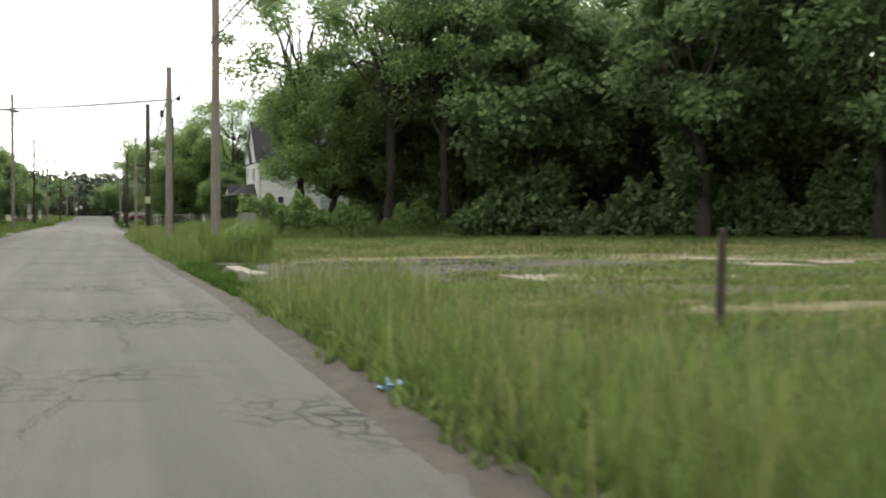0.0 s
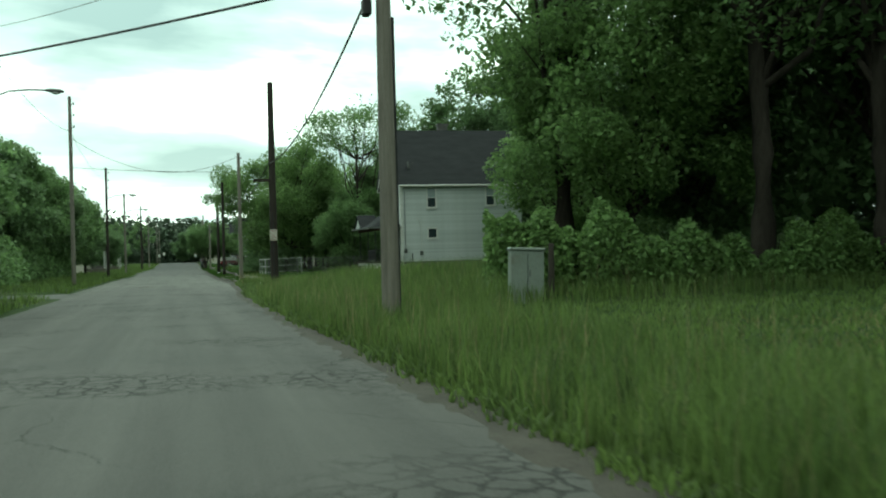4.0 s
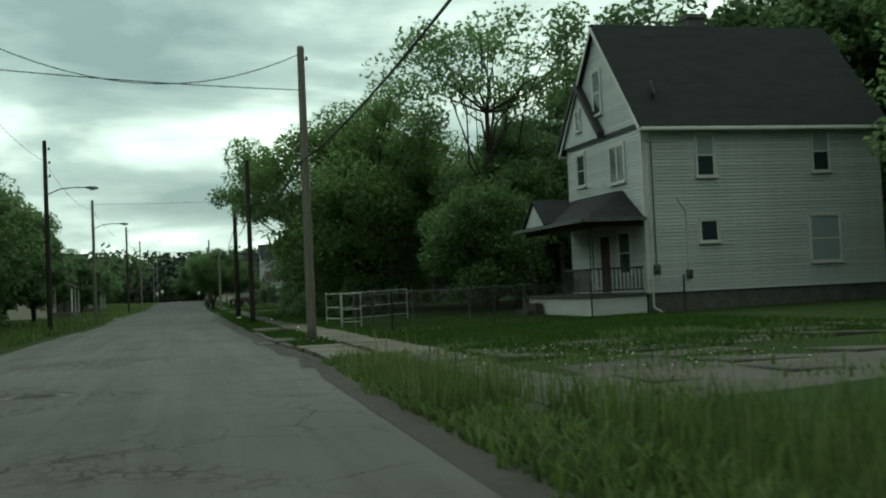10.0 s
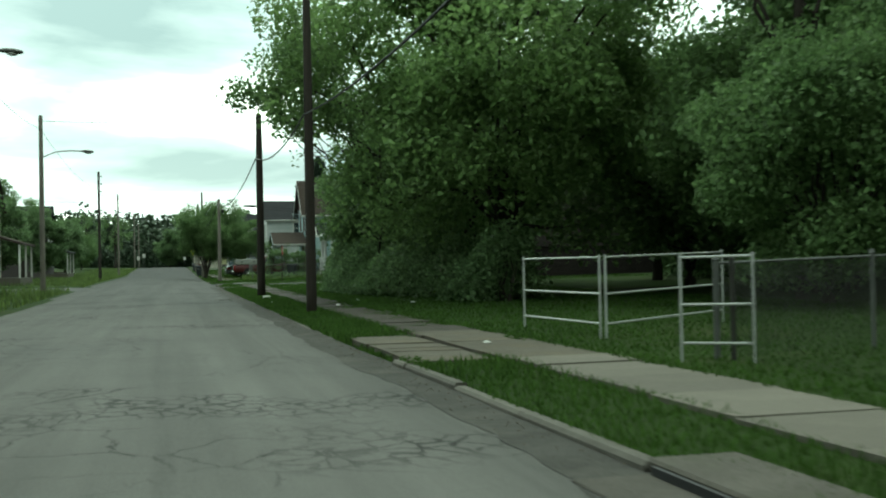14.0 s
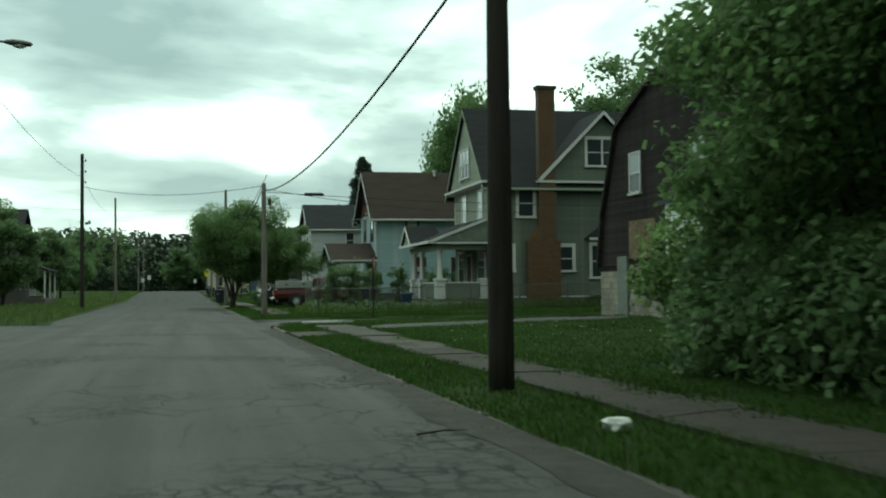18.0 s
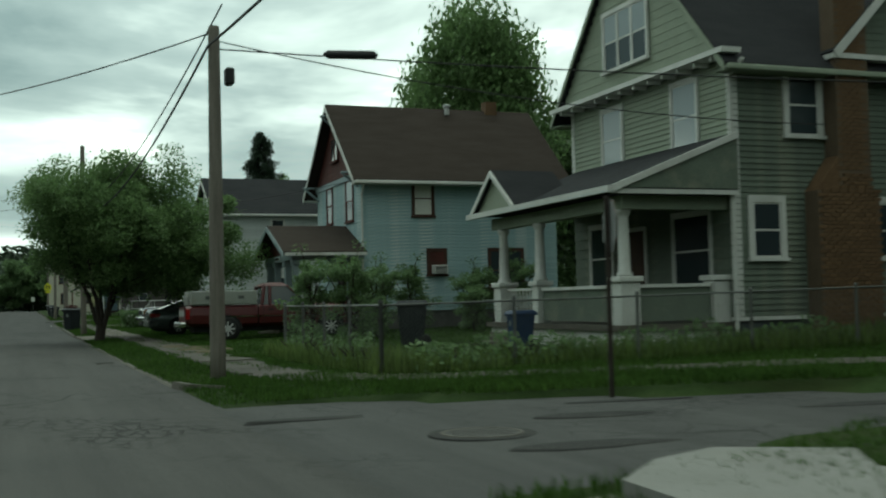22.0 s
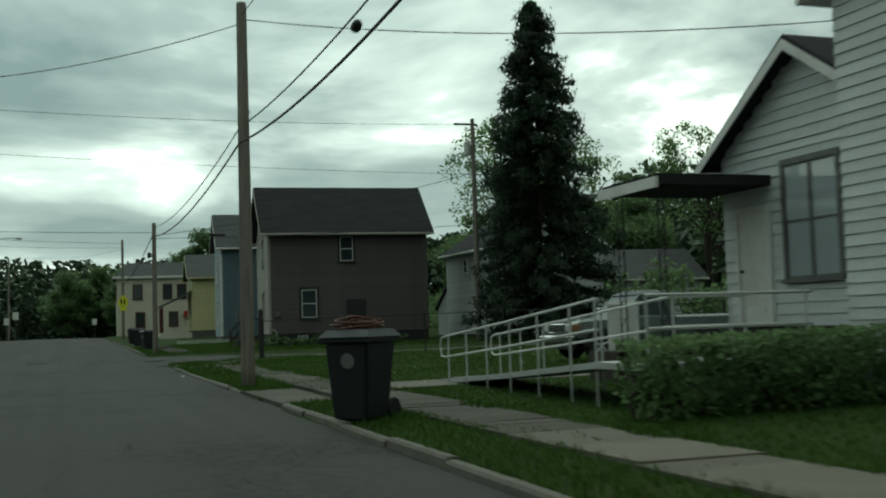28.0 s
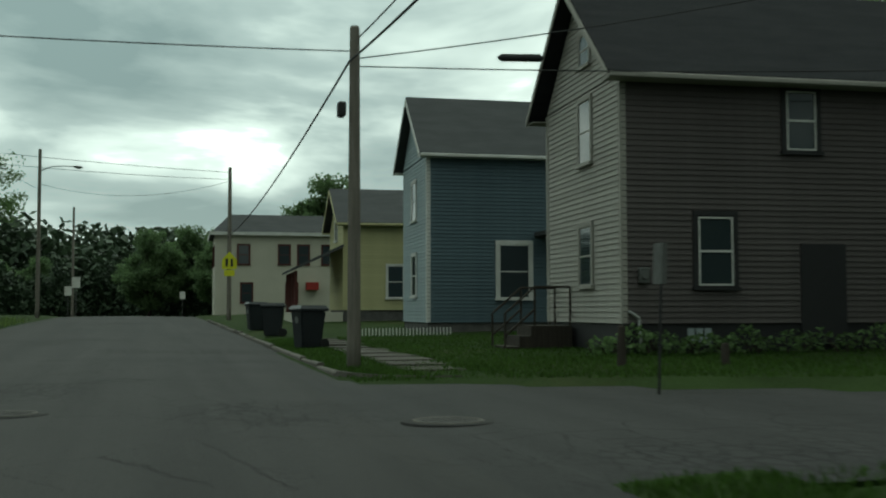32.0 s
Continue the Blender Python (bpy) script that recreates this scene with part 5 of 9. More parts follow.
grass("tall_grass", "tall uncut green grass along the road", scatter(70000, verge_in, lambda y: edge_r(y) + 4.0, 10, 98.5, 41, off_lot, 1.15), "tall_grass", (0.22, 0.58), 0.008, 1, 0.6)
grass("tall_grass", "tall uncut green grass of the empty lot", scatter(70000, lambda y: edge_r(y) + 3.6, 21, 10, 100, 42, off_lot, 1.2), "tall_grass", (0.3, 0.7), 0.012, 2, 0.6)
grass("seed_grass", "pale seeding grass stems among the green", scatter(5200, verge_in, 14, 10, 108, 43, off_lot, 1.5), "dry_grass", (0.4, 0.8), 0.006, 3, 0.25)
grass("weeds", "broad-leaved weeds along the road edge", scatter(26000, lambda y: edge_r(y) - 0.03, lambda y: edge_r(y) + 0.9, 10, 108, 44, lambda x, y: 80 < y < 97 or off_lot(x, y)), "tall_grass", (0.06, 0.24), 0.022, 4, 0.9)
grass("entrance_weeds", "low green weeds between the road and old tarmac", scatter(5200, lambda y: edge_r(y) - 0.1, lambda y: edge_r(y) + 0.62, 31.2, 41.8, 71, lambda x, y: noise.noise((x * 1.6, y * 1.1, 3)) > (x - edge_r(y) - 0.45) * 1.2), "lawn", (0.05, 0.19), 0.015, 41, 0.8)
grass("joint_grass", "grass rooted in the joints of old tarmac", scatter(2600, 3.74, 3.98, 35.2, 40.2, 72, lambda x, y: noise.noise((x, y * 1.3, 3)) > -0.15), "lawn", (0.03, 0.10), 0.011, 42, 0.8)
grass("joint_grass", "tongue of grass across the old tarmac", scatter(4200, 5.0, 9.5, 36.8, 39.8, 73, lambda x, y: abs(y - 39.0 + 0.28 * (x - 5.4)) < 0.32 + 0.35 * noise.noise((x * 1.2, y, 3))), "lawn", (0.04, 0.13), 0.012, 43, 0.8)
grass("mown_straw", "cut straw lying in tufts along the old car park", scatter(15000, 4.7, 24, 40.4, 52, 74, lambda x, y: y > 42.6 - 0.18 * (x - 5) and noise.noise((x * 0.5, y * 0.8, 9)) > -0.25 + 0.06 * (y - 44), 1.2), "dry_grass", (0.06, 0.24), 0.013, 44, 0.9)
grass("lot_grass", "tufts of green grass among cut straw", scatter(14000, 4.6, 24, 41.2, 50, 75, lambda x, y: y > 43.4 - 0.18 * (x - 5), 1.2), "lawn", (0.05, 0.20), 0.012, 45, 0.8)
grass("dry_grass", "straw-coloured mown grass on the old car park", scatter(14000, 4.5, 34, 29, 60, 45, lambda x, y: y < 68 - 0.6 * x), "dry_grass", (0.05, 0.16), 0.012, 5, 0.9)


grass("verge_weeds", "rank grass and weeds round a pole foot", scatter(3400, 3.3, 5.0, 42.5, 46.6, 47), "tall_grass", (0.5, 1.15), 0.012, 13, 0.4)
grass("lot_grass", "short patchy grass before the old slabs", scatter(30000, 4.6, 22, 22, 32, 50, lambda x, y: noise.noise((x * 0.25, y * 0.9, 15)) > -0.02, 1.15), "tall_grass", (0.06, 0.18), 0.011, 24, 0.8)
grass("dry_grass", "straw-coloured mown grass before the old slabs", scatter(9000, 5, 24, 23, 34, 51, lambda x, y: noise.noise((x * 0.25, y * 0.9, 15)) < 0.1, 1.1), "dry_grass", (0.04, 0.14), 0.010, 25, 0.9)
grass("lot_grass", "short patchy grass between the old slabs", scatter(90000, 4.4, 34, 26.5, 66, 46, lambda x, y: noise.noise((x * 0.3, y * 0.7, 12)) > (0.34 if 31.5 < y < 41.5 and x < 9 else 0.0 if 33 < y < 42 - 0.25 * (x - 8) else -0.5), 1.2), "tall_grass", (0.06, 0.16), 0.016, 12, 0.8)


def mown(x, y):
    d = x - edge_r(y)
    if 180.9 < y < 184.2 and x < 6.1:
        return False
    if 1.4 < d < 2.3 and 146 < y < 174:
        return noise.noise((x * 2, y * 0.6, 8)) > 0.08
    if 1.18 < d < 2.55 and (97 < y < 182.5 or 193 < y < 300):
        return noise.noise((x * 2, y * 0.6, 8)) > (-0.15 if 133 < y < 171 else -0.02 if 193 < y < 222 or y > 252 else 0.2)
    if d < 1.22 and (107.2 < y < 114.5 or 126.3 < y < 131.3 or 173.6 < y < 177 or 221.6 < y < 229.4 or 247.8 < y < 252.5):
        return False
    if 4.4 < x < 14.6 and abs((y - 178.2) * 0.986 - (x - 9.6) * 0.169) < 1.1 or 5.5 < x < 10.2 and 249 < y < 251.3:
        return False
    if 98 < y < 108:
        return False
    return True


def off_apron(x, y):
    return not any(a < y < b for a, b in APRONS)


rc = np.random.default_rng(76)
strip_x = rc.uniform(5.5, 26, 16000)
grass("corner_grass", "rough grass between the side street and its path", np.column_stack([strip_x, 190.6 - 0.36 * (strip_x - 4) + rc.uniform(-0.35, 1.4, 16000)]), "lawn", (0.04, 0.14), 0.013, 46, 0.8)
grass("front_grass", "mown grass beside the old drive", scatter(26000, lambda y: edge_r(y) + 2.4, 14.5, 103, 118, 59, lambda x, y: noise.noise((x * 0.5, y * 0.5, 4)) > -0.3), "lawn", (0.05, 0.13), 0.014, 16, 0.7)
grass("fence_grass", "rank grass and weeds grown through the wire fence", scatter(7000, 6.0, 22, 192.7, 194.4, 61), "tall_grass", (0.15, 0.5), 0.013, 17, 0.5)
grass("fence_grass", "rank grass and weeds grown through the wire fence", scatter(3200, 5.6, 6.5, 193, 201.5, 62), "tall_grass", (0.12, 0.5), 0.010, 18, 0.5)
grass("verge_grass", "mown grass of the verge", scatter(95000, lambda y: edge_r(y) + (-0.04 if 132 < y < 222 else 0.08), lambda y: edge_r(y) + 1.3, 112, 300, 51, mown), "lawn", (0.04, 0.11), 0.009, 6, 0.7)
grass("lawn_grass", "short green grass of the front lawns", scatter(280000, lambda y: edge_r(y) + 2.3, 14, 110, 300, 52, mown, 1.35), "lawn", (0.03, 0.085), 0.011, 7, 0.8)
grass("lawn_grass", "short green grass between the houses", scatter(40000, 14, 24, 165, 290, 53), "lawn", (0.04, 0.09), 0.024, 8, 0.7)
grass("far_verge_grass", "rough grass of the far verge", scatter(26000, lambda y: edge_l(y) - 0.1, -13, 40, 330, 54, None, 1.4), "tall_grass", (0.12, 0.34), 0.02, 9, 0.5)
grass("overgrowth", "grass grown over the old pavement", scatter(16000, lambda y: edge_r(y) + 1.2, lambda y: edge_r(y) + 2.5, 133, 171, 57, mown), "lawn", (0.015, 0.055), 0.012, 14, 0.8)
grass("overgrowth", "grass grown over the old pavement", scatter(12000, lambda y: edge_r(y) + 1.2, lambda y: edge_r(y) + 2.5, 193, 272, 58, mown), "lawn", (0.03, 0.09), 0.011, 15, 0.7)
grass("verge_clump", "tall bright grass left standing before the old drive", scatter(4200, lambda y: edge_r(y) + 0.1, lambda y: edge_r(y) + 1.2, 98, 107.3, 64), "tall_grass", (0.12, 0.33), 0.009, 20, 0.6)
grass("edge_weeds", "weeds creeping onto the road edge", scatter(9000, lambda y: edge_r(y) - 0.38, lambda y: edge_r(y) + 0.06, 14, 109, 65, lambda x, y: noise.noise((x * 1.2, y * 0.7, 9)) > (edge_r(y) - x) * 1.1), "tall_grass", (0.03, 0.16), 0.016, 21, 0.9)
grass("gutter_tufts", "weeds and tufts rooted along the broken kerb", scatter(5200, lambda y: edge_r(y) - 0.06, lambda y: edge_r(y) + 0.14, 109, 290, 63, lambda x, y: noise.noise((x * 2, y * 0.9, 5)) > 0.08), "lawn", (0.03, 0.13), 0.011, 19, 0.9)
grass("apron_weeds", "weeds grown over the broken kerb of the apron", scatter(1700, lambda y: edge_r(y) - 0.05, lambda y: edge_r(y) + 0.24, 125.6, 132.2, 77, lambda x, y: noise.noise((x * 3, y * 1.4, 2)) > -0.15), "lawn", (0.05, 0.15), 0.011, 47, 0.8)
grass("slab_edge_grass", "tufts growing in the pavement edges", scatter(7000, lambda y: edge_r(y) + 1.15, lambda y: edge_r(y) + 1.3, 112, 290, 55, off_apron), "lawn", (0.05, 0.12), 0.008, 10, 0.8)
grass("slab_edge_grass", "tufts growing in the pavement edges", scatter(7000, lambda y: edge_r(y) + 2.42, lambda y: edge_r(y) + 2.6, 112, 290, 56), "lawn", (0.05, 0.12), 0.008, 11, 0.8)


def flowers(name, label, spots, seed):
    rng = np.random.default_rng(seed)
    vs, fs = [], []
    for cx, cy, rr, m, hh in spots:
        for _ in range(m):
            x, y = cx + rng.normal(0, rr), cy + rng.normal(0, rr)
            if in_side(x, y) or x < edge_r(y) + 0.1 or y > 109 and 1.15 < x - edge_r(y) < 2.6:
                continue
            z, s, a = gh(x, y) + hh * rng.uniform(0.7, 1.2), rng.uniform(0.009, 0.017), rng.uniform(0, 3)
            k = len(vs)
            vs += [(x + s * math.cos(a), y + s * math.sin(a), z), (x - s * math.sin(a), y + s * math.cos(a), z), (x - s * math.cos(a), y - s * math.sin(a), z), (x + s * math.sin(a), y - s * math.cos(a), z), (x, y, z + s), (x, y, z - s * 0.6)]
            fs += [(k, k + 1, k + 4), (k + 1, k + 2, k + 4), (k + 2, k + 3, k + 4), (k + 3, k, k + 4), (k + 1, k, k + 5), (k + 2, k + 1, k + 5), (k + 3, k + 2, k + 5), (k, k + 3, k + 5)]
    return tagged(quads(name, vs, fs, "white_flower"), label, "flowers", kind="stuff")


flowers("clover_flowers", "small white clover flowers in the grass", [(3.6, 114.8, 0.5, 40, 0.16), (6.5, 100, 1.2, 50, 0.2), (5.2, 103.5, 0.8, 40, 0.18), (5.5, 85, 2, 30, 0.4), (10, 172, 2.0, 24, 0.08), (8, 168, 2, 14, 0.08), (4.4, 262.5, 0.7, 22, 0.1), (4.1, 266.2, 0.4, 22, 0.1), (11, 184.3, 2.5, 24, 0.08), (6.2, 116.5, 0.8, 16, 0.1), (9, 255, 2.5, 20, 0.07)], 61)


# ---- houses: x runs in from the street, y along it, from the corner that the street's traffic meets first ----
def wbox(bm, wall, u0, u1, z0, z1, o0, o1, bevel=0.0):
    """A box on a wall: s faces down the street (u = x), f faces the street (u = y); o counts outwards."""
    if wall == "s":
        return box(bm, u0, u1, -o1, -o0, z0, z1, bevel)
    return box(bm, -o1, -o0, u0, u1, z0, z1, bevel)


def boards(parent, wall, u0, u1, z0, z1, step, mat, name="board", gable=None, at=0.0):
    """Lapped boards, each one a wedge; gable(z) narrows them to a pair of ends."""
    z = z0
    while z < z1 - 0.02:
        e = min(z + step, z1)
        a, b = (u0, u1) if gable is None else gable((z + e) / 2)
        if b - a > 0.12:
            bm = bmesh.new()
            t_ = 0.034 if name == "board" else 0.02
            prof = [(0.004, 0.004), (t_, 0.004), (t_ + 0.002, 0.012), (0.011, e - z + 0.006), (0.004, e - z + 0.006)]
            if wall == "s":
                prism(bm, [(-at - o, h) for o, h in prof], "x", a, b)
            else:
                prism(bm, [(-at - o, h) for o, h in prof], "y", a, b)
            ob = part(name, bm, mat, parent)
            ob.location.z = z
        z = e


def window(parent, wall, u0, u1, z0, z1, frame="white_paint", panes=("glass", "glass"), at=0.0, fw=0.09, split=0.5, label="", mullions=0):
    """A sash window in a flat architrave with its sill; the sashes are panes of their own."""
    o0, o1 = at + 0.0, at + 0.055
    bm = bmesh.new()
    wbox(bm, wall, u0 - fw, u1 + fw, z1, z1 + fw * 1.15, o0, o1)
    w = part("window", bm, frame, parent, label)
    pieces = [("casing", r, o1) for r in ((u0 - fw, u0, z0, z1), (u1, u1 + fw, z0, z1))]
    pieces += [("sash_bar", r, o1 - 0.022) for r in ((u0, u0 + 0.035, z0, z1), (u1 - 0.035, u1, z0, z1), (u0 + 0.035, u1 - 0.035, z1 - 0.035, z1), (u0 + 0.035, u1 - 0.035, z0, z0 + 0.045))]
    if split:
        m = z0 + (z1 - z0) * split
        pieces.append(("sash_bar", (u0 + 0.035, u1 - 0.035, m - 0.022, m + 0.022), o1 - 0.02))
    for k in range(mullions):
        u = u0 + (u1 - u0) * (k + 1) / (mullions + 1)
        pieces.append(("mullion", (u - 0.05, u + 0.05, z0 + 0.045, z1 - 0.035), o1 - 0.012))
    for name, r, o in pieces:
        bm = bmesh.new()
        wbox(bm, wall, *r, o0, o)
        part(name, bm, frame, w)
    bm = bmesh.new()
    wbox(bm, wall, u0 - fw - 0.03, u1 + fw + 0.03, z0 - 0.07, z0 - 0.002, o0, o1 + 0.05)
    part("sill", bm, frame, w)
    m = z0 + (z1 - z0) * (split or 0)
    rows = ((z0 + 0.045, m - 0.022, panes[1]), (m + 0.022, z1 - 0.035, panes[0])) if split else ((z0 + 0.045, z1 - 0.035, panes[0]),)
    for a, b, g in rows:
        bm = bmesh.new()
        wbox(bm, wall, u0 + 0.035, u1 - 0.035, a, b, o0 + 0.004, o0 + (0.022 if g != panes[0] or not split else 0.028))
        part("pane", bm, g, w)
    return w


def door(parent, wall, u0, u1, z0, z1, mat, frame, at=0.0):
    bm = bmesh.new()
    for r in ((u0 - 0.09, u0, z0, z1 + 0.1), (u1, u1 + 0.09, z0, z1 + 0.1), (u0, u1, z1, z1 + 0.1)):
        wbox(bm, wall, *r, at, at + 0.055)
    d = part("door", bm, frame, parent)
    bm = bmesh.new()
    wbox(bm, wall, u0, u1, z0, z1, at + 0.004, at + 0.032)
    for a, b in ((0.12, 0.42), (0.5, 0.92)):
        wbox(bm, wall, u0 + 0.14, u1 - 0.14, z0 + (z1 - z0) * a, z0 + (z1 - z0) * b, at + 0.03, at + 0.042)
    part("door_leaf", bm, mat, d)
    bm = bmesh.new()
    c = (u1 - 0.09, -at - 0.07, z0 + 1.0) if wall == "s" else (-at - 0.07, u1 - 0.09, z0 + 1.0)
    bmesh.ops.create_icosphere(bm, subdivisions=2, radius=0.035, matrix=Matrix.Translation(c))
    part("door_knob", bm, "zinc_dull", d)
    return d


def gable_roof(parent, W, x0, x1, ze, za, mat, over=0.4, trim="white_paint", y0=0.0, gutter=True, thick=0.10, kick=0.0):
    """Two slopes with the ridge running in from the street; bargeboards, fascias and a gutter."""
    ze = ze + kick
    s = (za - ze) / (W / 2)
    for side in (0, 1):
        f = (lambda y: y0 + y) if side == 0 else (lambda y: y0 + W - y)
        bm = bmesh.new()
        prism(bm, [(f(-over), ze - s * over + 0.02), (f(W / 2), za + 0.02), (f(W / 2), za + 0.02 + thick * 1.25), (f(-over - 0.03), ze - s * over + thick)], "x", x0, x1)
        part("roof", bm, mat, parent)
        for x in (x0 - 0.03, x1):
            bm = bmesh.new()
            prism(bm, [(f(-over - 0.02), ze - s * over - 0.10), (f(W / 2), za - 0.12), (f(W / 2), za + 0.06), (f(-over - 0.02), ze - s * over + 0.07)], "x", x, x + 0.03)
            part("bargeboard", bm, trim, parent)
        if gutter:
            bm = bmesh.new()
            a, b = sorted((f(-over - 0.13), f(-over - 0.032)))
            box(bm, x0 + 0.02, x1 - 0.02, a, b, ze - s * over - 0.06, ze - s * over + 0.06, 0.02)
            part("gutter", bm, trim, parent)
            bm = bmesh.new()
            a, b = sorted((f(-over - 0.03), f(-0.03)))
            box(bm, x0 + 0.05, x1 - 0.05, a, b, ze - s * over - 0.05, ze - s * over - 0.02)
            part("soffit", bm, trim, parent)


def gable_body(parent, W, D, zb, ze, za, mat, inset=0.0):
    bm = bmesh.new()
    prism(bm, [(inset, zb), (W - inset, zb), (W - inset, ze), (W / 2, za - 0.05), (inset, ze)], "x", inset, D)
    return part("wall", bm, mat, parent)


def corner_post(parent, x, y, z0, z1, mat, w=0.11, off=0.034):
    bm = bmesh.new()
    box(bm, x - off, x + w, y - off, y - 0.002, z0, z1)
    box(bm, x - off, x - 0.002, y - 0.002, y + w, z0, z1)
    part("corner_board", bm, mat, parent)


def downpipe(parent, pts, mat, r=0.035):
    bm = bmesh.new()
    for p, q in zip(pts, pts[1:]):
        tube(bm, p, q, r, n=8)
    part("downpipe", bm, mat, parent)


def gable_span(W, ze, za, z, y0=0.0):
    h = (z - ze) / (za - ze)
    return y0 + W / 2 * h, y0 + W - W / 2 * h


# white house with a dark roof
def white_house():
    W, D, zb, ze, za = 6.6, 9.0, 0.92, 6.42, 10.45
    h = thing("white_house", pose(14.96, 119.5, 0, 0, 0, 1.4), "two-storey white clapboard house with black gable roof and porch", "house")
    gable_body(h, W, D, zb, ze, za, "white_vinyl")
    part("foundation", boxes((0.03, D - 0.03, 0.03, W - 0.03, -0.2, zb)), "stone", h, "grey stone footing")
    boards(h, "s", 0.0, D, zb, ze - 0.05, 0.115, "white_vinyl")
    boards(h, "f", 0.0, W, zb, ze - 0.05, 0.115, "white_vinyl")
    boards(h, "f", 0, W, ze + 0.12, za - 0.3, 0.115, "white_vinyl", gable=lambda z: gable_span(W, ze, za, z))
    corner_post(h, 0, 0, zb, ze, "white_paint")
    gable_roof(h, W, -0.2, D + 0.3, ze, za, "roof_black", 0.32, kick=0.22)
    part("string_course", boxes((-0.06, -0.028, 0.0, W, ze - 0.05, ze + 0.11)), "black_metal", h, "dark band under the gable")
    # smaller gable standing off the front
    a0, a1, zt = 3.0, W + 0.25, 8.55
    bm = bmesh.new()
    prism(bm, [(a0, ze + 0.1), (a1, ze + 0.1), ((a0 + a1) / 2, zt)], "x", -0.12, -0.03)
    part("front_gable", bm, "white_vinyl", h)
    for u, v in ((a0 - 0.1, (a0 + a1) / 2), (a1 + 0.1, (a0 + a1) / 2)):
        bm = bmesh.new()
        prism(bm, [(u, ze + 0.02), (v, zt - 0.02), (v, zt + 0.24), (u, ze + 0.24)], "x", -0.30, -0.04)
        part("bargeboard", bm, "black_metal", h)
    window(h, "f", 4.85, 5.25, 7.0, 7.75, at=0.12, fw=0.07)
    window(h, "f", 3.05, 3.7, 7.35, 8.9, at=0.026, fw=0.08)
    window(h, "f", 4.85, 5.55, 4.95, 6.1, at=0.02)
    window(h, "f", 1.35, 2.5, 4.75, 6.0, at=0.02, split=0, mullions=1)
    for u0, u1, z0, z1 in ((1.95, 2.58, 4.72, 6.12), (6.32, 6.95, 4.82, 6.18), (1.96, 2.6, 2.54, 3.24), (6.1, 7.22, 1.73, 3.3)):
        window(h, "s", u0, u1, z0, z1, panes=("glass", "glass") if z1 - z0 < 1 else ("glass_sky_pale", "glass_sky_pale" if u1 - u0 > 1 else "glass"), split=0.5 if z1 - z0 > 1 else 0, fw=0.06, at=0.02)
    downpipe(h, [(0.05, -0.4, ze - 0.25), (0.12, -0.09, ze - 0.55), (0.12, -0.09, 0.45), (0.45, -0.3, 0.2)], "white_paint")
    downpipe(h, [(0.30, -0.06, 5.9), (0.30, -0.06, 1.8)], "zinc_dull", 0.02)
    for x, z in ((0.3, 1.55), (1.45, 1.35)):
        bm = bmesh.new()
        box(bm, x - 0.11, x + 0.11, -0.14, -0.03, z, z + 0.3, 0.02)
        lathe(bm, [(0.085, -0.19), (0.085, -0.14)], 14, (x, 0, z + 0.17), "y")
        part("meter_box", bm, "zinc_dull", h)
    downpipe(h, [(1.45, -0.05, 3.55), (1.45, -0.05, 1.6)], "white_paint", 0.02)
    downpipe(h, [(1.15, -0.05, 4.0), (1.45, -0.05, 3.55)], "white_paint", 0.02)
    bm = bmesh.new()
    box(bm, 3.9, 4.6, 3.7, 4.3, 8.5, 11.15)
    box(bm, 3.84, 4.66, 3.64, 4.36, 11.0, 11.16)
    part("chimney", bm, "stone", h, "low grey chimney stack behind the ridge")
    # dish aerial on the roof
    bm = bmesh.new()
    lathe(bm, [(0.02, 0), (0.16, 0.02), (0.27, 0.07), (0.285, 0.075), (0.27, 0.085), (0.02, 0.03)], 18)
    dish = part("satellite_dish", bm, "zinc_dull", h, smooth=True)
    dish.matrix_basis = pose(0.75, 0.65, 7.75, 78, 0, 55)
    bm = bmesh.new()
    tube(bm, (0.75, 0.7, 7.2), (0.75, 0.68, 7.78), 0.02, n=6)
    tube(bm, (0.78, 0.6, 7.75), (1.05, 0.2, 7.95), 0.012, n=6)
    part("dish_arm", bm, "zinc_dull", h)
    # porch
    px = -1.95
    part("porch_wall", boxes((px, px + 0.18, 0.15, 6.3, -0.1, 0.86), (px + 0.18, -0.01, 0.15, 0.33, -0.1, 0.86)), "white_paint", h, "low white masonry porch wall")
    part("porch_floor", boxes((px - 0.08, -0.02, 0.08, 6.4, 0.86, 0.95)), "concrete_dark", h)
    for k in range(3):
        part("step", boxes((px - 0.32 * (k + 1) - 0.05, px - 0.32 * k - 0.09, 4.6, 6.0, -0.1, 0.68 - 0.24 * k)), "concrete_dark", h)
    for y in (0.35, 3.0, 6.1):
        bm = bmesh.new()
        for dy in (-0.13, 0.13):
            tube(bm, (px + 0.15, y + dy, 0.95), (px + 0.15, y + dy, 3.15), 0.016, n=6)
        for k in range(5):
            tube(bm, (px + 0.15, y - 0.13, 1.05 + 0.42 * k), (px + 0.15, y + 0.13, 1.26 + 0.42 * k), 0.01, n=5)
            tube(bm, (px + 0.15, y + 0.13, 1.26 + 0.42 * k), (px + 0.15, y - 0.13, 1.47 + 0.42 * k), 0.01, n=5)
        part("porch_post", bm, "black_metal", h, "slim wrought-iron porch post")
    side_rail = part("railing", boxes((px + 0.2, -0.06, 0.22, 0.28, 1.75, 1.81), (px + 0.2, -0.06, 0.22, 0.28, 1.05, 1.1)), "black_metal", h)
    for k in range(12):
        part("baluster", boxes((px + 0.32 + 0.135 * k, px + 0.35 + 0.135 * k, 0.235, 0.265, 1.1, 1.75)), "black_metal", side_rail)
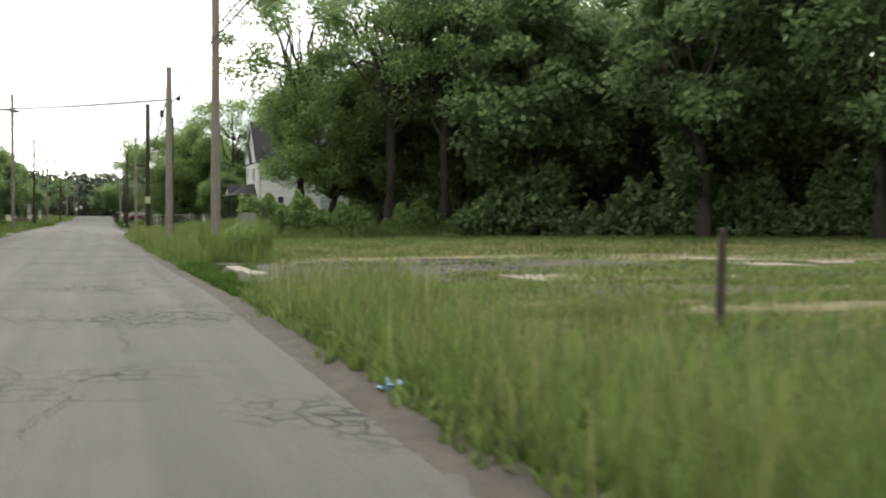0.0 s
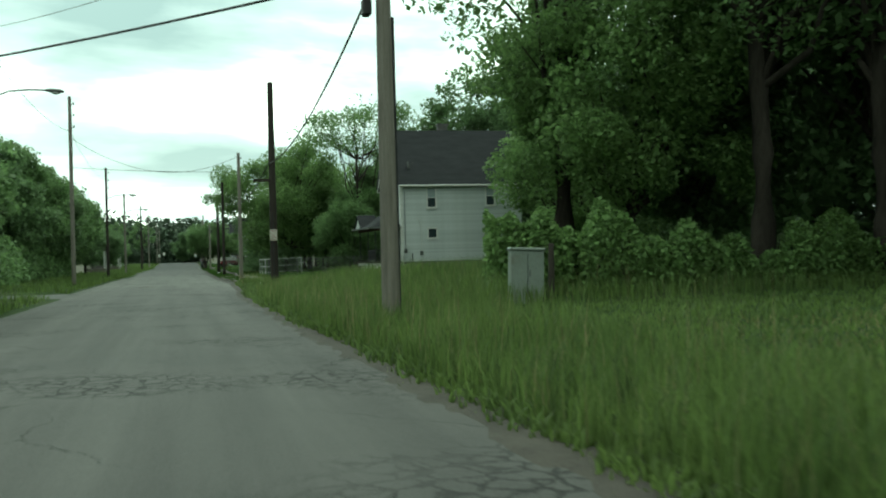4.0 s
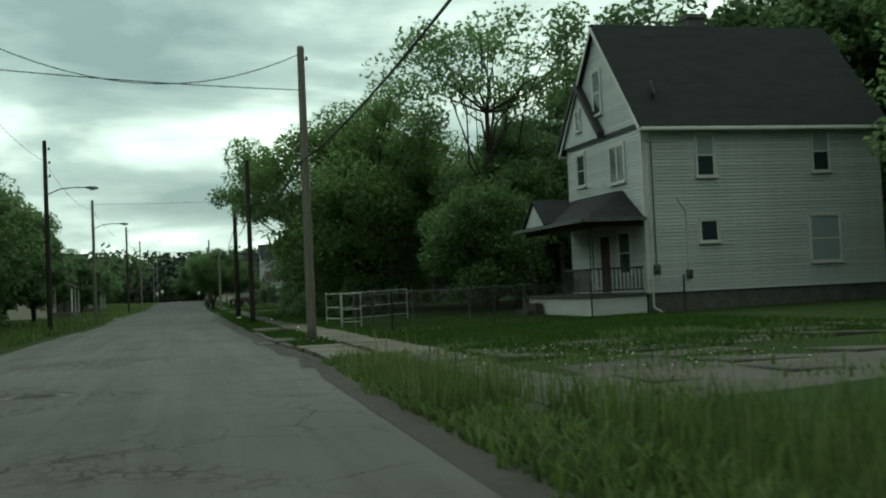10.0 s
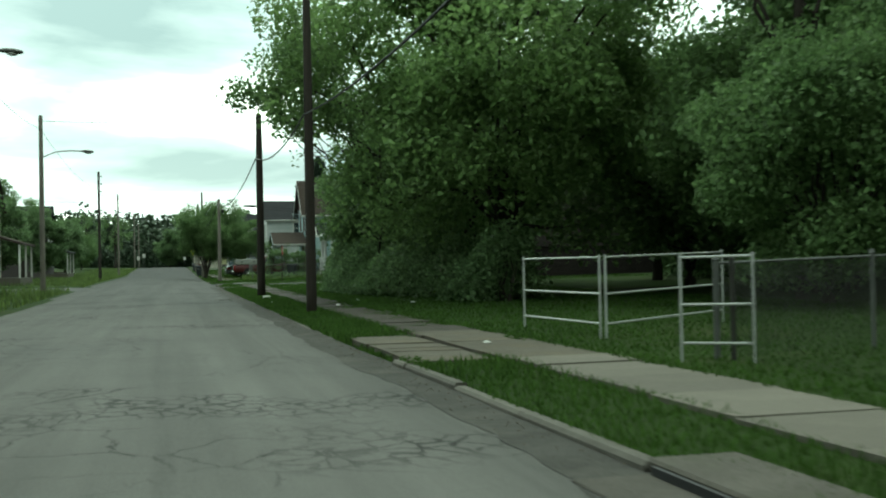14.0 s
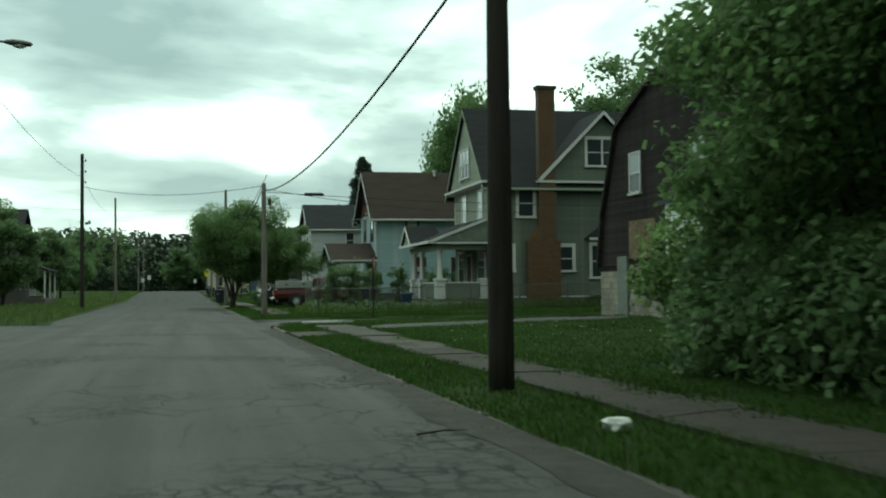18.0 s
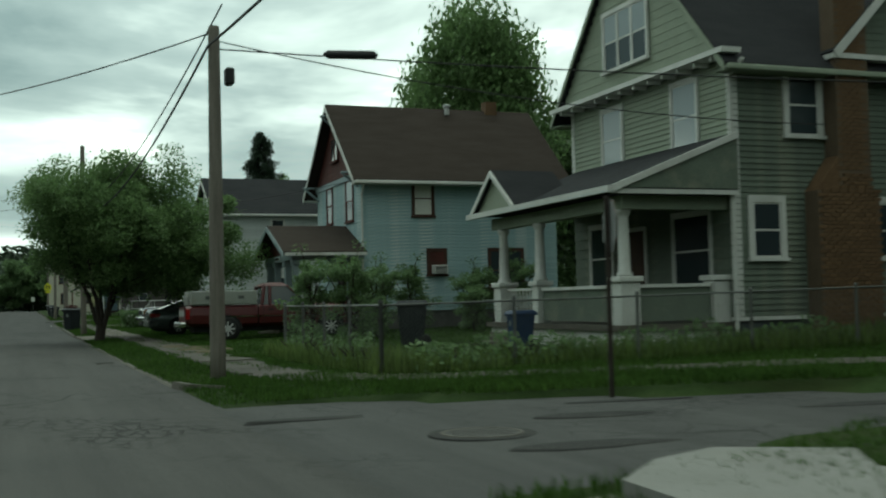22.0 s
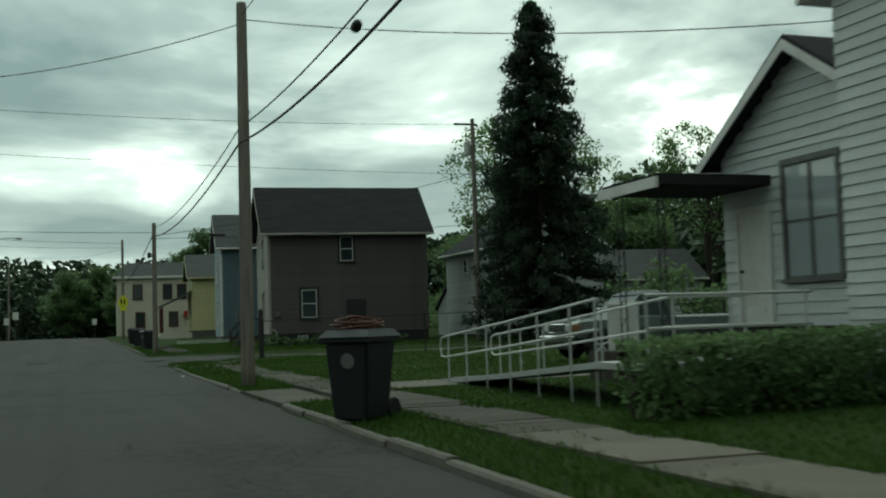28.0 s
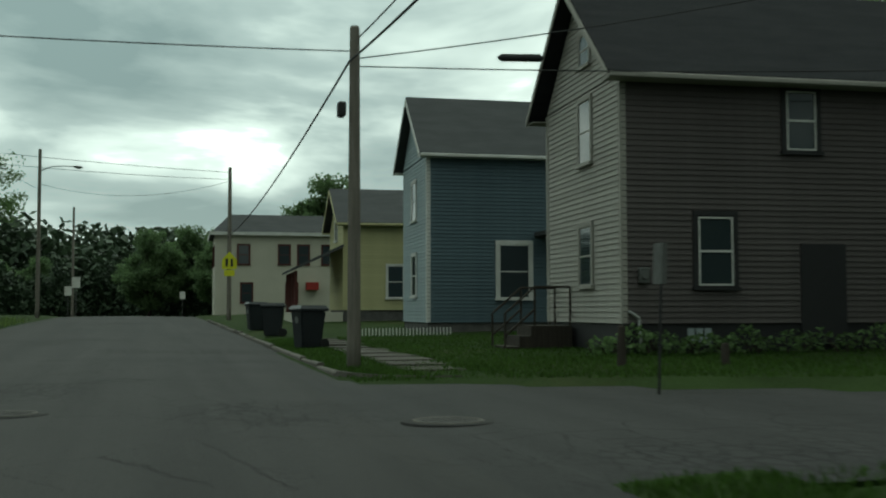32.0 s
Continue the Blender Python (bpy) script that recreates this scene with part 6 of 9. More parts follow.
    for y0, y1 in ((0.42, 2.93),):
        r = part("railing", boxes((px + 0.12, px + 0.18, y0, y1, 1.75, 1.81), (px + 0.12, px + 0.18, y0, y1, 1.05, 1.1)), "black_metal", h)
        bm = box(bmesh.new(), -0.015, 0.015, -0.015, 0.015, 0, 0.65)
        first = part("baluster", bm, "black_metal", r)
        n = int((y1 - y0) / 0.14)
        first.matrix_basis = pose(px + 0.15, y0 + 0.1, 1.1)
        for k in range(1, n):
            again("baluster", first.data, r, pose(px + 0.15, y0 + 0.1 + k * (y1 - y0 - 0.15) / n, 1.1))
    part("beam", boxes((px + 0.02, px + 0.24, 0.1, 6.4, 3.15, 3.36), (px + 0.24, -0.02, 0.1, 0.28, 3.15, 3.36)), "brown_trim", h)
    bm = bmesh.new()
    v = [bm.verts.new(p) for p in ((px - 0.3, -0.15, 3.34), (px - 0.3, 6.7, 3.34), (-0.03, 6.7, 3.34), (-0.03, -0.15, 3.34), (-0.03, 1.6, 4.45), (-0.03, 5.0, 4.45), (-0.6, 1.7, 4.38), (-0.6, 4.9, 4.38))]
    for f in ((0, 1, 7, 6), (0, 6, 4, 3), (1, 2, 5, 7), (6, 7, 5, 4), (3, 2, 1, 0)):
        bm.faces.new([v[i] for i in f])
    part("porch_roof", bm, "roof_black", h)
    part("gutter", boxes((px - 0.40, px - 0.31, -0.2, 6.7, 3.30, 3.42), (px - 0.3, -0.05, -0.26, -0.17, 3.30, 3.42)), "zinc_dull", h)
    bm = bmesh.new()
    prism(bm, [(3.5, 3.45), (5.5, 3.45), (4.5, 4.3)], "x", px - 0.28, px + 0.9)
    part("porch_gable", bm, "white_vinyl", h)
    for a, b in ((3.35, 4.5), (5.65, 4.5)):
        bm = bmesh.new()
        prism(bm, [(a, 3.42), (b, 4.32), (b, 4.42), (a - 0.06 * (1 if a < b else -1), 3.48)], "x", px - 0.36, px + 1.0)
        part("porch_gable_roof", bm, "roof_black", h)
    door(h, "f", 2.85, 3.7, 0.97, 2.95, "brown_trim", "white_paint", at=0.02)
    window(h, "f", 1.2, 2.1, 1.6, 3.0, at=0.02)
    return h


white_house()


# green house with a wrap of porch, a cross gable, a bay and a tall chimney
def green_house():
    W, D, zb, ze, za = 7.25, 8.9, 0.84, 6.42, 10.45
    h = thing("green_house", pose(14.5, 195.75, 0, 0, 0, -1.0), "large olive-green clapboard house with white trim and a brick chimney", "house")
    gable_body(h, W, D, zb, ze, za, "green_board")
    part("foundation", boxes((0.03, D - 0.03, 0.03, W - 0.03, -0.2, zb)), "blue_found", h, "blue-grey painted block footing")
    part("water_table", boxes((-0.06, D + 0.04, -0.06, -0.002, zb - 0.08, zb), (-0.06, -0.002, 0, W, zb - 0.08, zb)), "white_paint", h)
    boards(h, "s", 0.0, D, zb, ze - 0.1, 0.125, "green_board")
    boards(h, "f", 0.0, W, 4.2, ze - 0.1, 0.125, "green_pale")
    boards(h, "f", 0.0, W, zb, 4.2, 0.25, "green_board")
    corner_post(h, 0, 0, zb, ze, "white_paint", 0.13)
    part("corner_board", boxes((D - 0.12, D + 0.03, -0.034, -0.002, zb, ze)), "white_paint", h)
    part("corner_board", boxes((-0.034, -0.002, W - 0.12, W + 0.03, 4.0, ze)), "white_paint", h)
    gable_roof(h, W, -0.45, D + 0.3, ze, za, "roof_black", 0.42, "green_pale", kick=0.08)
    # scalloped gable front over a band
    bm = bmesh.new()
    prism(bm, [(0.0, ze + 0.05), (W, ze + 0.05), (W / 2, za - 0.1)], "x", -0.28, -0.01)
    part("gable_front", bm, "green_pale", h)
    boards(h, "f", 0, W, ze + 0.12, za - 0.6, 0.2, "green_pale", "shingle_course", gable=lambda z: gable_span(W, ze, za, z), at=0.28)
    part("cornice", boxes((-0.5, -0.02, -0.42, W + 0.42, ze - 0.06, ze + 0.05)), "white_paint", h)
    bm = box(bmesh.new(), -0.42, -0.05, -0.04, 0.04, ze - 0.16, ze - 0.062)
    br = part("bracket", bm, "white_paint", h)
    br.location.y = 0.1
    for k in range(1, 12):
        again("bracket", br.data, h, pose(0, 0.1 + k * (W - 0.2) / 11, 0))
    w = window(h, "f", 2.75, 4.75, 6.95, 8.35, at=0.32, mullions=2, panes=("glass_sky_pale", "glass"))
    window(h, "f", 4.55, 5.5, 4.55, 6.05, at=0.02, panes=("glass_sky_pale", "glass_sky_pale"))
    window(h, "f", 1.25, 2.2, 4.55, 6.1, at=0.02, panes=("glass_sky_pale", "glass_sky_pale"))
    # side windows
    for u0, u1, z0, z1 in ((0.42, 1.12, 2.08, 3.26), (3.5, 4.2, 2.06, 3.26), (1.42, 2.2, 4.72, 6.05), (6.42, 7.24, 4.75, 6.1)):
        window(h, "s", u0, u1, z0, z1, panes=("glass", "glass"), fw=0.13, at=0.02)
    # cross gable over the side
    g0, g1, gz = 2.4, 9.1, 9.9
    gm = (g0 + g1) / 2
    bm = bmesh.new()
    prism(bm, [(g0 + 0.25, ze + 0.05), (g1 - 0.25, ze + 0.05), (gm, gz - 0.1)], "y", -0.12, 3.4)
    part("gable_wall", bm, "green_board", h)
    boards(h, "s", 0, 0, ze + 0.16, gz - 0.5, 0.16, "green_board", "shingle_course", gable=lambda z: (g0 + 0.25 + (gm - g0 - 0.25) * (z - ze) / (gz - ze), g1 - 0.25 - (g1 - gm - 0.25) * (z - ze) / (gz - ze)), at=0.12)
    for u in (g0, g1):
        bm = bmesh.new()
        prism(bm, [(u, ze + 0.02), (gm, gz + 0.0), (gm, gz + 0.13), (u - 0.12 * (1 if u < gm else -1), ze + 0.10)], "y", -0.5, 3.5)
        part("roof", bm, "roof_black", h)
        bm = bmesh.new()
        prism(bm, [(u, ze - 0.06), (gm, gz - 0.12), (gm, gz + 0.08), (u - 0.1 * (1 if u < gm else -1), ze + 0.10)], "y", -0.535, -0.503)
        part("bargeboard", bm, "white_paint", h)
    part("cornice", boxes((g0 - 0.1, g1 + 0.05, -0.5, -0.02, ze - 0.05, ze + 0.06)), "white_paint", h)
    window(h, "s", 4.95, 6.55, 7.25, 8.6, at=0.16, mullions=1, fw=0.11)
    # bay window
    b0, b1, bo = 5.0, 8.65, 0.75
    bm = bmesh.new()
    prism(bm, [(b0, 0), (b0 + 0.75, -bo), (b1 - 0.75, -bo), (b1, 0)], "z", zb, 3.62)
    bay = part("bay", bm, "green_board", h)
    bm = bmesh.new()
    v = [bm.verts.new(p) for p in ((b0 - 0.3, 0.0, 3.6), (b0 + 0.6, -bo - 0.3, 3.6), (b1 - 0.6, -bo - 0.3, 3.6), (b1 + 0.3, 0.0, 3.6), (b0 + 0.9, -0.02, 4.5), (b1 - 0.9, -0.02, 4.5))]
    for f in ((0, 1, 4), (1, 2, 5, 4), (2, 3, 5), (3, 2, 1, 0)):
        bm.faces.new([v[i] for i in f])
    part("bay_roof", bm, "roof_black", h)
    part("bay_fascia", boxes((b0 - 0.3, b1 + 0.3, -bo - 0.36, -bo - 0.3, 3.54, 3.66)), "white_paint", h)
    window(h, "s", b0 + 1.1, b1 - 1.1, 1.72, 3.32, at=bo + 0.005, fw=0.14)
    for sgn, cx in ((-1, b0 + 0.375), (1, b1 - 0.375)):
        w = window(h, "s", -0.32, 0.32, 1.72, 3.32, fw=0.12)
        w.matrix_basis = pose(cx, -bo / 2 - 0.01, 0, 0, 0, 45 * sgn)
    for x, y in ((b0 + 0.75, -bo), (b1 - 0.75, -bo)):
        part("corner_board", boxes((x - 0.06, x + 0.06, y - 0.03, y + 0.03, zb, 3.6)), "white_paint", h)
    # rear lean-to
    part("lean_to", boxes((D + 0.0, D + 1.95, 0.25, W - 1, 0.3, 3.45)), "green_board", h)
    part("lean_to_roof", boxes((D + 0.06, D + 2.3, -0.15, W - 0.8, 3.46, 3.62)), "white_paint", h)
    part("corner_board", boxes((D + 1.85, D + 1.98, 0.21, 0.248, 0.8, 3.45)), "white_paint", h)
    # chimney of bricks
    ch = part("chimney", boxes((1.78, 3.42, -0.46, -0.03, -0.1, 3.5), (2.36, 3.22, -0.46, -0.03, 3.5, 10.95)), "mortar", h, "tall orange-brown brick chimney")
    bm = bmesh.new()
    prism(bm, [(1.78, 3.5), (2.36, 3.5), (2.36, 4.25)], "y", -0.46, -0.03)
    part("shoulder", bm, "brick", ch)
    part("cap", boxes((2.28, 3.30, -0.54, 0.05, 10.95, 11.12)), "concrete_dark", ch)
    cb = box(bmesh.new(), -0.105, 0.105, -0.012, 0.012, -0.036, 0.036)
    b = part("brick", cb, "brick", ch)
    b.matrix_basis = pose(1.9, -0.468, 0.05)
    row, z = 0, 0.13
    while z < 10.9:
        a, e = (1.78, 3.42) if z < 3.5 else (2.36, 3.22)
        x = a + (0.11 if row % 2 else 0.0)
        while x + 0.1 < e and z < 3.9:
            again("brick", b.data, ch, pose(x + 0.11, -0.468, z))
            x += 0.225
        z += 0.086
        row += 1
    # the upper stack's bricks in one mesh
    vs, fs, z, row = [], [], 3.95, 0
    while z < 10.9:
        x = 2.37 + (0.11 if row % 2 else 0.0)
        while x + 0.19 < 3.22:
            k = len(vs)
            vs += [(x, -0.463, z), (x + 0.205, -0.463, z), (x + 0.205, -0.463, z + 0.07), (x, -0.463, z + 0.07), (x, -0.472, z), (x + 0.205, -0.472, z), (x + 0.205, -0.472, z + 0.07), (x, -0.472, z + 0.07)]
            fs += [tuple(k + i for i in f) for f in ((4, 5, 6, 7), (0, 1, 5, 4), (2, 3, 7, 6), (1, 2, 6, 5), (3, 0, 4, 7))]
            x += 0.225
        z += 0.086
        row += 1
    tagged(quads("stack_bricks", vs, fs, "brick", ch), kind="stuff")
    # porch
    px = -2.7
    part("porch_base", boxes((px, -0.02, 0.2, 6.9, -0.1, 0.62)), "white_paint", h)
    part("porch_floor", boxes((px - 0.1, -0.02, 0.1, 7.0, 0.62, 0.74)), "concrete", h)
    for y, w in ((0.42, 0.23), (4.3, 0.17), (6.55, 0.22)):
        bm = bmesh.new()
        box(bm, px + 0.02, px + 0.02 + 2 * w, y - w, y + w, -0.1, 1.62, 0.02)
        box(bm, px - 0.04, px + 0.08 + 2 * w, y - w - 0.06, y + w + 0.06, 1.62, 1.74, 0.02)
        part("pier", bm, "white_paint", h)
        bm = bmesh.new()
        lathe(bm, [(0.17, 1.74), (0.17, 1.8), (0.13, 1.86), (0.105, 2.95), (0.12, 3.0), (0.16, 3.04), (0.16, 3.12)], 18, (px + 0.02 + w, y, 0))
        part("column", bm, "white_paint", h, smooth=True)
    bm = bmesh.new()
    box(bm, -0.45, -0.03, 0.2, 0.62, -0.1, 1.62, 0.02)
    box(bm, -0.5, -0.02, 0.15, 0.68, 1.62, 1.74, 0.02)
    part("pier", bm, "white_paint", h)
    for y0, y1 in ((0.66, 4.12),):
        part("parapet", boxes((px + 0.16, px + 0.3, y0, y1, 0.8, 1.5)), "green_board", h)
        part("coping", boxes((px + 0.1, px + 0.36, y0, y1, 1.5, 1.57)), "white_paint", h)
    part("parapet", boxes((px + 0.5, -0.46, 0.32, 0.46, 0.8, 1.5)), "green_board", h)
    part("coping", boxes((px + 0.5, -0.46, 0.26, 0.52, 1.5, 1.57)), "white_paint", h)
    r = part("stair_rail", boxes((px + 0.2, px + 0.26, 4.5, 6.3, 1.52, 1.58), (px + 0.2, px + 0.26, 4.5, 6.3, 0.86, 0.92)), "white_paint", h)
    bm = box(bmesh.new(), -0.02, 0.02, -0.02, 0.02, 0, 0.62)
    first = part("baluster", bm, "white_paint", r)
    first.matrix_basis = pose(px + 0.23, 4.6, 0.91)
    for k in range(1, 9):
        again("baluster", first.data, r, pose(px + 0.23, 4.6 + 0.2 * k, 0.91))
    for k in range(3):
        part("step", boxes((px - 0.3 * (k + 1) - 0.1, px - 0.3 * k - 0.1, 4.7, 6.1, -0.1, 0.5 - 0.2 * k)), "concrete", h)
    part("beam", boxes((px + 0.08, px + 0.36, 0.15, 6.95, 3.12, 3.4), (px + 0.36, -0.02, 0.2, 0.44, 3.12, 3.4)), "green_pale", h)
    bm = bmesh.new()
    v = [bm.verts.new(p) for p in ((px - 0.35, -0.2, 3.5), (px - 0.35, 7.35, 3.5), (-0.03, 7.35, 3.5), (-0.03, -0.2, 4.72), (-0.03, 7.0, 4.72), (-0.03, -0.2, 3.5))]
    for f in ((0, 1, 4, 3), (0, 3, 5), (1, 2, 4), (5, 2, 1, 0)):
        bm.faces.new([v[i] for i in f])
    part("porch_roof", bm, "roof_black", h)
    bm = bmesh.new()
    prism(bm, [(px - 0.3, 3.52), (-0.04, 3.52), (-0.04, 4.66)], "y", -0.208, -0.203)
    part("porch_end", bm, "green_board", h)
    bm = bmesh.new()
    prism(bm, [(px - 0.36, 3.42), (-0.03, 4.60), (-0.03, 4.74), (px - 0.36, 3.56)], "y", -0.27, -0.21)
    part("bargeboard", bm, "white_paint", h)
    part("gutter", boxes((px - 0.46, px - 0.36, -0.25, 7.4, 3.42, 3.55)), "white_paint", h)
    part("fascia", boxes((px - 0.36, -0.03, -0.19, -0.14, 3.40, 3.52)), "white_paint", h)
    bm = bmesh.new()
    prism(bm, [(4.55, 3.55), (6.95, 3.55), (5.75, 4.45)], "x", px - 0.3, px + 1.2)
    part("porch_gable", bm, "green_pale", h)
    for a in (4.4, 7.1):
        bm = bmesh.new()
        prism(bm, [(a, 3.5), (5.75, 4.46), (5.75, 4.56), (a, 3.6)], "x", px - 0.42, px + 1.3)
        part("porch_gable_roof", bm, "roof_black", h)
        bm = bmesh.new()
        prism(bm, [(a, 3.44), (5.75, 4.40), (5.75, 4.54), (a, 3.58)], "x", px - 0.46, px - 0.423)
        part("bargeboard", bm, "white_paint", h)
    window(h, "f", 0.9, 2.3, 1.5, 3.1, at=0.02, panes=("glass", "glass"))
    door(h, "f", 3.6, 4.55, 0.76, 2.9, "brown_trim", "white_paint", at=0.02)
    window(h, "f", 5.2, 6.3, 1.5, 3.1, at=0.02)
    downpipe(h, [(-0.05, -0.5, ze - 0.2), (-0.1, -0.08, ze - 0.5), (-0.1, -0.08, 0.3)], "white_paint", 0.045)
    downpipe(h, [(D - 0.1, -0.5, ze - 0.2), (D - 0.05, -0.08, ze - 0.5), (D - 0.05, -0.08, 0.3)], "white_paint", 0.045)
    return h


green_house()


# barn with a gambrel end of dark courses over concrete blocks
def barn():
    W, D = 10.6, 13.0
    h = thing("barn", pose(15.0, 172.15, 0), "dark shingled gambrel barn with a big white door on concrete blocks", "barn")
    prof = [(0.0, 0.0), (0.0, 2.0), (0.35, 3.6), (1.35, 6.55), (4.6, 8.1), (W - 4.6, 8.1), (W - 1.9, 7.0), (W - 0.35, 3.6), (W, 2.0), (W, 0.0)]
    ridge = [(0.0, 2.0), (0.35, 3.8), (1.45, 6.7), (5.3, 8.35), (W - 1.75, 6.9), (W - 0.35, 3.8), (W, 2.0)]
    bm = bmesh.new()
    prism(bm, [(0, -0.2)] + ridge + [(W, -0.2)], "x", 0.03, D)
    part("wall", bm, "barn_shingle", h)
    for (y0, z0), (y1, z1) in zip(ridge, ridge[1:]):
        n = Vector((0, -(z1 - z0), (y1 - y0))).normalized() * 0.12
        bm = bmesh.new()
        prism(bm, [(y0, z0), (y1, z1), (y1 + n.y, z1 + n.z), (y0 + n.y, z0 + n.z)], "x", -0.18, D + 0.2)
        part("roof", bm, "barn_shingle", h)

    def span(z):
        ys_ = []
        for (y0, z0), (y1, z1) in zip(ridge, ridge[1:]):
            if min(z0, z1) <= z <= max(z0, z1):
                ys_.append(y0 + (y1 - y0) * (z - z0) / (z1 - z0))
        return (min(ys_) + 0.03, max(ys_) - 0.03) if len(ys_) >= 2 else (0, 0)

    boards(h, "f", 0, W, 2.02, 8.2, 0.105, "barn_shingle", "shingle_course", gable=span)
    # big sliding door and its posts
    part("barn_door", boxes((-0.10, -0.03, 2.0, 4.95, 0.22, 3.92)), "door_white", h, "tall pale sliding door")
    part("door_track", boxes((-0.14, -0.03, 1.7, 5.4, 3.92, 4.08)), "black_metal", h)
    for y in (1.9, 5.0):
        part("door_post", boxes((-0.13, -0.03, y - 0.09, y + 0.09, 0.1, 3.92)), "weather_wood", h)
    part("small_door", boxes((-0.10, -0.03, 8.05, 8.9, 0.15, 2.35)), "box_green", h, "weathered grey-green side door")
    for y in (5.78, 6.86):
        part("rusty_panel", boxes((-0.075, -0.03, y, y + 1.02, 2.25, 3.55)), "rust", h, "rust-streaked sheet metal over an opening")
    window(h, "f", 6.9, 7.75, 4.5, 5.85, frame="white_paint", panes=("glass_sky_pale", "glass"), at=0.03, fw=0.05)
    window(h, "f", 2.28, 3.15, 4.46, 5.82, frame="white_paint", panes=("glass_sky_pale", "glass"), at=0.03, fw=0.05)
    # courses of blocks
    rb = random.Random(4)
    for u0, u1, top in ((0.0, 1.8, 1.98), (5.12, 8.0, 1.96), (8.95, W, 1.85)):
        wall = part("block_wall", boxes((-0.02, 0.028, u0, u1, -0.2, top)), "mortar", h)
        z, row = 0.02, 0
        while z < top - 0.1:
            u = u0 - (0.2 if row % 2 else 0)
            while u < u1 - 0.08:
                a, b = max(u, u0), min(u + 0.4, u1)
                if b - a > 0.08:
                    bm = bmesh.new()
                    box(bm, -0.05 - rb.uniform(0, 0.012), -0.018, a + 0.006, b - 0.006, z + 0.006, min(z + 0.2, top) - 0.006, 0.006)
                    part("block", bm, "block", wall)
                u += 0.4
            z += 0.2
            row += 1
    return h


barn()


# pale blue house with maroon trim
def blue_house():
    W, D, zb, ze, za = 6.7, 8.0, 0.95, 6.1, 9.15
    h = thing("blue_house", pose(12.5, 215.6, 0, 0, 0, -0.9), "two-storey pale blue house with peeling clapboards and maroon trim", "house")
    gable_body(h, W, D, zb, ze, za, "blue_board")
    part("foundation", boxes((0.03, D - 0.03, 0.03, W - 0.03, -0.2, zb)), "stone", h)
    boards(h, "s", 0.0, D, zb, ze - 0.02, 0.125, "blue_board")
    boards(h, "f", 0.0, W, zb, ze - 0.02, 0.125, "blue_board")
    corner_post(h, 0, 0, zb, ze, "blue_board", 0.12)
    gable_roof(h, W, -0.5, D + 0.5, ze, za, "roof_brown", 0.6, trim="white_paint", kick=0.16)
    bm = bmesh.new()
    prism(bm, [(0, ze + 0.1), (W, ze + 0.1), (W / 2, za - 0.15)], "x", -0.06, -0.01)
    part("gable_front", bm, "red_trim", h, "maroon shingled gable")
    boards(h, "f", 0, W, ze + 0.16, za - 0.6, 0.17, "red_trim", "shingle_course", gable=lambda z: gable_span(W, ze, za, z), at=0.06)
    part("string_course", boxes((-0.08, -0.02, -0.05, W + 0.05, ze - 0.08, ze + 0.14)), "blue_pale", h)
    for y in (0.35, W - 0.35, W / 2):
        bm = bmesh.new()
        zt = za - 0.35 if abs(y - W / 2) < 0.1 else ze + 0.1
        tube(bm, (-0.04, y, zt - 0.55), (-0.7, y, zt), 0.045, n=4)
        tube(bm, (-0.04, y, zt), (-0.7, y, zt), 0.045, n=4)
        part("bracket", bm, "blue_pale", h)
    window(h, "f", 3.0, 3.9, 7.0, 7.9, frame="red_trim", at=0.1, split=0, mullions=1)
    window(h, "f", 4.2, 5.0, 4.55, 6.0, frame="red_trim", panes=("glass_sky_pale", "glass"), at=0.02)
    window(h, "f", 1.15, 2.05, 4.45, 6.0, frame="red_trim", panes=("glass_sky_pale", "glass"), at=0.02)
    for u0, u1, z0, z1, g in ((2.02, 2.75, 4.55, 5.85, ("blind", "blind")), (5.55, 6.28, 4.6, 5.95, ("glass_sky_pale", "glass")), (2.58, 3.22, 2.3, 3.2, ("red_trim", "red_trim")), (5.1, 6.45, 1.68, 3.2, ("glass", "glass"))):
        window(h, "s", u0, u1, z0, z1, frame="brown_trim", panes=g, at=0.02)
    # cooling unit in the small window
    bm = box(bmesh.new(), 2.68, 3.22, -0.38, -0.04, 2.33, 2.66, 0.02)
    ac = part("air_conditioner", bm, "white_paint", h, "white window air conditioner")
    part("grille", boxes(*[(2.73, 3.17, -0.39, -0.378, 2.37 + 0.045 * k, 2.39 + 0.045 * k) for k in range(6)]), "black_metal", ac)
    downpipe(h, [(-0.1, -0.62, ze - 0.4), (-0.05, -0.08, ze - 0.8), (-0.05, -0.08, 0.4)], "white_paint", 0.04)
    # vents and a stub of chimney on the ridge
    part("chimney", boxes((6.4, 6.9, 3.1, 3.6, 8.6, 9.65)), "brick", h)
    bm = bmesh.new()
    lathe(bm, [(0.1, 9.0), (0.1, 9.3), (0.16, 9.32), (0.16, 9.4), (0.02, 9.45)], 12, (4.6, 3.0, 0))
    part("roof_vent", bm, "zinc", h)
    # porch
    px, y0, y1 = -2.9, -0.3, 4.85
    ym = (y0 + y1) / 2
    part("porch_base", boxes((px + 0.2, -0.02, y0 + 0.2, y1 - 0.2, -0.1, 0.6)), "concrete_dark", h)
    part("porch_floor", boxes((px + 0.1, -0.02, y0 + 0.1, y1 - 0.1, 0.6, 0.7)), "concrete", h)
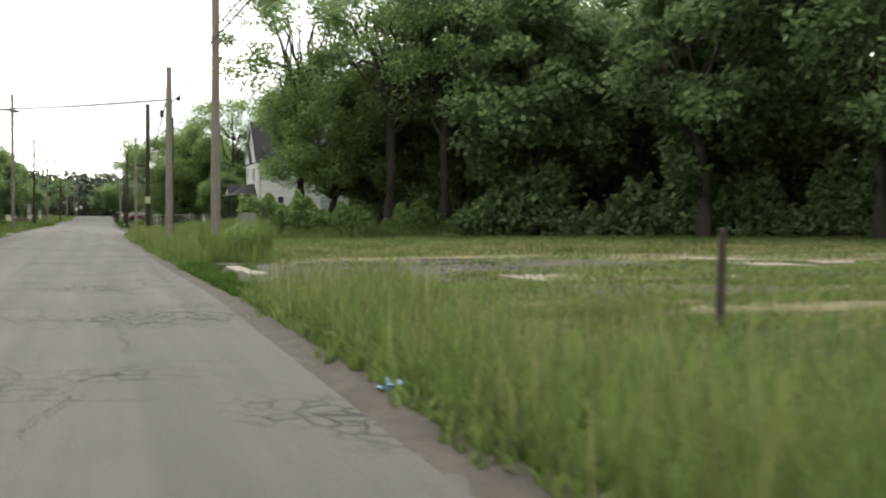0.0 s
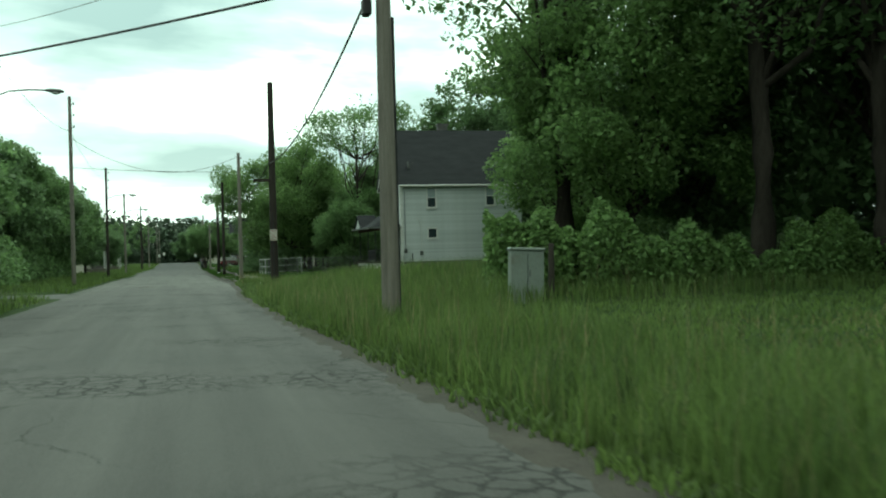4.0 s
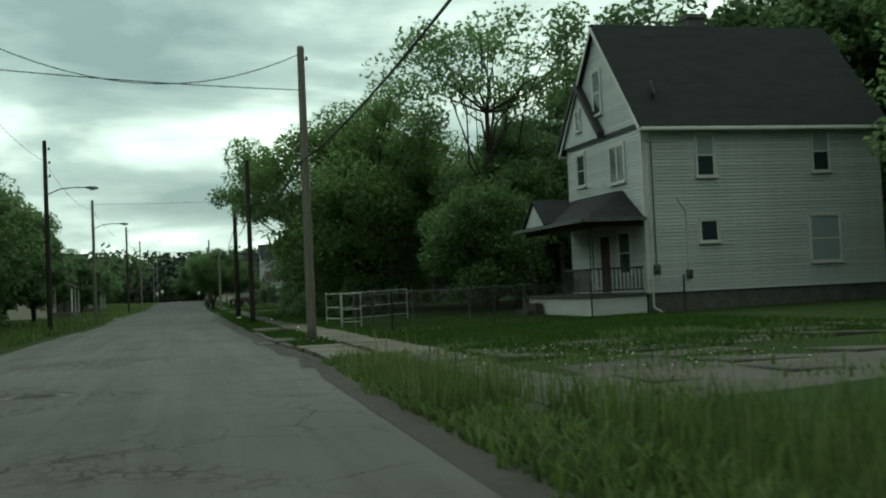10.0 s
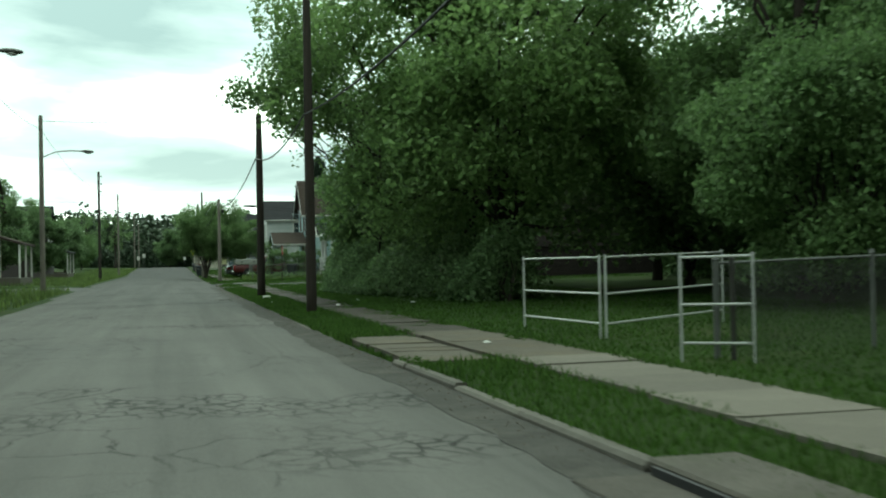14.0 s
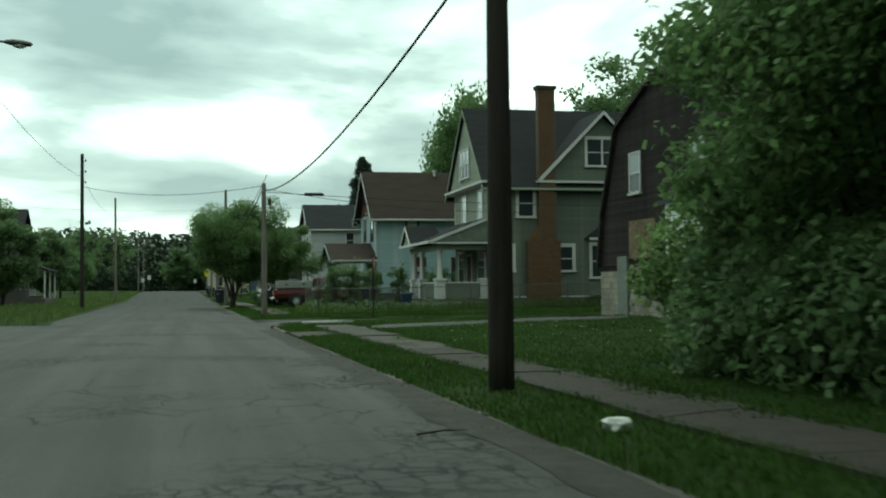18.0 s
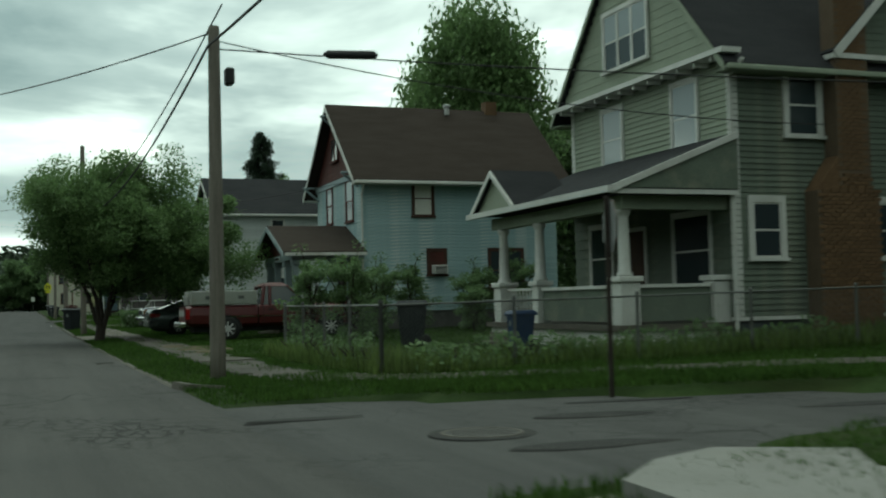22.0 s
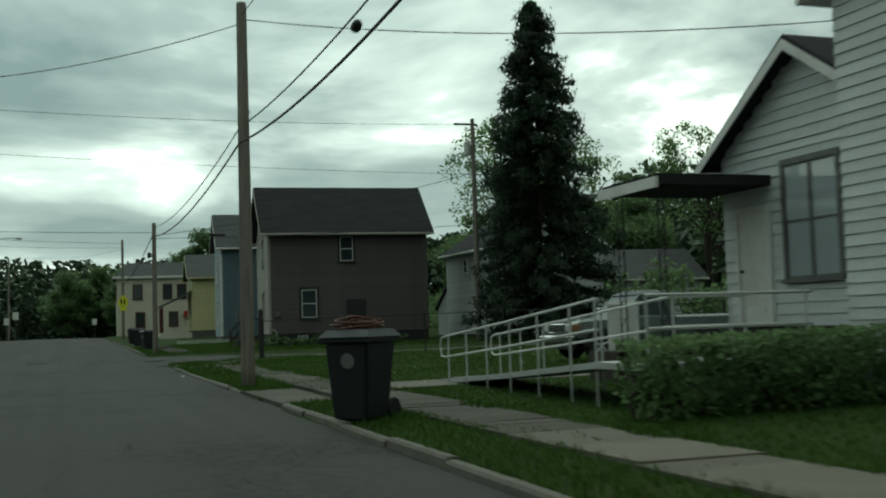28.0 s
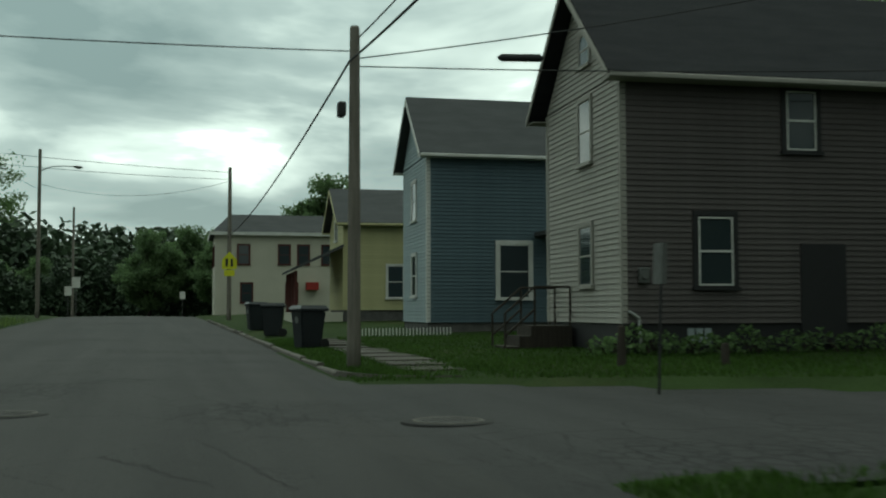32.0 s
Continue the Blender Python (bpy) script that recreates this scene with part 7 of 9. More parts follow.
    for y in (y0 + 0.3, y0 + 1.65, y1 - 1.65, y1 - 0.3):
        bm = bmesh.new()
        box(bm, px + 0.22, px + 0.46, y - 0.12, y + 0.12, 0.7, 2.92, 0.015)
        box(bm, px + 0.17, px + 0.51, y - 0.17, y + 0.17, 2.72, 2.92, 0.01)
        part("porch_post", bm, "blue_pale", h)
    part("porch_parapet", boxes((px + 0.28, px + 0.4, y0 + 0.45, y0 + 1.5, 0.7, 1.5), (px + 0.5, -0.05, y0 + 0.2, y0 + 0.34, 0.7, 1.5)), "red_trim", h)
    part("beam", boxes((px + 0.16, px + 0.52, y0 + 0.05, y1 - 0.05, 2.92, 3.14), (px + 0.52, -0.02, y0 + 0.1, y0 + 0.4, 2.92, 3.14)), "blue_pale", h)
    bm = bmesh.new()
    prism(bm, [(y0, 3.14), (y1, 3.14), (ym, 4.12)], "x", px + 0.2, px + 0.4)
    part("porch_gable", bm, "red_trim", h)
    for a in (y0 - 0.3, y1 + 0.3):
        bm = bmesh.new()
        prism(bm, [(a, 3.08), (ym, 4.2), (ym, 4.32), (a, 3.2)], "x", px - 0.25, -0.03)
        part("porch_roof", bm, "roof_brown", h)
        bm = bmesh.new()
        prism(bm, [(a, 2.99), (ym, 4.1), (ym, 4.28), (a, 3.17)], "x", px - 0.29, px - 0.252)
        part("bargeboard", bm, "blue_pale", h)
    part("gutter", boxes((px - 0.2, -0.05, y0 - 0.40, y0 - 0.31, 3.04, 3.15)), "white_paint", h)
    # plate with digits over the steps, as plain bars
    pl = part("number_plate", boxes((px + 0.14, px + 0.158, ym - 0.35, ym + 0.35, 2.97, 3.1)), "white_paint", h)
    part("bar", boxes(*[(px + 0.13, px + 0.139, ym - 0.27 + 0.16 * k, ym - 0.17 + 0.16 * k, 2.99, 3.08) for k in range(4)]), "black_metal", pl)
    door(h, "f", 2.4, 3.3, 0.72, 2.85, "brown_trim", "red_trim", at=0.02)
    window(h, "f", 0.7, 1.8, 1.3, 2.85, frame="red_trim", at=0.02)
    for k in range(3):
        part("step", boxes((px - 0.28 * (k + 1) + 0.05, px - 0.28 * k + 0.05, 1.6, 3.0, -0.1, 0.48 - 0.2 * k)), "concrete", h)
    return h


blue_house()


def plain_house(name, label, m, W, D, zb, ze, za, board, front, roof, trim, side_windows, front_windows, step=0.15, over=0.35, foundation="stone", frame="white_paint"):
    h = thing(name, m, label, "house")
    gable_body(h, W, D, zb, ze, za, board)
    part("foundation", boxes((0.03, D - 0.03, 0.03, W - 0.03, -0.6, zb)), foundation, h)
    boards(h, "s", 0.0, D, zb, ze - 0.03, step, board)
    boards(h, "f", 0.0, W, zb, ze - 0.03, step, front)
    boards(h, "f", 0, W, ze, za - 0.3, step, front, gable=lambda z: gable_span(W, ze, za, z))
    corner_post(h, 0, 0, zb, ze, trim)
    gable_roof(h, W, -over, D + 0.3, ze, za, roof, over, trim, kick=0.26)
    for w in side_windows:
        window(h, "s", *w[:4], frame=w[4] if len(w) > 4 else frame, panes=w[5] if len(w) > 5 else ("glass", "glass"), at=0.02, fw=0.09)
    for w in front_windows:
        window(h, "f", *w[:4], frame=w[4] if len(w) > 4 else frame, panes=("glass", "glass"), at=0.02, fw=0.09)
    return h


plain_house("white_side_house", "plain white two-storey house behind the blue one", pose(10.6, 235.6, 0), 6.3, 7.5, 0.7, 6.1, 8.35, "white_vinyl", "white_vinyl", "roof_black", "white_paint",
            [(2.95, 3.6, 4.65, 5.9), (3.2, 4.1, 2.1, 2.75)], [(1.5, 2.3, 4.4, 5.8), (4.0, 4.8, 4.4, 5.8), (1.5, 2.4, 1.6, 3.0)], 0.18)

# street front and trim in a paler tone than the side boards
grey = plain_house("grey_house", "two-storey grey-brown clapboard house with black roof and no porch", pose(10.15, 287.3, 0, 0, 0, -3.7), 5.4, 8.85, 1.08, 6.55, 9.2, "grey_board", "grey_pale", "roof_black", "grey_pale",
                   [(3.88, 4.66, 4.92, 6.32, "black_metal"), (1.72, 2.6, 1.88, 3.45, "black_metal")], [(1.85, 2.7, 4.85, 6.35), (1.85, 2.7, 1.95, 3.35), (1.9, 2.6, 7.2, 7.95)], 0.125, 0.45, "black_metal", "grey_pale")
part("corner_board", boxes((-0.05, -0.02, 5.28, 5.43, 1.08, 6.5)), "grey_pale", grey)
for w, r in (((3.91, 4.63, 4.95, 6.29), 0.06), ((1.75, 2.57, 1.91, 3.42), 0.06)):
    for m_ in ((w[0], w[0] + 0.04, w[2], w[3]), (w[1] - 0.04, w[1], w[2], w[3]), (w[0], w[1], w[3] - 0.04, w[3]), (w[0], w[1], w[2], w[2] + 0.04), (w[0], w[1], (w[2] + w[3]) / 2 - 0.025, (w[2] + w[3]) / 2 + 0.025)):
        part("storm_sash", boxes((m_[0], m_[1], -0.078, -0.062, m_[2], m_[3])), "white_paint", grey)
part("side_door", boxes((4.2, 5.3, -0.07, -0.02, 0.6, 2.85)), "black_metal", grey, "dark boarded side door")
part("basement_window", boxes(*[(1.5 + 0.2 * k, 1.66 + 0.2 * k, 0.005, 0.02, 0.6, 0.98) for k in range(3)]), "glass_sky_pale", grey)
downpipe(grey, [(0.12, -0.07, 1.35), (0.35, -0.07, 1.2), (0.4, -0.07, 0.5)], "zinc", 0.035)
bm = box(bmesh.new(), 0.35, 0.58, -0.16, -0.03, 1.95, 2.3, 0.02)
lathe(bm, [(0.09, -0.22), (0.09, -0.16)], 14, (0.465, 0, 2.13), "y")
part("meter_box", bm, "zinc_dull", grey)
# steps and rail at the front door
st = part("front_steps", boxes((-1.1, -0.05, 3.3, 4.6, -0.2, 1.0), (-1.4, -1.1, 3.3, 4.6, -0.2, 0.75), (-1.7, -1.4, 3.3, 4.6, -0.2, 0.5)), "weather_wood", grey, "dark wooden front steps")
for y in (3.32, 4.58):
    for p, q in (((-1.75, y, 0.2), (-1.75, y, 1.3)), ((-1.0, y, 0.9), (-1.0, y, 1.95)), ((-0.1, y, 0.9), (-0.1, y, 1.95)), ((-1.75, y, 1.3), (-1.0, y, 1.95)), ((-1.0, y, 1.95), (-0.1, y, 1.95)), ((-1.75, y, 0.75), (-1.0, y, 1.4))):
        bm = bmesh.new()
        tube(bm, p, q, 0.03, n=6)
        part("rail_post" if p[0] == q[0] else "rail", bm, "weather_wood", st)

# boards facing the street are paler than those on the side
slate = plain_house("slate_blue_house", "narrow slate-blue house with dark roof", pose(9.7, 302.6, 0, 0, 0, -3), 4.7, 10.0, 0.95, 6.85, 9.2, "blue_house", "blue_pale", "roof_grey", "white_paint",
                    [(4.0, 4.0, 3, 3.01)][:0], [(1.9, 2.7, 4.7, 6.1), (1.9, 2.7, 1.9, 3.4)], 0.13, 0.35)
window(slate, "s", 2.6, 3.7, 1.8, 3.7, at=0.02, fw=0.14, panes=("glass", "glass"))
part("side_porch_roof", boxes((3.9, 6.0, -1.3, -0.03, 4.0, 4.15)), "roof_grey", slate)
bm = bmesh.new()
for x in (4.1, 5.8):
    tube(bm, (x, -1.2, 0.2), (x, -1.2, 4.0), 0.06, n=8)
part("porch_post", bm, "weather_wood", slate)

yellow = plain_house("yellow_house", "small pale yellow house with a front porch", pose(9.6, 319.0, 0, 0, 0, -3), 6.0, 8.0, 1.4, 5.6, 7.6, "yellow_house", "yellow_house", "roof_grey", "yellow_house",
                     [(2.2, 3.0, 2.0, 3.6)], [(2.4, 3.4, 5.0, 6.0)], 0.15, 0.4)
bm = bmesh.new()
prism(bm, [(-2.6, 3.3), (-0.02, 4.5), (-0.02, 4.65), (-2.6, 3.42)], "y", -0.2, 6.2)
part("porch_roof", bm, "roof_grey", yellow)
for y in (0.1, 2.0, 4.0, 5.9):
    part("porch_post", boxes((-2.4, -2.26, y - 0.07, y + 0.07, 0.6, 3.34)), "red_trim", yellow)
part("porch_floor", boxes((-2.5, -0.02, 0, 6.0, 0.4, 1.3)), "cream_wall", yellow)

cream = thing("cream_building", pose(5.3, 352.0, 0, 0, 0, -2), "square two-storey cream building with low hipped roof", "house")
part("wall", boxes((0, 9.8, 0, 8.5, 0.4, 7.4)), "cream_wall", cream)
bm = bmesh.new()
v = [bm.verts.new(p) for p in ((-0.4, -0.4, 7.35), (10.2, -0.4, 7.35), (10.2, 8.9, 7.35), (-0.4, 8.9, 7.35), (1.2, 2.6, 9.1), (8.6, 2.6, 9.1), (8.6, 6.0, 9.1), (1.2, 6.0, 9.1))]
for f in ((0, 1, 5, 4), (1, 2, 6, 5), (2, 3, 7, 6), (3, 0, 4, 7), (4, 5, 6, 7), (3, 2, 1, 0)):
    bm.faces.new([v[i] for i in f])
part("roof", bm, "roof_grey", cream)
part("fascia", boxes((-0.44, 10.24, -0.44, -0.40, 7.25, 7.5), (-0.44, -0.40, -0.4, 8.9, 7.25, 7.5)), "white_paint", cream)
for u in (1.75, 4.9, 6.4, 8.3):
    window(cream, "s", u, u + 0.85, 5.0, 6.5, frame="red_trim", at=0.0)
for u in (2.0, 5.5):
    window(cream, "s", u, u + 0.85, 2.0, 3.5, frame="red_trim", at=0.0)
for y in (1.5, 4.0, 6.5):
    window(cream, "f", y, y + 0.85, 5.0, 6.5, frame="red_trim", at=0.0)
part("awning", boxes((7.0, 7.95, -0.8, -0.02, 3.0, 3.6)), "sign_red", cream)


# white single-storey house with the ramp
rampers = thing("white_bungalow", pose(11.4, 241.3, 0), "white single-storey house with a covered porch and a wheelchair ramp", "house")
gable_body(rampers, 4.9, 10.0, 1.15, 4.3, 5.9, "white_vinyl")
part("foundation", boxes((0.03, 9.97, 0.03, 4.87, -0.2, 1.15)), "concrete_dark", rampers)
boards(rampers, "s", 0, 10, 1.15, 4.28, 0.2, "white_vinyl")
boards(rampers, "f", 0, 4.9, 1.15, 4.28, 0.2, "white_vinyl")
boards(rampers, "f", 0, 4.9, 4.3, 5.6, 0.2, "white_vinyl", gable=lambda z: gable_span(4.9, 4.3, 5.9, z))
corner_post(rampers, 0, 0, 1.15, 4.28, "white_paint")
gable_roof(rampers, 4.9, -0.35, 10.3, 4.3, 5.9, "roof_black", 0.35)
window(rampers, "s", 1.65, 2.4, 2.05, 3.95, at=0.02, frame="zinc_dull")
window(rampers, "s", 6.0, 6.9, 2.05, 3.95, at=0.02)
window(rampers, "f", 1.65, 3.0, 1.95, 3.9, at=0.02, frame="zinc_dull", panes=("glass_sky_pale", "glass_sky_pale"), mullions=1)
door(rampers, "f", 3.55, 4.4, 1.15, 3.2, "white_paint", "white_paint", at=0.02)
part("porch_roof", boxes((-2.3, -0.03, 3.4, 5.4, 3.62, 3.80)), "roof_black", rampers)
part("porch_fascia", boxes((-2.36, -2.305, 3.35, 5.45, 3.56, 3.74)), "white_paint", rampers)
for x, y in ((-2.05, 3.75), (-2.05, 5.2)):
    bm = bmesh.new()
    for dx in (-0.06, 0.06):
        tube(bm, (x + dx, y, 0.95), (x + dx, y, 3.62), 0.015, n=6)
    for k in range(6):
        tube(bm, (x - 0.06, y, 1.2 + 0.4 * k), (x + 0.06, y, 1.4 + 0.4 * k), 0.01, n=5)
    part("porch_post", bm, "black_metal", rampers, "slim wrought-iron porch post")
part("porch_deck", boxes((-2.2, -0.03, 0.3, 5.3, 0.78, 0.96)), "weather_wood", rampers)
part("deck_skirt", boxes((-2.1, -0.1, 0.4, 5.2, -0.1, 0.775)), "weather_wood", rampers)


# ---- poles, lamps and wires ----
def pole(x, y, top, label, mat="pole_wood", r=0.135, lean=(0.0, 0.0), fittings=()):
    g = gh(x, y)
    t = thing("utility_pole", pose(x, y, g, lean[0], lean[1], 0), label, "utility pole", group="poles along the street")
    h = top - g
    bm = bmesh.new()
    lathe(bm, [(r * 1.12, -0.3), (r * 1.08, 0.5), (r, h * 0.4), (r * 0.8, h - 0.06), (r * 0.72, h)], 14)
    part("shaft", bm, mat, t, smooth=True)
    return t, h


def insulator(t, z, side, reach=0.2):
    bm = bmesh.new()
    tube(bm, (0, 0, z), (reach * side, 0, z + 0.02), 0.018, n=6)
    lathe(bm, [(0.03, 0), (0.045, 0.03), (0.03, 0.06), (0.045, 0.09), (0.02, 0.12)], 10, (reach * side, 0, z))
    part("insulator", bm, "zinc_dull", t)


def street_arm(t, z, length, up=0.35):
    bm = bmesh.new()
    pts = [(0.08, 0, z), (length * 0.35, 0.05, z + up * 0.8), (length * 0.7, 0.1, z + up), (length, 0.1, z + up * 0.95)]
    for p, q in zip(pts, pts[1:]):
        tube(bm, p, q, 0.03, n=8)
    arm = part("lamp_arm", bm, "zinc_dull", t)
    bm = bmesh.new()
    lathe(bm, [(0.03, -0.08), (0.09, 0.0), (0.13, 0.15), (0.135, 0.38), (0.09, 0.55), (0.02, 0.6)], 12, (0, 0, 0), "x")
    bmesh.ops.scale(bm, vec=(1, 1, 0.6), verts=bm.verts)
    head = part("lamp_head", bm, "zinc_dull", t, smooth=True)
    head.matrix_basis = pose(length, 0.1, z + up * 0.95, 0, 4, 0)
    bm = bmesh.new()
    bmesh.ops.create_uvsphere(bm, u_segments=12, v_segments=6, radius=0.11)
    bmesh.ops.scale(bm, vec=(1.5, 1, 0.7), verts=bm.verts)
    lens = part("lamp_glass", bm, "lamp_clear", head, smooth=True)
    lens.matrix_basis = pose(0.3, 0, -0.055)


def can(t, z, off, r=0.16, h=0.55, mat="zinc"):
    bm = bmesh.new()
    lathe(bm, [(r * 0.9, z), (r, z + 0.04), (r, z + h - 0.05), (r * 0.85, z + h), (r * 0.4, z + h + 0.05)], 14, (off, 0, 0))
    box(bm, min(0, off), max(0, off), -0.03, 0.03, z + h * 0.4, z + h * 0.5)
    tube(bm, (off, 0.05, z + h), (off, 0.05, z + h + 0.22), 0.025, n=6)
    part("transformer", bm, mat, t, smooth=False)


def cable_box(t, z, off=-0.22):
    bm = bmesh.new()
    box(bm, off - 0.08, off + 0.08, -0.12, 0.12, z, z + 0.3, 0.03)
    part("cable_box", bm, "black_metal", t)


right = {}
for key, x, y, top, mat, label in (
    ("p0", 3.72, 45.3, 9.3, "pole_wood", "grey wooden utility pole rising from a bush of weeds"),
    ("pA", 3.43, 62.5, 7.75, "pole_wood", "thick grey wooden utility pole in long grass"),
    ("pB", 3.62, 89.7, 8.75, "pole_dark", "tar-dark wooden utility pole with a parking sign"),
    ("pC", 3.66, 117.2, 8.45, "pole_wood", "slender grey wooden utility pole by the storm drain"),
    ("pK", 3.45, 141.4, 8.2, "pole_dark", "tar-dark wooden utility pole under overhanging leaves"),
    ("pD", 3.5, 157.6, 7.4, "pole_dark", "dark brown wooden utility pole on the verge"),
    ("pE", 3.6, 195.6, 6.2, "pole_wood", "short wooden utility pole at the street corner"),
    ("pM", 3.45, 230.8, 9.0, "pole_wood", "grey wooden utility pole beside a concrete apron"),
    ("pF", 3.68, 254.15, 9.1, "pole_wood", "tall weathered wooden utility pole on the verge"),
    ("pG", 4.15, 286.6, 7.0, "pole_wood", "wooden utility pole at the far corner"),
    ("pH", 4.75, 329.0, 9.6, "pole_wood", "wooden utility pole with a yellow crossing sign"),
):
    t, h = pole(x, y, top, label, mat, 0.15 if key in ("pA", "pB", "pD", "pF") else 0.125)
    right[key] = (t, h, x, y)
insulator(right["pC"][0], right["pC"][1] - 3.4, -1, 0.16)
insulator(right["pC"][0], right["pC"][1] - 0.4, 1, 0.16)
cable_box(right["pA"][0], 5.5, -0.3)
cable_box(right["pE"][0], 5.1, 0.26)
cable_box(right["pG"][0], 4.9, -0.26)
bm = bmesh.new()
tube(bm, (0.16, 0.05, 0.2), (0.16, 0.05, 5.5), 0.035, n=8)
part("conduit", bm, "black_metal", right["pA"][0])
bm = bmesh.new()
tube(bm, (-0.02, -0.15, 0.1), (-0.02, -0.14, 3.2), 0.025, n=6)
part("conduit", bm, "black_metal", right["pB"][0])
part("crossarm", boxes((-0.78, -0.12, -0.06, 0.06, 4.5, 4.62)), "weather_wood", right["pB"][0])
lefts = {}
for key, x, y, top, label in (
    ("l1", -6.7, 85.0, 11.1, "tall utility pole with a transformer and a street lamp"),
    ("l2", -6.5, 113.0, 11.5, "tall slim wooden utility pole on the far verge"),
    ("l3", -6.55, 145.5, 9.9, "wooden utility pole carrying a street lamp"),
    ("l4", -6.35, 172.6, 9.2, "wooden utility pole with a curved lamp arm"),
    ("l5", -6.15, 218.2, 10.1, "dark wooden utility pole on the far verge"),
    ("l6", -6.3, 262.0, 10.8, "slim utility pole down the street"),
    ("l7", -6.4, 338.5, 11.6, "utility pole with a lamp near the crest"),
    ("l8", -6.4, 372.0, 11.0, "utility pole past the crest"),
):
    t, h = pole(x, y, top, label, "pole_dark" if key in ("l3", "l5") else "pole_wood", 0.125)
    lefts[key] = (t, h, x, y)
for key, z in (("l1", 7.2), ("l3", 7.0), ("l4", 6.95), ("l7", 9.3)):
    street_arm(lefts[key][0], z, 2.0)
for key in ("l1",):
    can(lefts[key][0], lefts[key][1] - 2.7, 0.3)
for key in ("l3", "l5", "l2"):
    for k in range(3):
        bm = bmesh.new()
        tube(bm, (0, 0, lefts[key][1] - 0.5 - 0.7 * k), (0.22, 0, lefts[key][1] - 0.45 - 0.7 * k), 0.02, n=5)
        lathe(bm, [(0.04, -0.05), (0.05, 0.0), (0.04, 0.1)], 8, (0.22, 0, lefts[key][1] - 0.45 - 0.7 * k))
        part("insulator", bm, "zinc_dull", lefts[key][0])
# pole with a transformer behind the lawn
t, h = pole(19.6, 280.6, 11.8, "slim utility pole with a grey transformer behind the fence", "pole_wood", 0.13)
can(t, h - 1.9, -0.32, 0.18, 0.7)
part("crossarm", boxes((-1.0, 0.25, -0.05, 0.05, h - 0.35, h - 0.25)), "weather_wood", t)


def wire(a, b, sag, r, label, name="overhead_wire", n=18):
    """A hanging wire between two points."""
    a, b = Vector(a), Vector(b)
    pts = [a.lerp(b, k / n) - Vector((0, 0, 4 * sag * (k / n) * (1 - k / n))) for k in range(n + 1)]
    bm = bmesh.new()
    along = (b - a).normalized()
    side = along.cross(Vector((0, 0, 1))).normalized()
    rings = [[bm.verts.new(p + side * (r * math.cos(k * 1.2566)) + side.cross(along) * (r * math.sin(k * 1.2566))) for k in range(5)] for p in pts]
    for u, v in zip(rings, rings[1:]):
        for k in range(5):
            bm.faces.new((u[k], u[(k + 1) % 5], v[(k + 1) % 5], v[k]))
    return tagged(part(name, bm, "cable", None), label, "wire", group="overhead wires")


def tip(d, key, z, dx=0.0):
    _, h, x, y = d[key]
    return (x + dx, y, z)


line = [(3.9, 8.0, 6.3), tip(right, "p0", 6.3, -0.1), tip(right, "pA", 6.2, -0.15), tip(right, "pB", 5.35, -0.15), tip(right, "pC", 5.15, -0.12), tip(right, "pK", 5.2, -0.12), tip(right, "pD", 5.6, -0.14), tip(right, "pE", 5.85, -0.1), tip(right, "pM", 5.9, -0.1), tip(right, "pF", 5.75, -0.1), tip(right, "pG", 6.3, -0.1), tip(right, "pH", 5.6, -0.1)]
for k, (a, b) in enumerate(zip(line, line[1:])):
    wire(a, b, {2: 0.65, 3: 0.42, 6: 0.8, 7: 0.95, 8: 0.6, 9: 0.55}.get(k, 0.45), 0.024, "thick black telephone cable slung between poles")
for k in (0, 1, 7, 8, 9):
    a, b = line[k], line[k + 1]
    wire((a[0] + 0.25, a[1], a[2] + 0.75), (b[0] + 0.2, b[1], b[2] + 0.5), 0.8 if k == 7 else 0.5, 0.016, "black wire running beside the telephone cable")
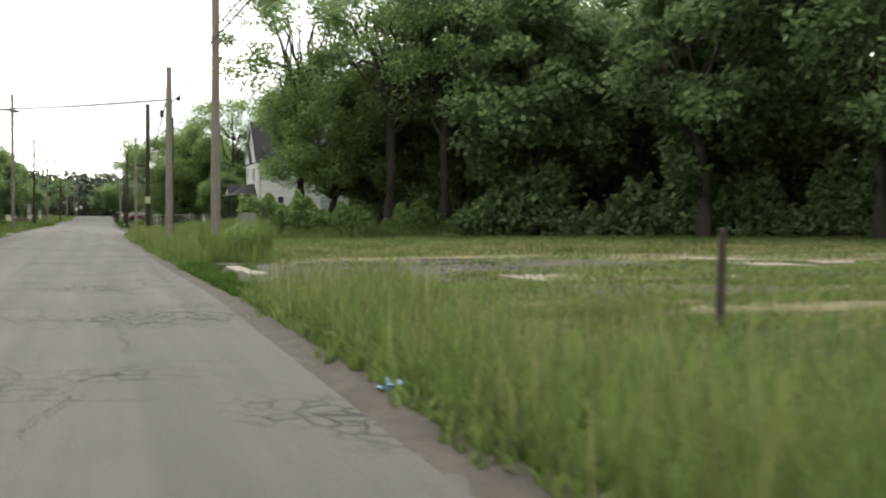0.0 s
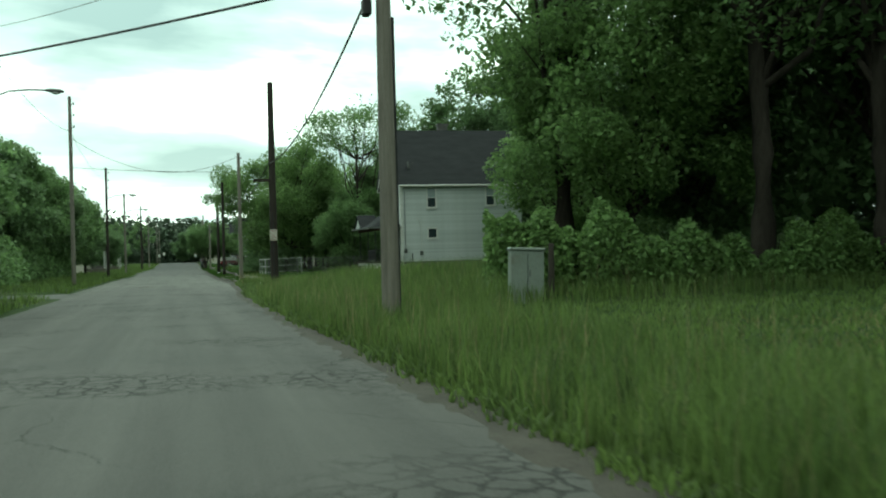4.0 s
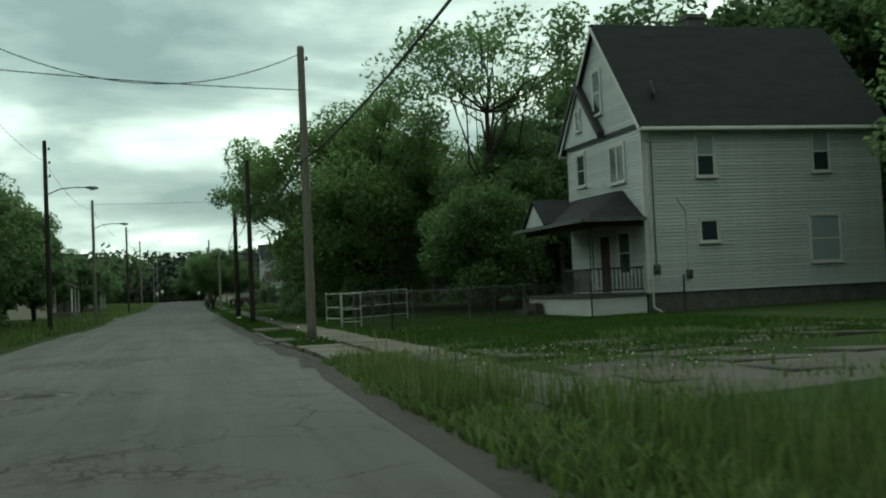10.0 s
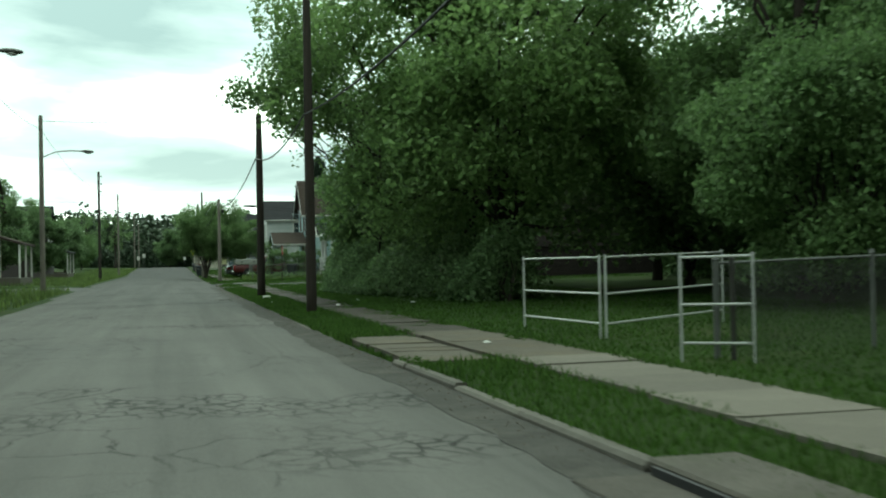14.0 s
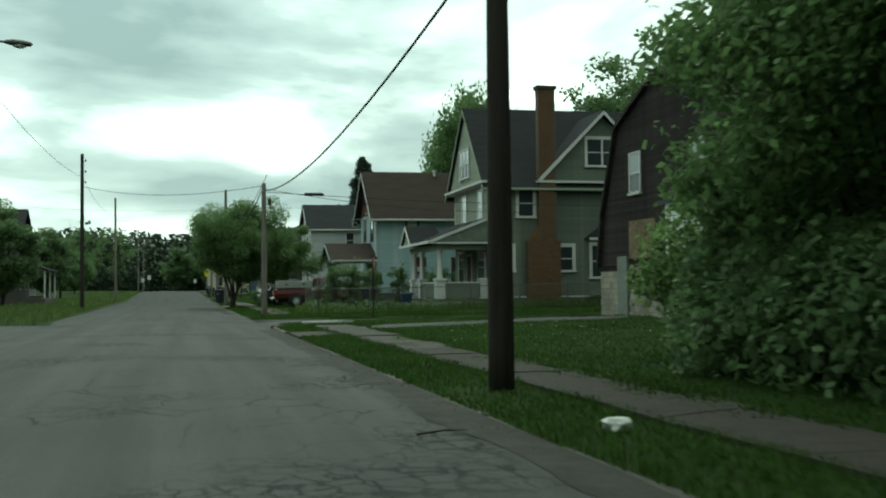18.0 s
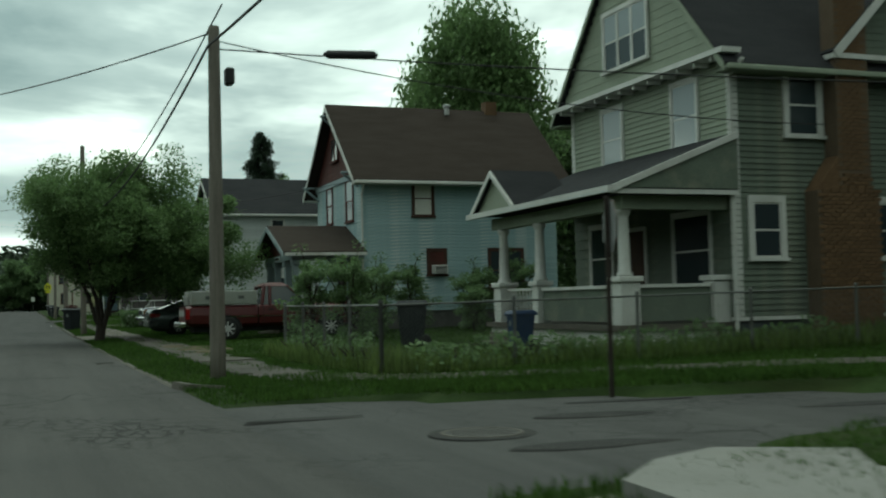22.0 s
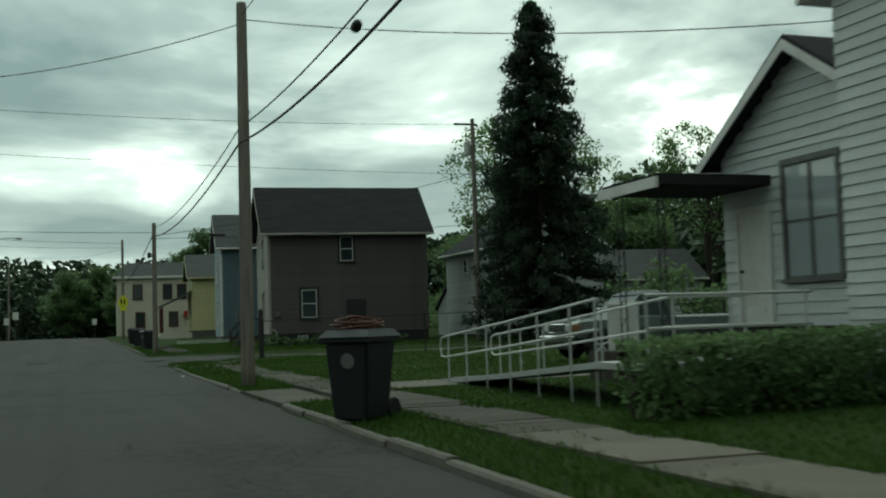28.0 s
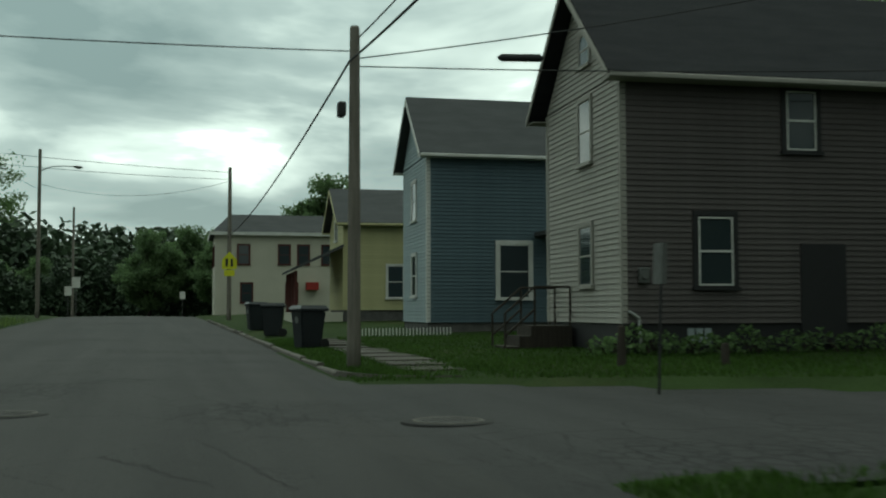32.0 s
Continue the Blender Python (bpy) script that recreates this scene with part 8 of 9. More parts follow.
for a, b, sag, r in (
    ((-20.0, 92.0, 8.3), tip(right, "pA", 6.35), 0.5, 0.03), (tip(lefts, "l1", 9.6), (-40, 70, 9.5), 0.5, 0.012),
    (tip(lefts, "l1", 9.8), tip(right, "pA", 7.8), 0.3, 0.01), (tip(lefts, "l2", 9.0), tip(right, "pC", 8.25), 1.55, 0.014),
    (tip(lefts, "l2", 7.2), tip(right, "pC", 7.2), 0.1, 0.014), (tip(lefts, "l1", 9.2), tip(lefts, "l2", 9.4), 0.6, 0.01),
    (tip(lefts, "l2", 9.4), tip(lefts, "l3", 8.8), 0.6, 0.01), (tip(lefts, "l3", 8.8), tip(lefts, "l4", 8.5), 0.6, 0.01),
    (tip(lefts, "l4", 8.5), tip(lefts, "l5", 8.6), 0.7, 0.01), (tip(lefts, "l5", 8.6), tip(lefts, "l6", 9.0), 0.7, 0.01),
    (tip(lefts, "l5", 8.0), tip(right, "pE", 6.1), 0.5, 0.014), (tip(right, "pE", 5.8), (19.0, 190.0, 4.84), 0.12, 0.014),
    (tip(right, "pE", 5.95), (16.5, 195.2, 4.9), 0.3, 0.012), (tip(lefts, "l4", 8.9), (30, 168.0, 10.5), 0.7, 0.012),
    (tip(lefts, "l6", 8.5), tip(right, "pF", 8.6), 0.5, 0.012), (tip(right, "pF", 8.7), (18, 236.5, 6.0), 0.8, 0.012),
    (tip(right, "pF", 8.8), tip(right, "pM", 8.6), 0.5, 0.012), ((-22, 291, 8.0), tip(right, "pG", 6.5), 0.3, 0.014),
    ((-16, 322, 9.9), tip(right, "pH", 9.3), 0.2, 0.014), ((-16, 322, 9.4), tip(right, "pH", 8.9), 0.3, 0.014), (tip(right, "pG", 6.35), (19.6, 280.6, 9.0), 0.3, 0.014),
    (tip(right, "pG", 6.2), (40, 282.0, 8.6), 0.6, 0.014), ((-30, 268, 11), (19.0, 280.6, 11.5), 0.9, 0.01), ((-30, 262, 8.6), (30, 281.5, 9.2), 0.9, 0.008),
    (tip(lefts, "l7", 9.4), tip(right, "pH", 8.8), 0.8, 0.01), (tip(lefts, "l6", 8.0), tip(lefts, "l7", 9.0), 0.9, 0.01), (tip(right, "pM", 5.9), (12.6, 216.3, 6.0), 0.4, 0.01),
):
    wire(a, b, sag, r, "thin black wire strung across the street")
# splice cases hanging on wires
for x, y, z, turn, l in ((5.8, 194.68, 5.63, -20, 0.95), (3.7, 243.8, 5.75, 85, 0.35), (3.6, 58.9, 6.05, 88, 0.6), (7.2, 285.4, 6.28, -20, 0.9)):
    bm = bmesh.new()
    lathe(bm, [(0.02, -l / 2), (0.075, -l / 2 + 0.08), (0.08, l / 2 - 0.08), (0.02, l / 2)], 10, (0, 0, 0), "x")
    ob = tagged(part("cable_splice", bm, "black_metal", None, smooth=True), "black sealed cable splice hanging on the wires", "cable splice")
    ob.matrix_world = pose(x, y, z, 0, 2, turn)


# ---- vehicles: x runs forward from the tail, y to the left ----
def loft(bm, stations, ring):
    """Rings of points at stations along x, joined; ring(s) gives (y, z) pairs."""
    rows = []
    for s in stations:
        rows.append([bm.verts.new((s[0], y, z)) for y, z in ring(s)])
    for a, b in zip(rows, rows[1:]):
        n = len(a)
        for k in range(n):
            bm.faces.new((a[k], a[(k + 1) % n], b[(k + 1) % n], b[k]))
    bm.faces.new(rows[0])
    bm.faces.new(rows[-1][::-1])
    bmesh.ops.recalc_face_normals(bm, faces=bm.faces[:])
    return bm


def body_ring(s):
    _, zl, zt, w = s
    half = [(w * 0.80, zl), (w * 0.97, zl + 0.10), (w, zl + (zt - zl) * 0.55), (w * 0.965, zt - 0.06), (w * 0.86, zt)]
    return half + [(-y, z) for y, z in half[::-1]]


def frustum(bm, base, top):
    """base and top: x0, x1, half width, z."""
    v = [bm.verts.new(p) for b in (base, top) for p in ((b[0], -b[2], b[3]), (b[1], -b[2], b[3]), (b[1], b[2], b[3]), (b[0], b[2], b[3]))]
    for f in ((3, 2, 1, 0), (4, 5, 6, 7), (0, 1, 5, 4), (1, 2, 6, 5), (2, 3, 7, 6), (3, 0, 4, 7)):
        bm.faces.new([v[i] for i in f])
    return bm


def wheel(car, x, y, r, w=0.21, spokes=7, rim="alloy"):
    s = 1 if y > 0 else -1
    bm = bmesh.new()
    lathe(bm, [(r * 0.62, -w / 2), (r * 0.92, -w / 2), (r, -w * 0.3), (r, w * 0.3), (r * 0.92, w / 2), (r * 0.62, w / 2)], 26, (0, 0, 0), "y")
    t = part("tyre", bm, "rubber", car, smooth=True)
    t.matrix_basis = pose(x, y, r)
    bm = bmesh.new()
    lathe(bm, [(r * 0.64, -0.09), (r * 0.64, 0.085), (r * 0.58, 0.085), (r * 0.55, 0.05), (r * 0.2, 0.045), (r * 0.18, 0.07), (r * 0.02, 0.075)], 22, (0, 0, 0), "y")
    rm = part("rim", bm, "zinc_dull", t, smooth=True)
    rm.matrix_basis = pose(0, 0.045 * s, 0, 0, 0, 0 if s > 0 else 180)
    for k in range(spokes):
        a = 2 * math.pi * k / spokes
        bm = bmesh.new()
        tube(bm, (0.02 * r * math.sin(a), 0.115 * s, 0.02 * r * math.cos(a)), (r * 0.6 * math.sin(a), 0.115 * s, r * 0.6 * math.cos(a)), 0.035, 0.026, 6)
        part("spoke", bm, rim, t)
    # black disc behind the wheel in place of the arch's inner shade
    bm = bmesh.new()
    lathe(bm, [(r * 1.14, -0.012), (r * 1.14, 0.012)], 26, (x, y - s * 0.105, r * 1.02), "y")
    part("wheel_arch", bm, "black_metal", car)


def wheel_well(car, x, y, r):
    """The shaded hollow over a wheel, put on the body skin as a flat black arch."""
    bm = bmesh.new()
    prism(bm, [(x + r * math.cos(math.pi * k / 12), 0.33 + r * math.sin(math.pi * k / 12)) for k in range(13)] + [(x + 0.74 * r * math.cos(math.pi * k / 12), 0.33 + 0.74 * r * math.sin(math.pi * k / 12)) for k in range(12, -1, -1)], "y", min(y, y * 1.006), max(y, y * 1.006))
    part("wheel_well", bm, "rubber", car)


def sedan(m, paint, label, dark_rim=False):
    c = thing("car", m, label, "car", group="parked cars")
    st = [(0.0, 0.44, 0.90, 0.70), (0.06, 0.34, 1.00, 0.80), (0.2, 0.28, 1.05, 0.86), (0.5, 0.24, 1.07, 0.90), (0.95, 0.22, 1.05, 0.92), (1.6, 0.20, 1.00, 0.93), (2.4, 0.20, 0.98, 0.935), (3.3, 0.20, 0.96, 0.93), (3.7, 0.21, 0.96, 0.925), (4.1, 0.22, 0.93, 0.91), (4.5, 0.24, 0.86, 0.88), (4.78, 0.28, 0.77, 0.81), (4.93, 0.34, 0.68, 0.72), (4.98, 0.40, 0.60, 0.62)]
    part("body", loft(bmesh.new(), st, body_ring), paint, c, smooth=True)
    # the glasshouse follows one long curve of roof
    arc = [(0.42, 1.045, 0.70), (0.75, 1.16, 0.66), (1.1, 1.29, 0.62), (1.45, 1.395, 0.595), (1.85, 1.455, 0.58), (2.25, 1.465, 0.58), (2.6, 1.44, 0.585), (2.95, 1.355, 0.61), (3.3, 1.20, 0.66), (3.6, 1.05, 0.71), (3.78, 0.965, 0.74)]

    def glass_ring(s):
        return [(0.83, 0.90), (0.85, 0.99), (s[2] + (0.85 - s[2]) * 0.12, s[1] - 0.03), (s[2] * 0.72, s[1] + 0.015), (0.0, s[1] + 0.028), (-s[2] * 0.72, s[1] + 0.015), (-s[2] - (0.85 - s[2]) * 0.12, s[1] - 0.03), (-0.85, 0.99), (-0.83, 0.90)]

    part("cabin_glass", loft(bmesh.new(), arc, glass_ring), "glass_car", c, smooth=False)

    def roof_ring(s):
        w = s[2] + (0.85 - s[2]) * 0.12 + 0.012
        return [(w, s[1] - 0.06), (w, s[1] - 0.015), (s[2] * 0.72, s[1] + 0.028), (0, s[1] + 0.042), (-s[2] * 0.72, s[1] + 0.028), (-w, s[1] - 0.015), (-w, s[1] - 0.06), (0, s[1] - 0.03)]

    part("roof", loft(bmesh.new(), arc[3:7], roof_ring), paint, c, smooth=False)
    for y in (-1, 1):
        edge = [Vector((p[0], (p[2] + (0.85 - p[2]) * 0.12) * y, p[1] - 0.02)) for p in arc]
        for row, r, name in ((edge[6:], 0.034, "windscreen_pillar"), (edge[:4], 0.06, "rear_pillar")):
            bm = bmesh.new()
            for p, q in zip(row, row[1:]):
                tube(bm, p, q, r, n=6)
            part(name, bm, paint, c)
        bm = bmesh.new()
        prism(bm, [(0.5, 0.99), (1.02, 0.99), (1.62, 1.40), (1.3, 1.40)], "y", -0.008, 0.008)
        bmesh.ops.rotate(bm, cent=(0, 0, 0.99), matrix=Matrix.Rotation(radians(29.0 * y), 3, "X"), verts=bm.verts)
        bmesh.ops.translate(bm, vec=(0, 0.858 * y, 0), verts=bm.verts)
        part("quarter_panel", bm, paint, c)
        bm = bmesh.new()
        tube(bm, (2.2, 0.855 * y, 0.98), (2.15, 0.625 * y, 1.44), 0.03, n=6)
        part("door_pillar", bm, "black_metal", c)
        for x in (1.9, 2.95):
            part("door_handle", boxes((x, x + 0.18, min(0.93 * y, 0.96 * y), max(0.93 * y, 0.96 * y), 0.80, 0.83)), "chrome" if paint != "car_grey" else paint, c)
        part("door_seam", boxes(*[(x, x + 0.012, min(0.925 * y, 0.937 * y), max(0.925 * y, 0.937 * y), 0.32, 0.9) for x in (1.25, 2.2, 3.2)]), "black_metal", c)
        part("sill_trim", boxes((1.3, 3.3, min(0.90 * y, 0.942 * y), max(0.90 * y, 0.942 * y), 0.30, 0.33)), "chrome", c)
        part("window_trim", boxes((0.95, 3.45, min(0.82 * y, 0.868 * y), max(0.82 * y, 0.868 * y), 0.985, 1.002)), "chrome", c)
        bm = box(bmesh.new(), 3.05, 3.25, min(0.88 * y, 1.06 * y), max(0.88 * y, 1.06 * y), 0.98, 1.11, 0.03)
        part("mirror", bm, paint, c)
        bm = box(bmesh.new(), 0.0, 0.42, min(0.58 * y, 0.885 * y), max(0.58 * y, 0.885 * y), 0.72, 0.90, 0.03)
        part("tail_lamp", bm, "lamp_red", c, "red tail lamp")
        bm = box(bmesh.new(), 4.60, 4.90, min(0.5 * y, 0.80 * y), max(0.5 * y, 0.80 * y), 0.60, 0.74, 0.03)
        part("headlamp", bm, "lamp_clear", c)
        for x in (1.12, 3.98):
            wheel(c, x, 0.872 * y, 0.335)
            wheel_well(c, x, 0.934 * y, 0.40)
    part("rear_bumper", box(bmesh.new(), -0.06, 0.3, -0.88, 0.88, 0.34, 0.62, 0.05), paint, c)
    part("bumper_trim", boxes((-0.068, 0.2, -0.80, 0.80, 0.60, 0.64)), "chrome", c)
    part("front_bumper", box(bmesh.new(), 4.7, 5.03, -0.86, 0.86, 0.26, 0.52, 0.06), paint, c)
    part("grille", boxes((4.93, 5.0, -0.42, 0.42, 0.53, 0.66)), "chrome", c)
    pl = part("number_plate", boxes((-0.05, -0.03, -0.155, 0.155, 0.74, 0.90)), "sign_white", c, "blank pale number plate")
    part("bar", boxes(*[(-0.056, -0.051, -0.11 + 0.075 * k, -0.06 + 0.075 * k, 0.79, 0.86) for k in range(3)]), "black_metal", pl)
    part("boot_trim", boxes((-0.012, 0.0, -0.5, 0.5, 0.915, 0.945)), "chrome", c)
    return c


def pickup(m, paint, label, boxes_on=False, chrome_front=True, length=5.5, ext=0.0):
    c = thing("pickup_truck", m, label, "pickup truck", group="parked cars")
    x_cab = 2.3
    st = [(0.05, 0.52, 1.08, 0.90), (0.2, 0.46, 1.10, 0.94), (1.2, 0.44, 1.10, 0.95), (2.22, 0.44, 1.10, 0.95)]
    part("bed", loft(bmesh.new(), st, body_ring), paint, c)
    part("bed_liner", boxes((0.2, 2.15, -0.8, 0.8, 1.09, 1.115)), "black_metal", c)
    st = [(2.26, 0.44, 1.12, 0.95), (3.4 + ext, 0.44, 1.13, 0.95), (3.75 + ext, 0.45, 1.12, 0.945), (5.1 + ext, 0.46, 1.04, 0.92), (5.32 + ext, 0.50, 0.98, 0.88)]
    part("body", loft(bmesh.new(), st, body_ring), paint, c)
    part("cab_glass", frustum(bmesh.new(), (2.34, 3.85 + ext, 0.85, 1.10), (2.48, 3.2 + ext, 0.70, 1.72)), "glass_car", c)
    part("roof", frustum(bmesh.new(), (2.38, 3.28 + ext, 0.745, 1.68), (2.6, 3.05 + ext, 0.62, 1.80)), paint, c)
    for y in (-1, 1):
        for p, q, r in (((3.82 + ext, 0.85 * y, 1.1), (3.18 + ext, 0.715 * y, 1.7), 0.035), ((2.36, 0.855 * y, 1.1), (2.47, 0.72 * y, 1.7), 0.06), ((2.62, 0.86 * y, 1.1), (2.64, 0.725 * y, 1.7), 0.05)):
            bm = bmesh.new()
            tube(bm, p, q, r, n=6)
            part("cab_pillar", bm, paint, c)
        part("side_trim", boxes((1.35, 4.35 + ext, min(0.94 * y, 0.962 * y), max(0.94 * y, 0.962 * y), 0.735, 0.765)), "chrome", c)
        for x in (2.4, 3.55 + ext):
            part("door_seam", boxes((x, x + 0.014, min(0.94 * y, 0.957 * y), max(0.94 * y, 0.957 * y), 0.5, 1.06)), "black_metal", c)
        part("door_handle", boxes((2.55, 2.72, min(0.94 * y, 0.975 * y), max(0.94 * y, 0.975 * y), 0.93, 0.97)), "black_metal", c)
        part("mirror", box(bmesh.new(), 3.45 + ext, 3.58 + ext, min(0.92 * y, 1.14 * y), max(0.92 * y, 1.14 * y), 1.14, 1.36, 0.02), "black_metal" if boxes_on else "chrome", c)
        part("tail_lamp", box(bmesh.new(), 0.02, 0.14, min(0.80 * y, 0.935 * y), max(0.80 * y, 0.935 * y), 0.68, 1.02, 0.015), "lamp_red", c)
        part("headlamp", box(bmesh.new(), 5.2 + ext, 5.36 + ext, min(0.52 * y, 0.86 * y), max(0.52 * y, 0.86 * y), 0.74, 0.94, 0.03), "lamp_clear", c)
        part("indicator", box(bmesh.new(), 5.1 + ext, 5.33 + ext, min(0.86 * y, 0.915 * y), max(0.86 * y, 0.915 * y), 0.74, 0.94, 0.02), "lamp_amber", c)
        for x in (1.28, 4.55 + ext):
            wheel(c, x, 0.885 * y, 0.37, 0.24, 8 if boxes_on else 5, "alloy")
            wheel_well(c, x, 0.952 * y, 0.47)
            bm = bmesh.new()
            for k in range(10):
                a, b = math.pi * k / 10, math.pi * (k + 1) / 10
                tube(bm, (x + 0.46 * math.cos(a), 0.955 * y, 0.40 + 0.46 * math.sin(a)), (x + 0.46 * math.cos(b), 0.955 * y, 0.40 + 0.46 * math.sin(b)), 0.010, n=5)
            part("arch_trim", bm, paint, c)
        if boxes_on:
            bx = part("tool_box", box(bmesh.new(), 0.18, 2.22, min(0.45 * y, 0.90 * y), max(0.45 * y, 0.90 * y), 1.12, 1.56, 0.02), "box_grey", c, "pale grey lidded tool box along the bed")
            for k in (0, 1):
                part("lid_panel", boxes((0.24 + k, 1.18 + k, min(0.895 * y, 0.912 * y), max(0.895 * y, 0.912 * y), 1.16, 1.52)), "box_grey", bx)
                part("latch", boxes((0.62 + k, 0.80 + k, min(0.91 * y, 0.94 * y), max(0.91 * y, 0.94 * y), 1.30, 1.40)), "zinc_dull", bx)
    if boxes_on:
        part("tool_box", box(bmesh.new(), 0.12, 0.6, -0.44, 0.44, 1.11, 1.42, 0.02), "box_grey", c)
    part("tailgate", boxes((0.0, 0.05, -0.78, 0.78, 0.58, 1.06)), paint, c)
    part("tailgate_panel", boxes((-0.012, 0.0, -0.70, 0.70, 0.78, 0.98)), "zinc" if boxes_on else paint, c)
    part("rear_bumper", box(bmesh.new(), -0.16, 0.06, -0.92, 0.92, 0.44, 0.60, 0.03), "chrome", c)
    part("front_bumper", box(bmesh.new(), 5.28 + ext, 5.48 + ext, -0.95, 0.95, 0.44, 0.64, 0.04), "chrome", c)
    g = part("grille", box(bmesh.new(), 5.26 + ext, 5.40 + ext, -0.5, 0.5, 0.70, 0.96, 0.03), "chrome", c)
    part("grille_opening", boxes(*[(5.39 + ext, 5.407 + ext, -0.44, 0.44, 0.73 + 0.075 * k, 0.78 + 0.075 * k) for k in range(3)]), "black_metal", g)
    part("chassis", boxes((0.3, 5.0 + ext, -0.5, 0.5, 0.28, 0.46)), "black_metal", c)
    part("valance", boxes((5.2 + ext, 5.38 + ext, -0.8, 0.8, 0.28, 0.43)), "black_metal", c)
    return c


def park(x, y, turn):
    return pose(x, y, gh(x, y) + 0.01, 0, 0, turn)


pickup(park(5.6, 213.95, -1.5) @ Matrix.Diagonal((1.07, 1.0, 1.06, 1.0)), "car_red", "dark red pickup truck with pale grey tool boxes on its bed", True)
sedan(park(5.5, 223.15, 1.0), "car_grey", "dark grey-green saloon car parked on the lawn")
pickup(park(11.05, 227.3, 180), "car_blue", "dark blue pickup truck facing the street", False)
sedan(park(16.6, 223.3, 180), "car_silver", "old grey saloon car nose to the street")
pickup(park(18.9, 229.4, 180), "car_silver", "silver pickup parked behind the others", False)
pickup(park(17.6, 255.6, 180), "car_grey", "dark grey pickup truck parked beyond the ramp", False)


# ---- fences ----
def chain_fence(label, pts, height, post_gap=2.6, top=True, mesh=True, mat="zinc_dull", post_r=0.03, end_r=0.04, gap=0.075):
    f = thing("chain_fence", Matrix.Identity(4), label, "fence")
    first = None
    for a, b in zip(pts, pts[1:]):
        a, b = Vector(a), Vector(b)
        l = (b - a).length
        n = max(1, round(l / post_gap))
        for k in range(n + 1):
            p = a.lerp(b, k / n)
            r = end_r if k in (0, n) else post_r
            g = gh(p.x, p.y)
            bm = bmesh.new()
            lathe(bm, [(r, -0.2), (r, height), (r * 1.25, height + 0.01), (r * 0.8, height + 0.05), (0.005, height + 0.06)], 8)
            ob = part("post", bm, mat, f)
            ob.matrix_basis = pose(p.x, p.y, g)
        if top:
            for k in range(n):
                p, q = a.lerp(b, k / n), a.lerp(b, (k + 1) / n)
                bm = bmesh.new()
                tube(bm, (p.x, p.y, gh(p.x, p.y) + height - 0.03), (q.x, q.y, gh(q.x, q.y) + height - 0.03), 0.02, n=6)
                part("rail", bm, mat, f)
        if mesh:
            vs, fs = [], []
            d = (b - a).normalized()
            s = -height
            while s < l:
                for sgn in (1, -1):
                    u0, u1, z0, z1 = s, s + height, 0.03, height - 0.04
                    if sgn < 0:
                        u0, u1 = u1, u0
                    for u, z, v, w in ((u0, z0, u1, z1),):
                        lo, hi = min(u, v), max(u, v)
                        if hi <= 0 or lo >= l:
                            continue
                        cl = lambda t_: z + (w - z) * (t_ - u) / (v - u)
                        p0, p1 = max(0, lo), min(l, hi)
                        for q in (p0, p1):
                            pt = a + d * q
                            g = gh(pt.x, pt.y)
                            vs += [(pt.x, pt.y, g + cl(q) - 0.0028), (pt.x, pt.y, g + cl(q) + 0.0028)]
                        k = len(vs) - 4
                        fs.append((k, k + 1, k + 3, k + 2))
                s += gap
            tagged(quads("wire_mesh", vs, fs, mat, f), kind="stuff")
    return f


chain_fence("dull chain-link fence in front of the white house", [(15.4, 117.8), (6.05, 117.6), (6.1, 124.4)], 1.15, 3.1, False, True, "dark_steel", 0.03, 0.032)
for a, b in (((5.85, 131.2), (6.03, 128.2)), ((6.06, 128.05), (9.0, 130.0)), ((5.55, 124.6), (6.16, 124.05))):
    g = thing("gate", Matrix.Identity(4), "open tubular steel gate with two rails", "gate")
    for z in (0.22, 0.66, 1.2):
        bm = bmesh.new()
        tube(bm, (a[0], a[1], gh(*a) + z), (b[0], b[1], gh(*b) + z), 0.018, n=6)
        part("rail", bm, "zinc", g)
    for p in (a, b):
        bm = bmesh.new()
        tube(bm, (p[0], p[1], gh(*p) - 0.05), (p[0], p[1], gh(*p) + 1.24), 0.022, n=6)
        part("upright", bm, "zinc", g)
chain_fence("chain-link fence behind the gate", [(6.0, 124.6), (14.5, 124.9)], 1.15, 2.4)
chain_fence("sagging chain-link fence overgrown with weeds", [(22, 192.6), (5.8, 193.3), (6.2, 201.6)], 1.15, 2.3)
chain_fence("tall steel rail fence at the lot corner", [(26, 268.4), (7.0, 271.3)], 1.5, 3.0, True, False, "black_metal", 0.03, 0.05)
bm = bmesh.new()
lathe(bm, [(0.085, -0.3), (0.085, 1.85), (0.07, 1.93), (0.01, 1.96)], 14)
ob = tagged(part("gate_post", bm, "black_metal", None), "thick dark steel gate post at the corner", "post")
ob.matrix_world = pose(6.95, 271.4, gh(6.95, 271.4))
fence_small = thing("picket_edging", Matrix.Identity(4), "tiny white picket edging along a flower bed", "fence")
bm = box(bmesh.new(), -0.02, 0.02, -0.008, 0.008, -0.05, 0.26)
first = part("picket", bm, "white_paint", fence_small)
first.matrix_basis = pose(6.6, 300.2, gh(6.6, 300.2))
for k in range(1, 30):
    x, y = 6.6 + 0.11 * k, 300.2 - 0.01 * k
    again("picket", first.data, fence_small, pose(x, y, gh(x, y)))


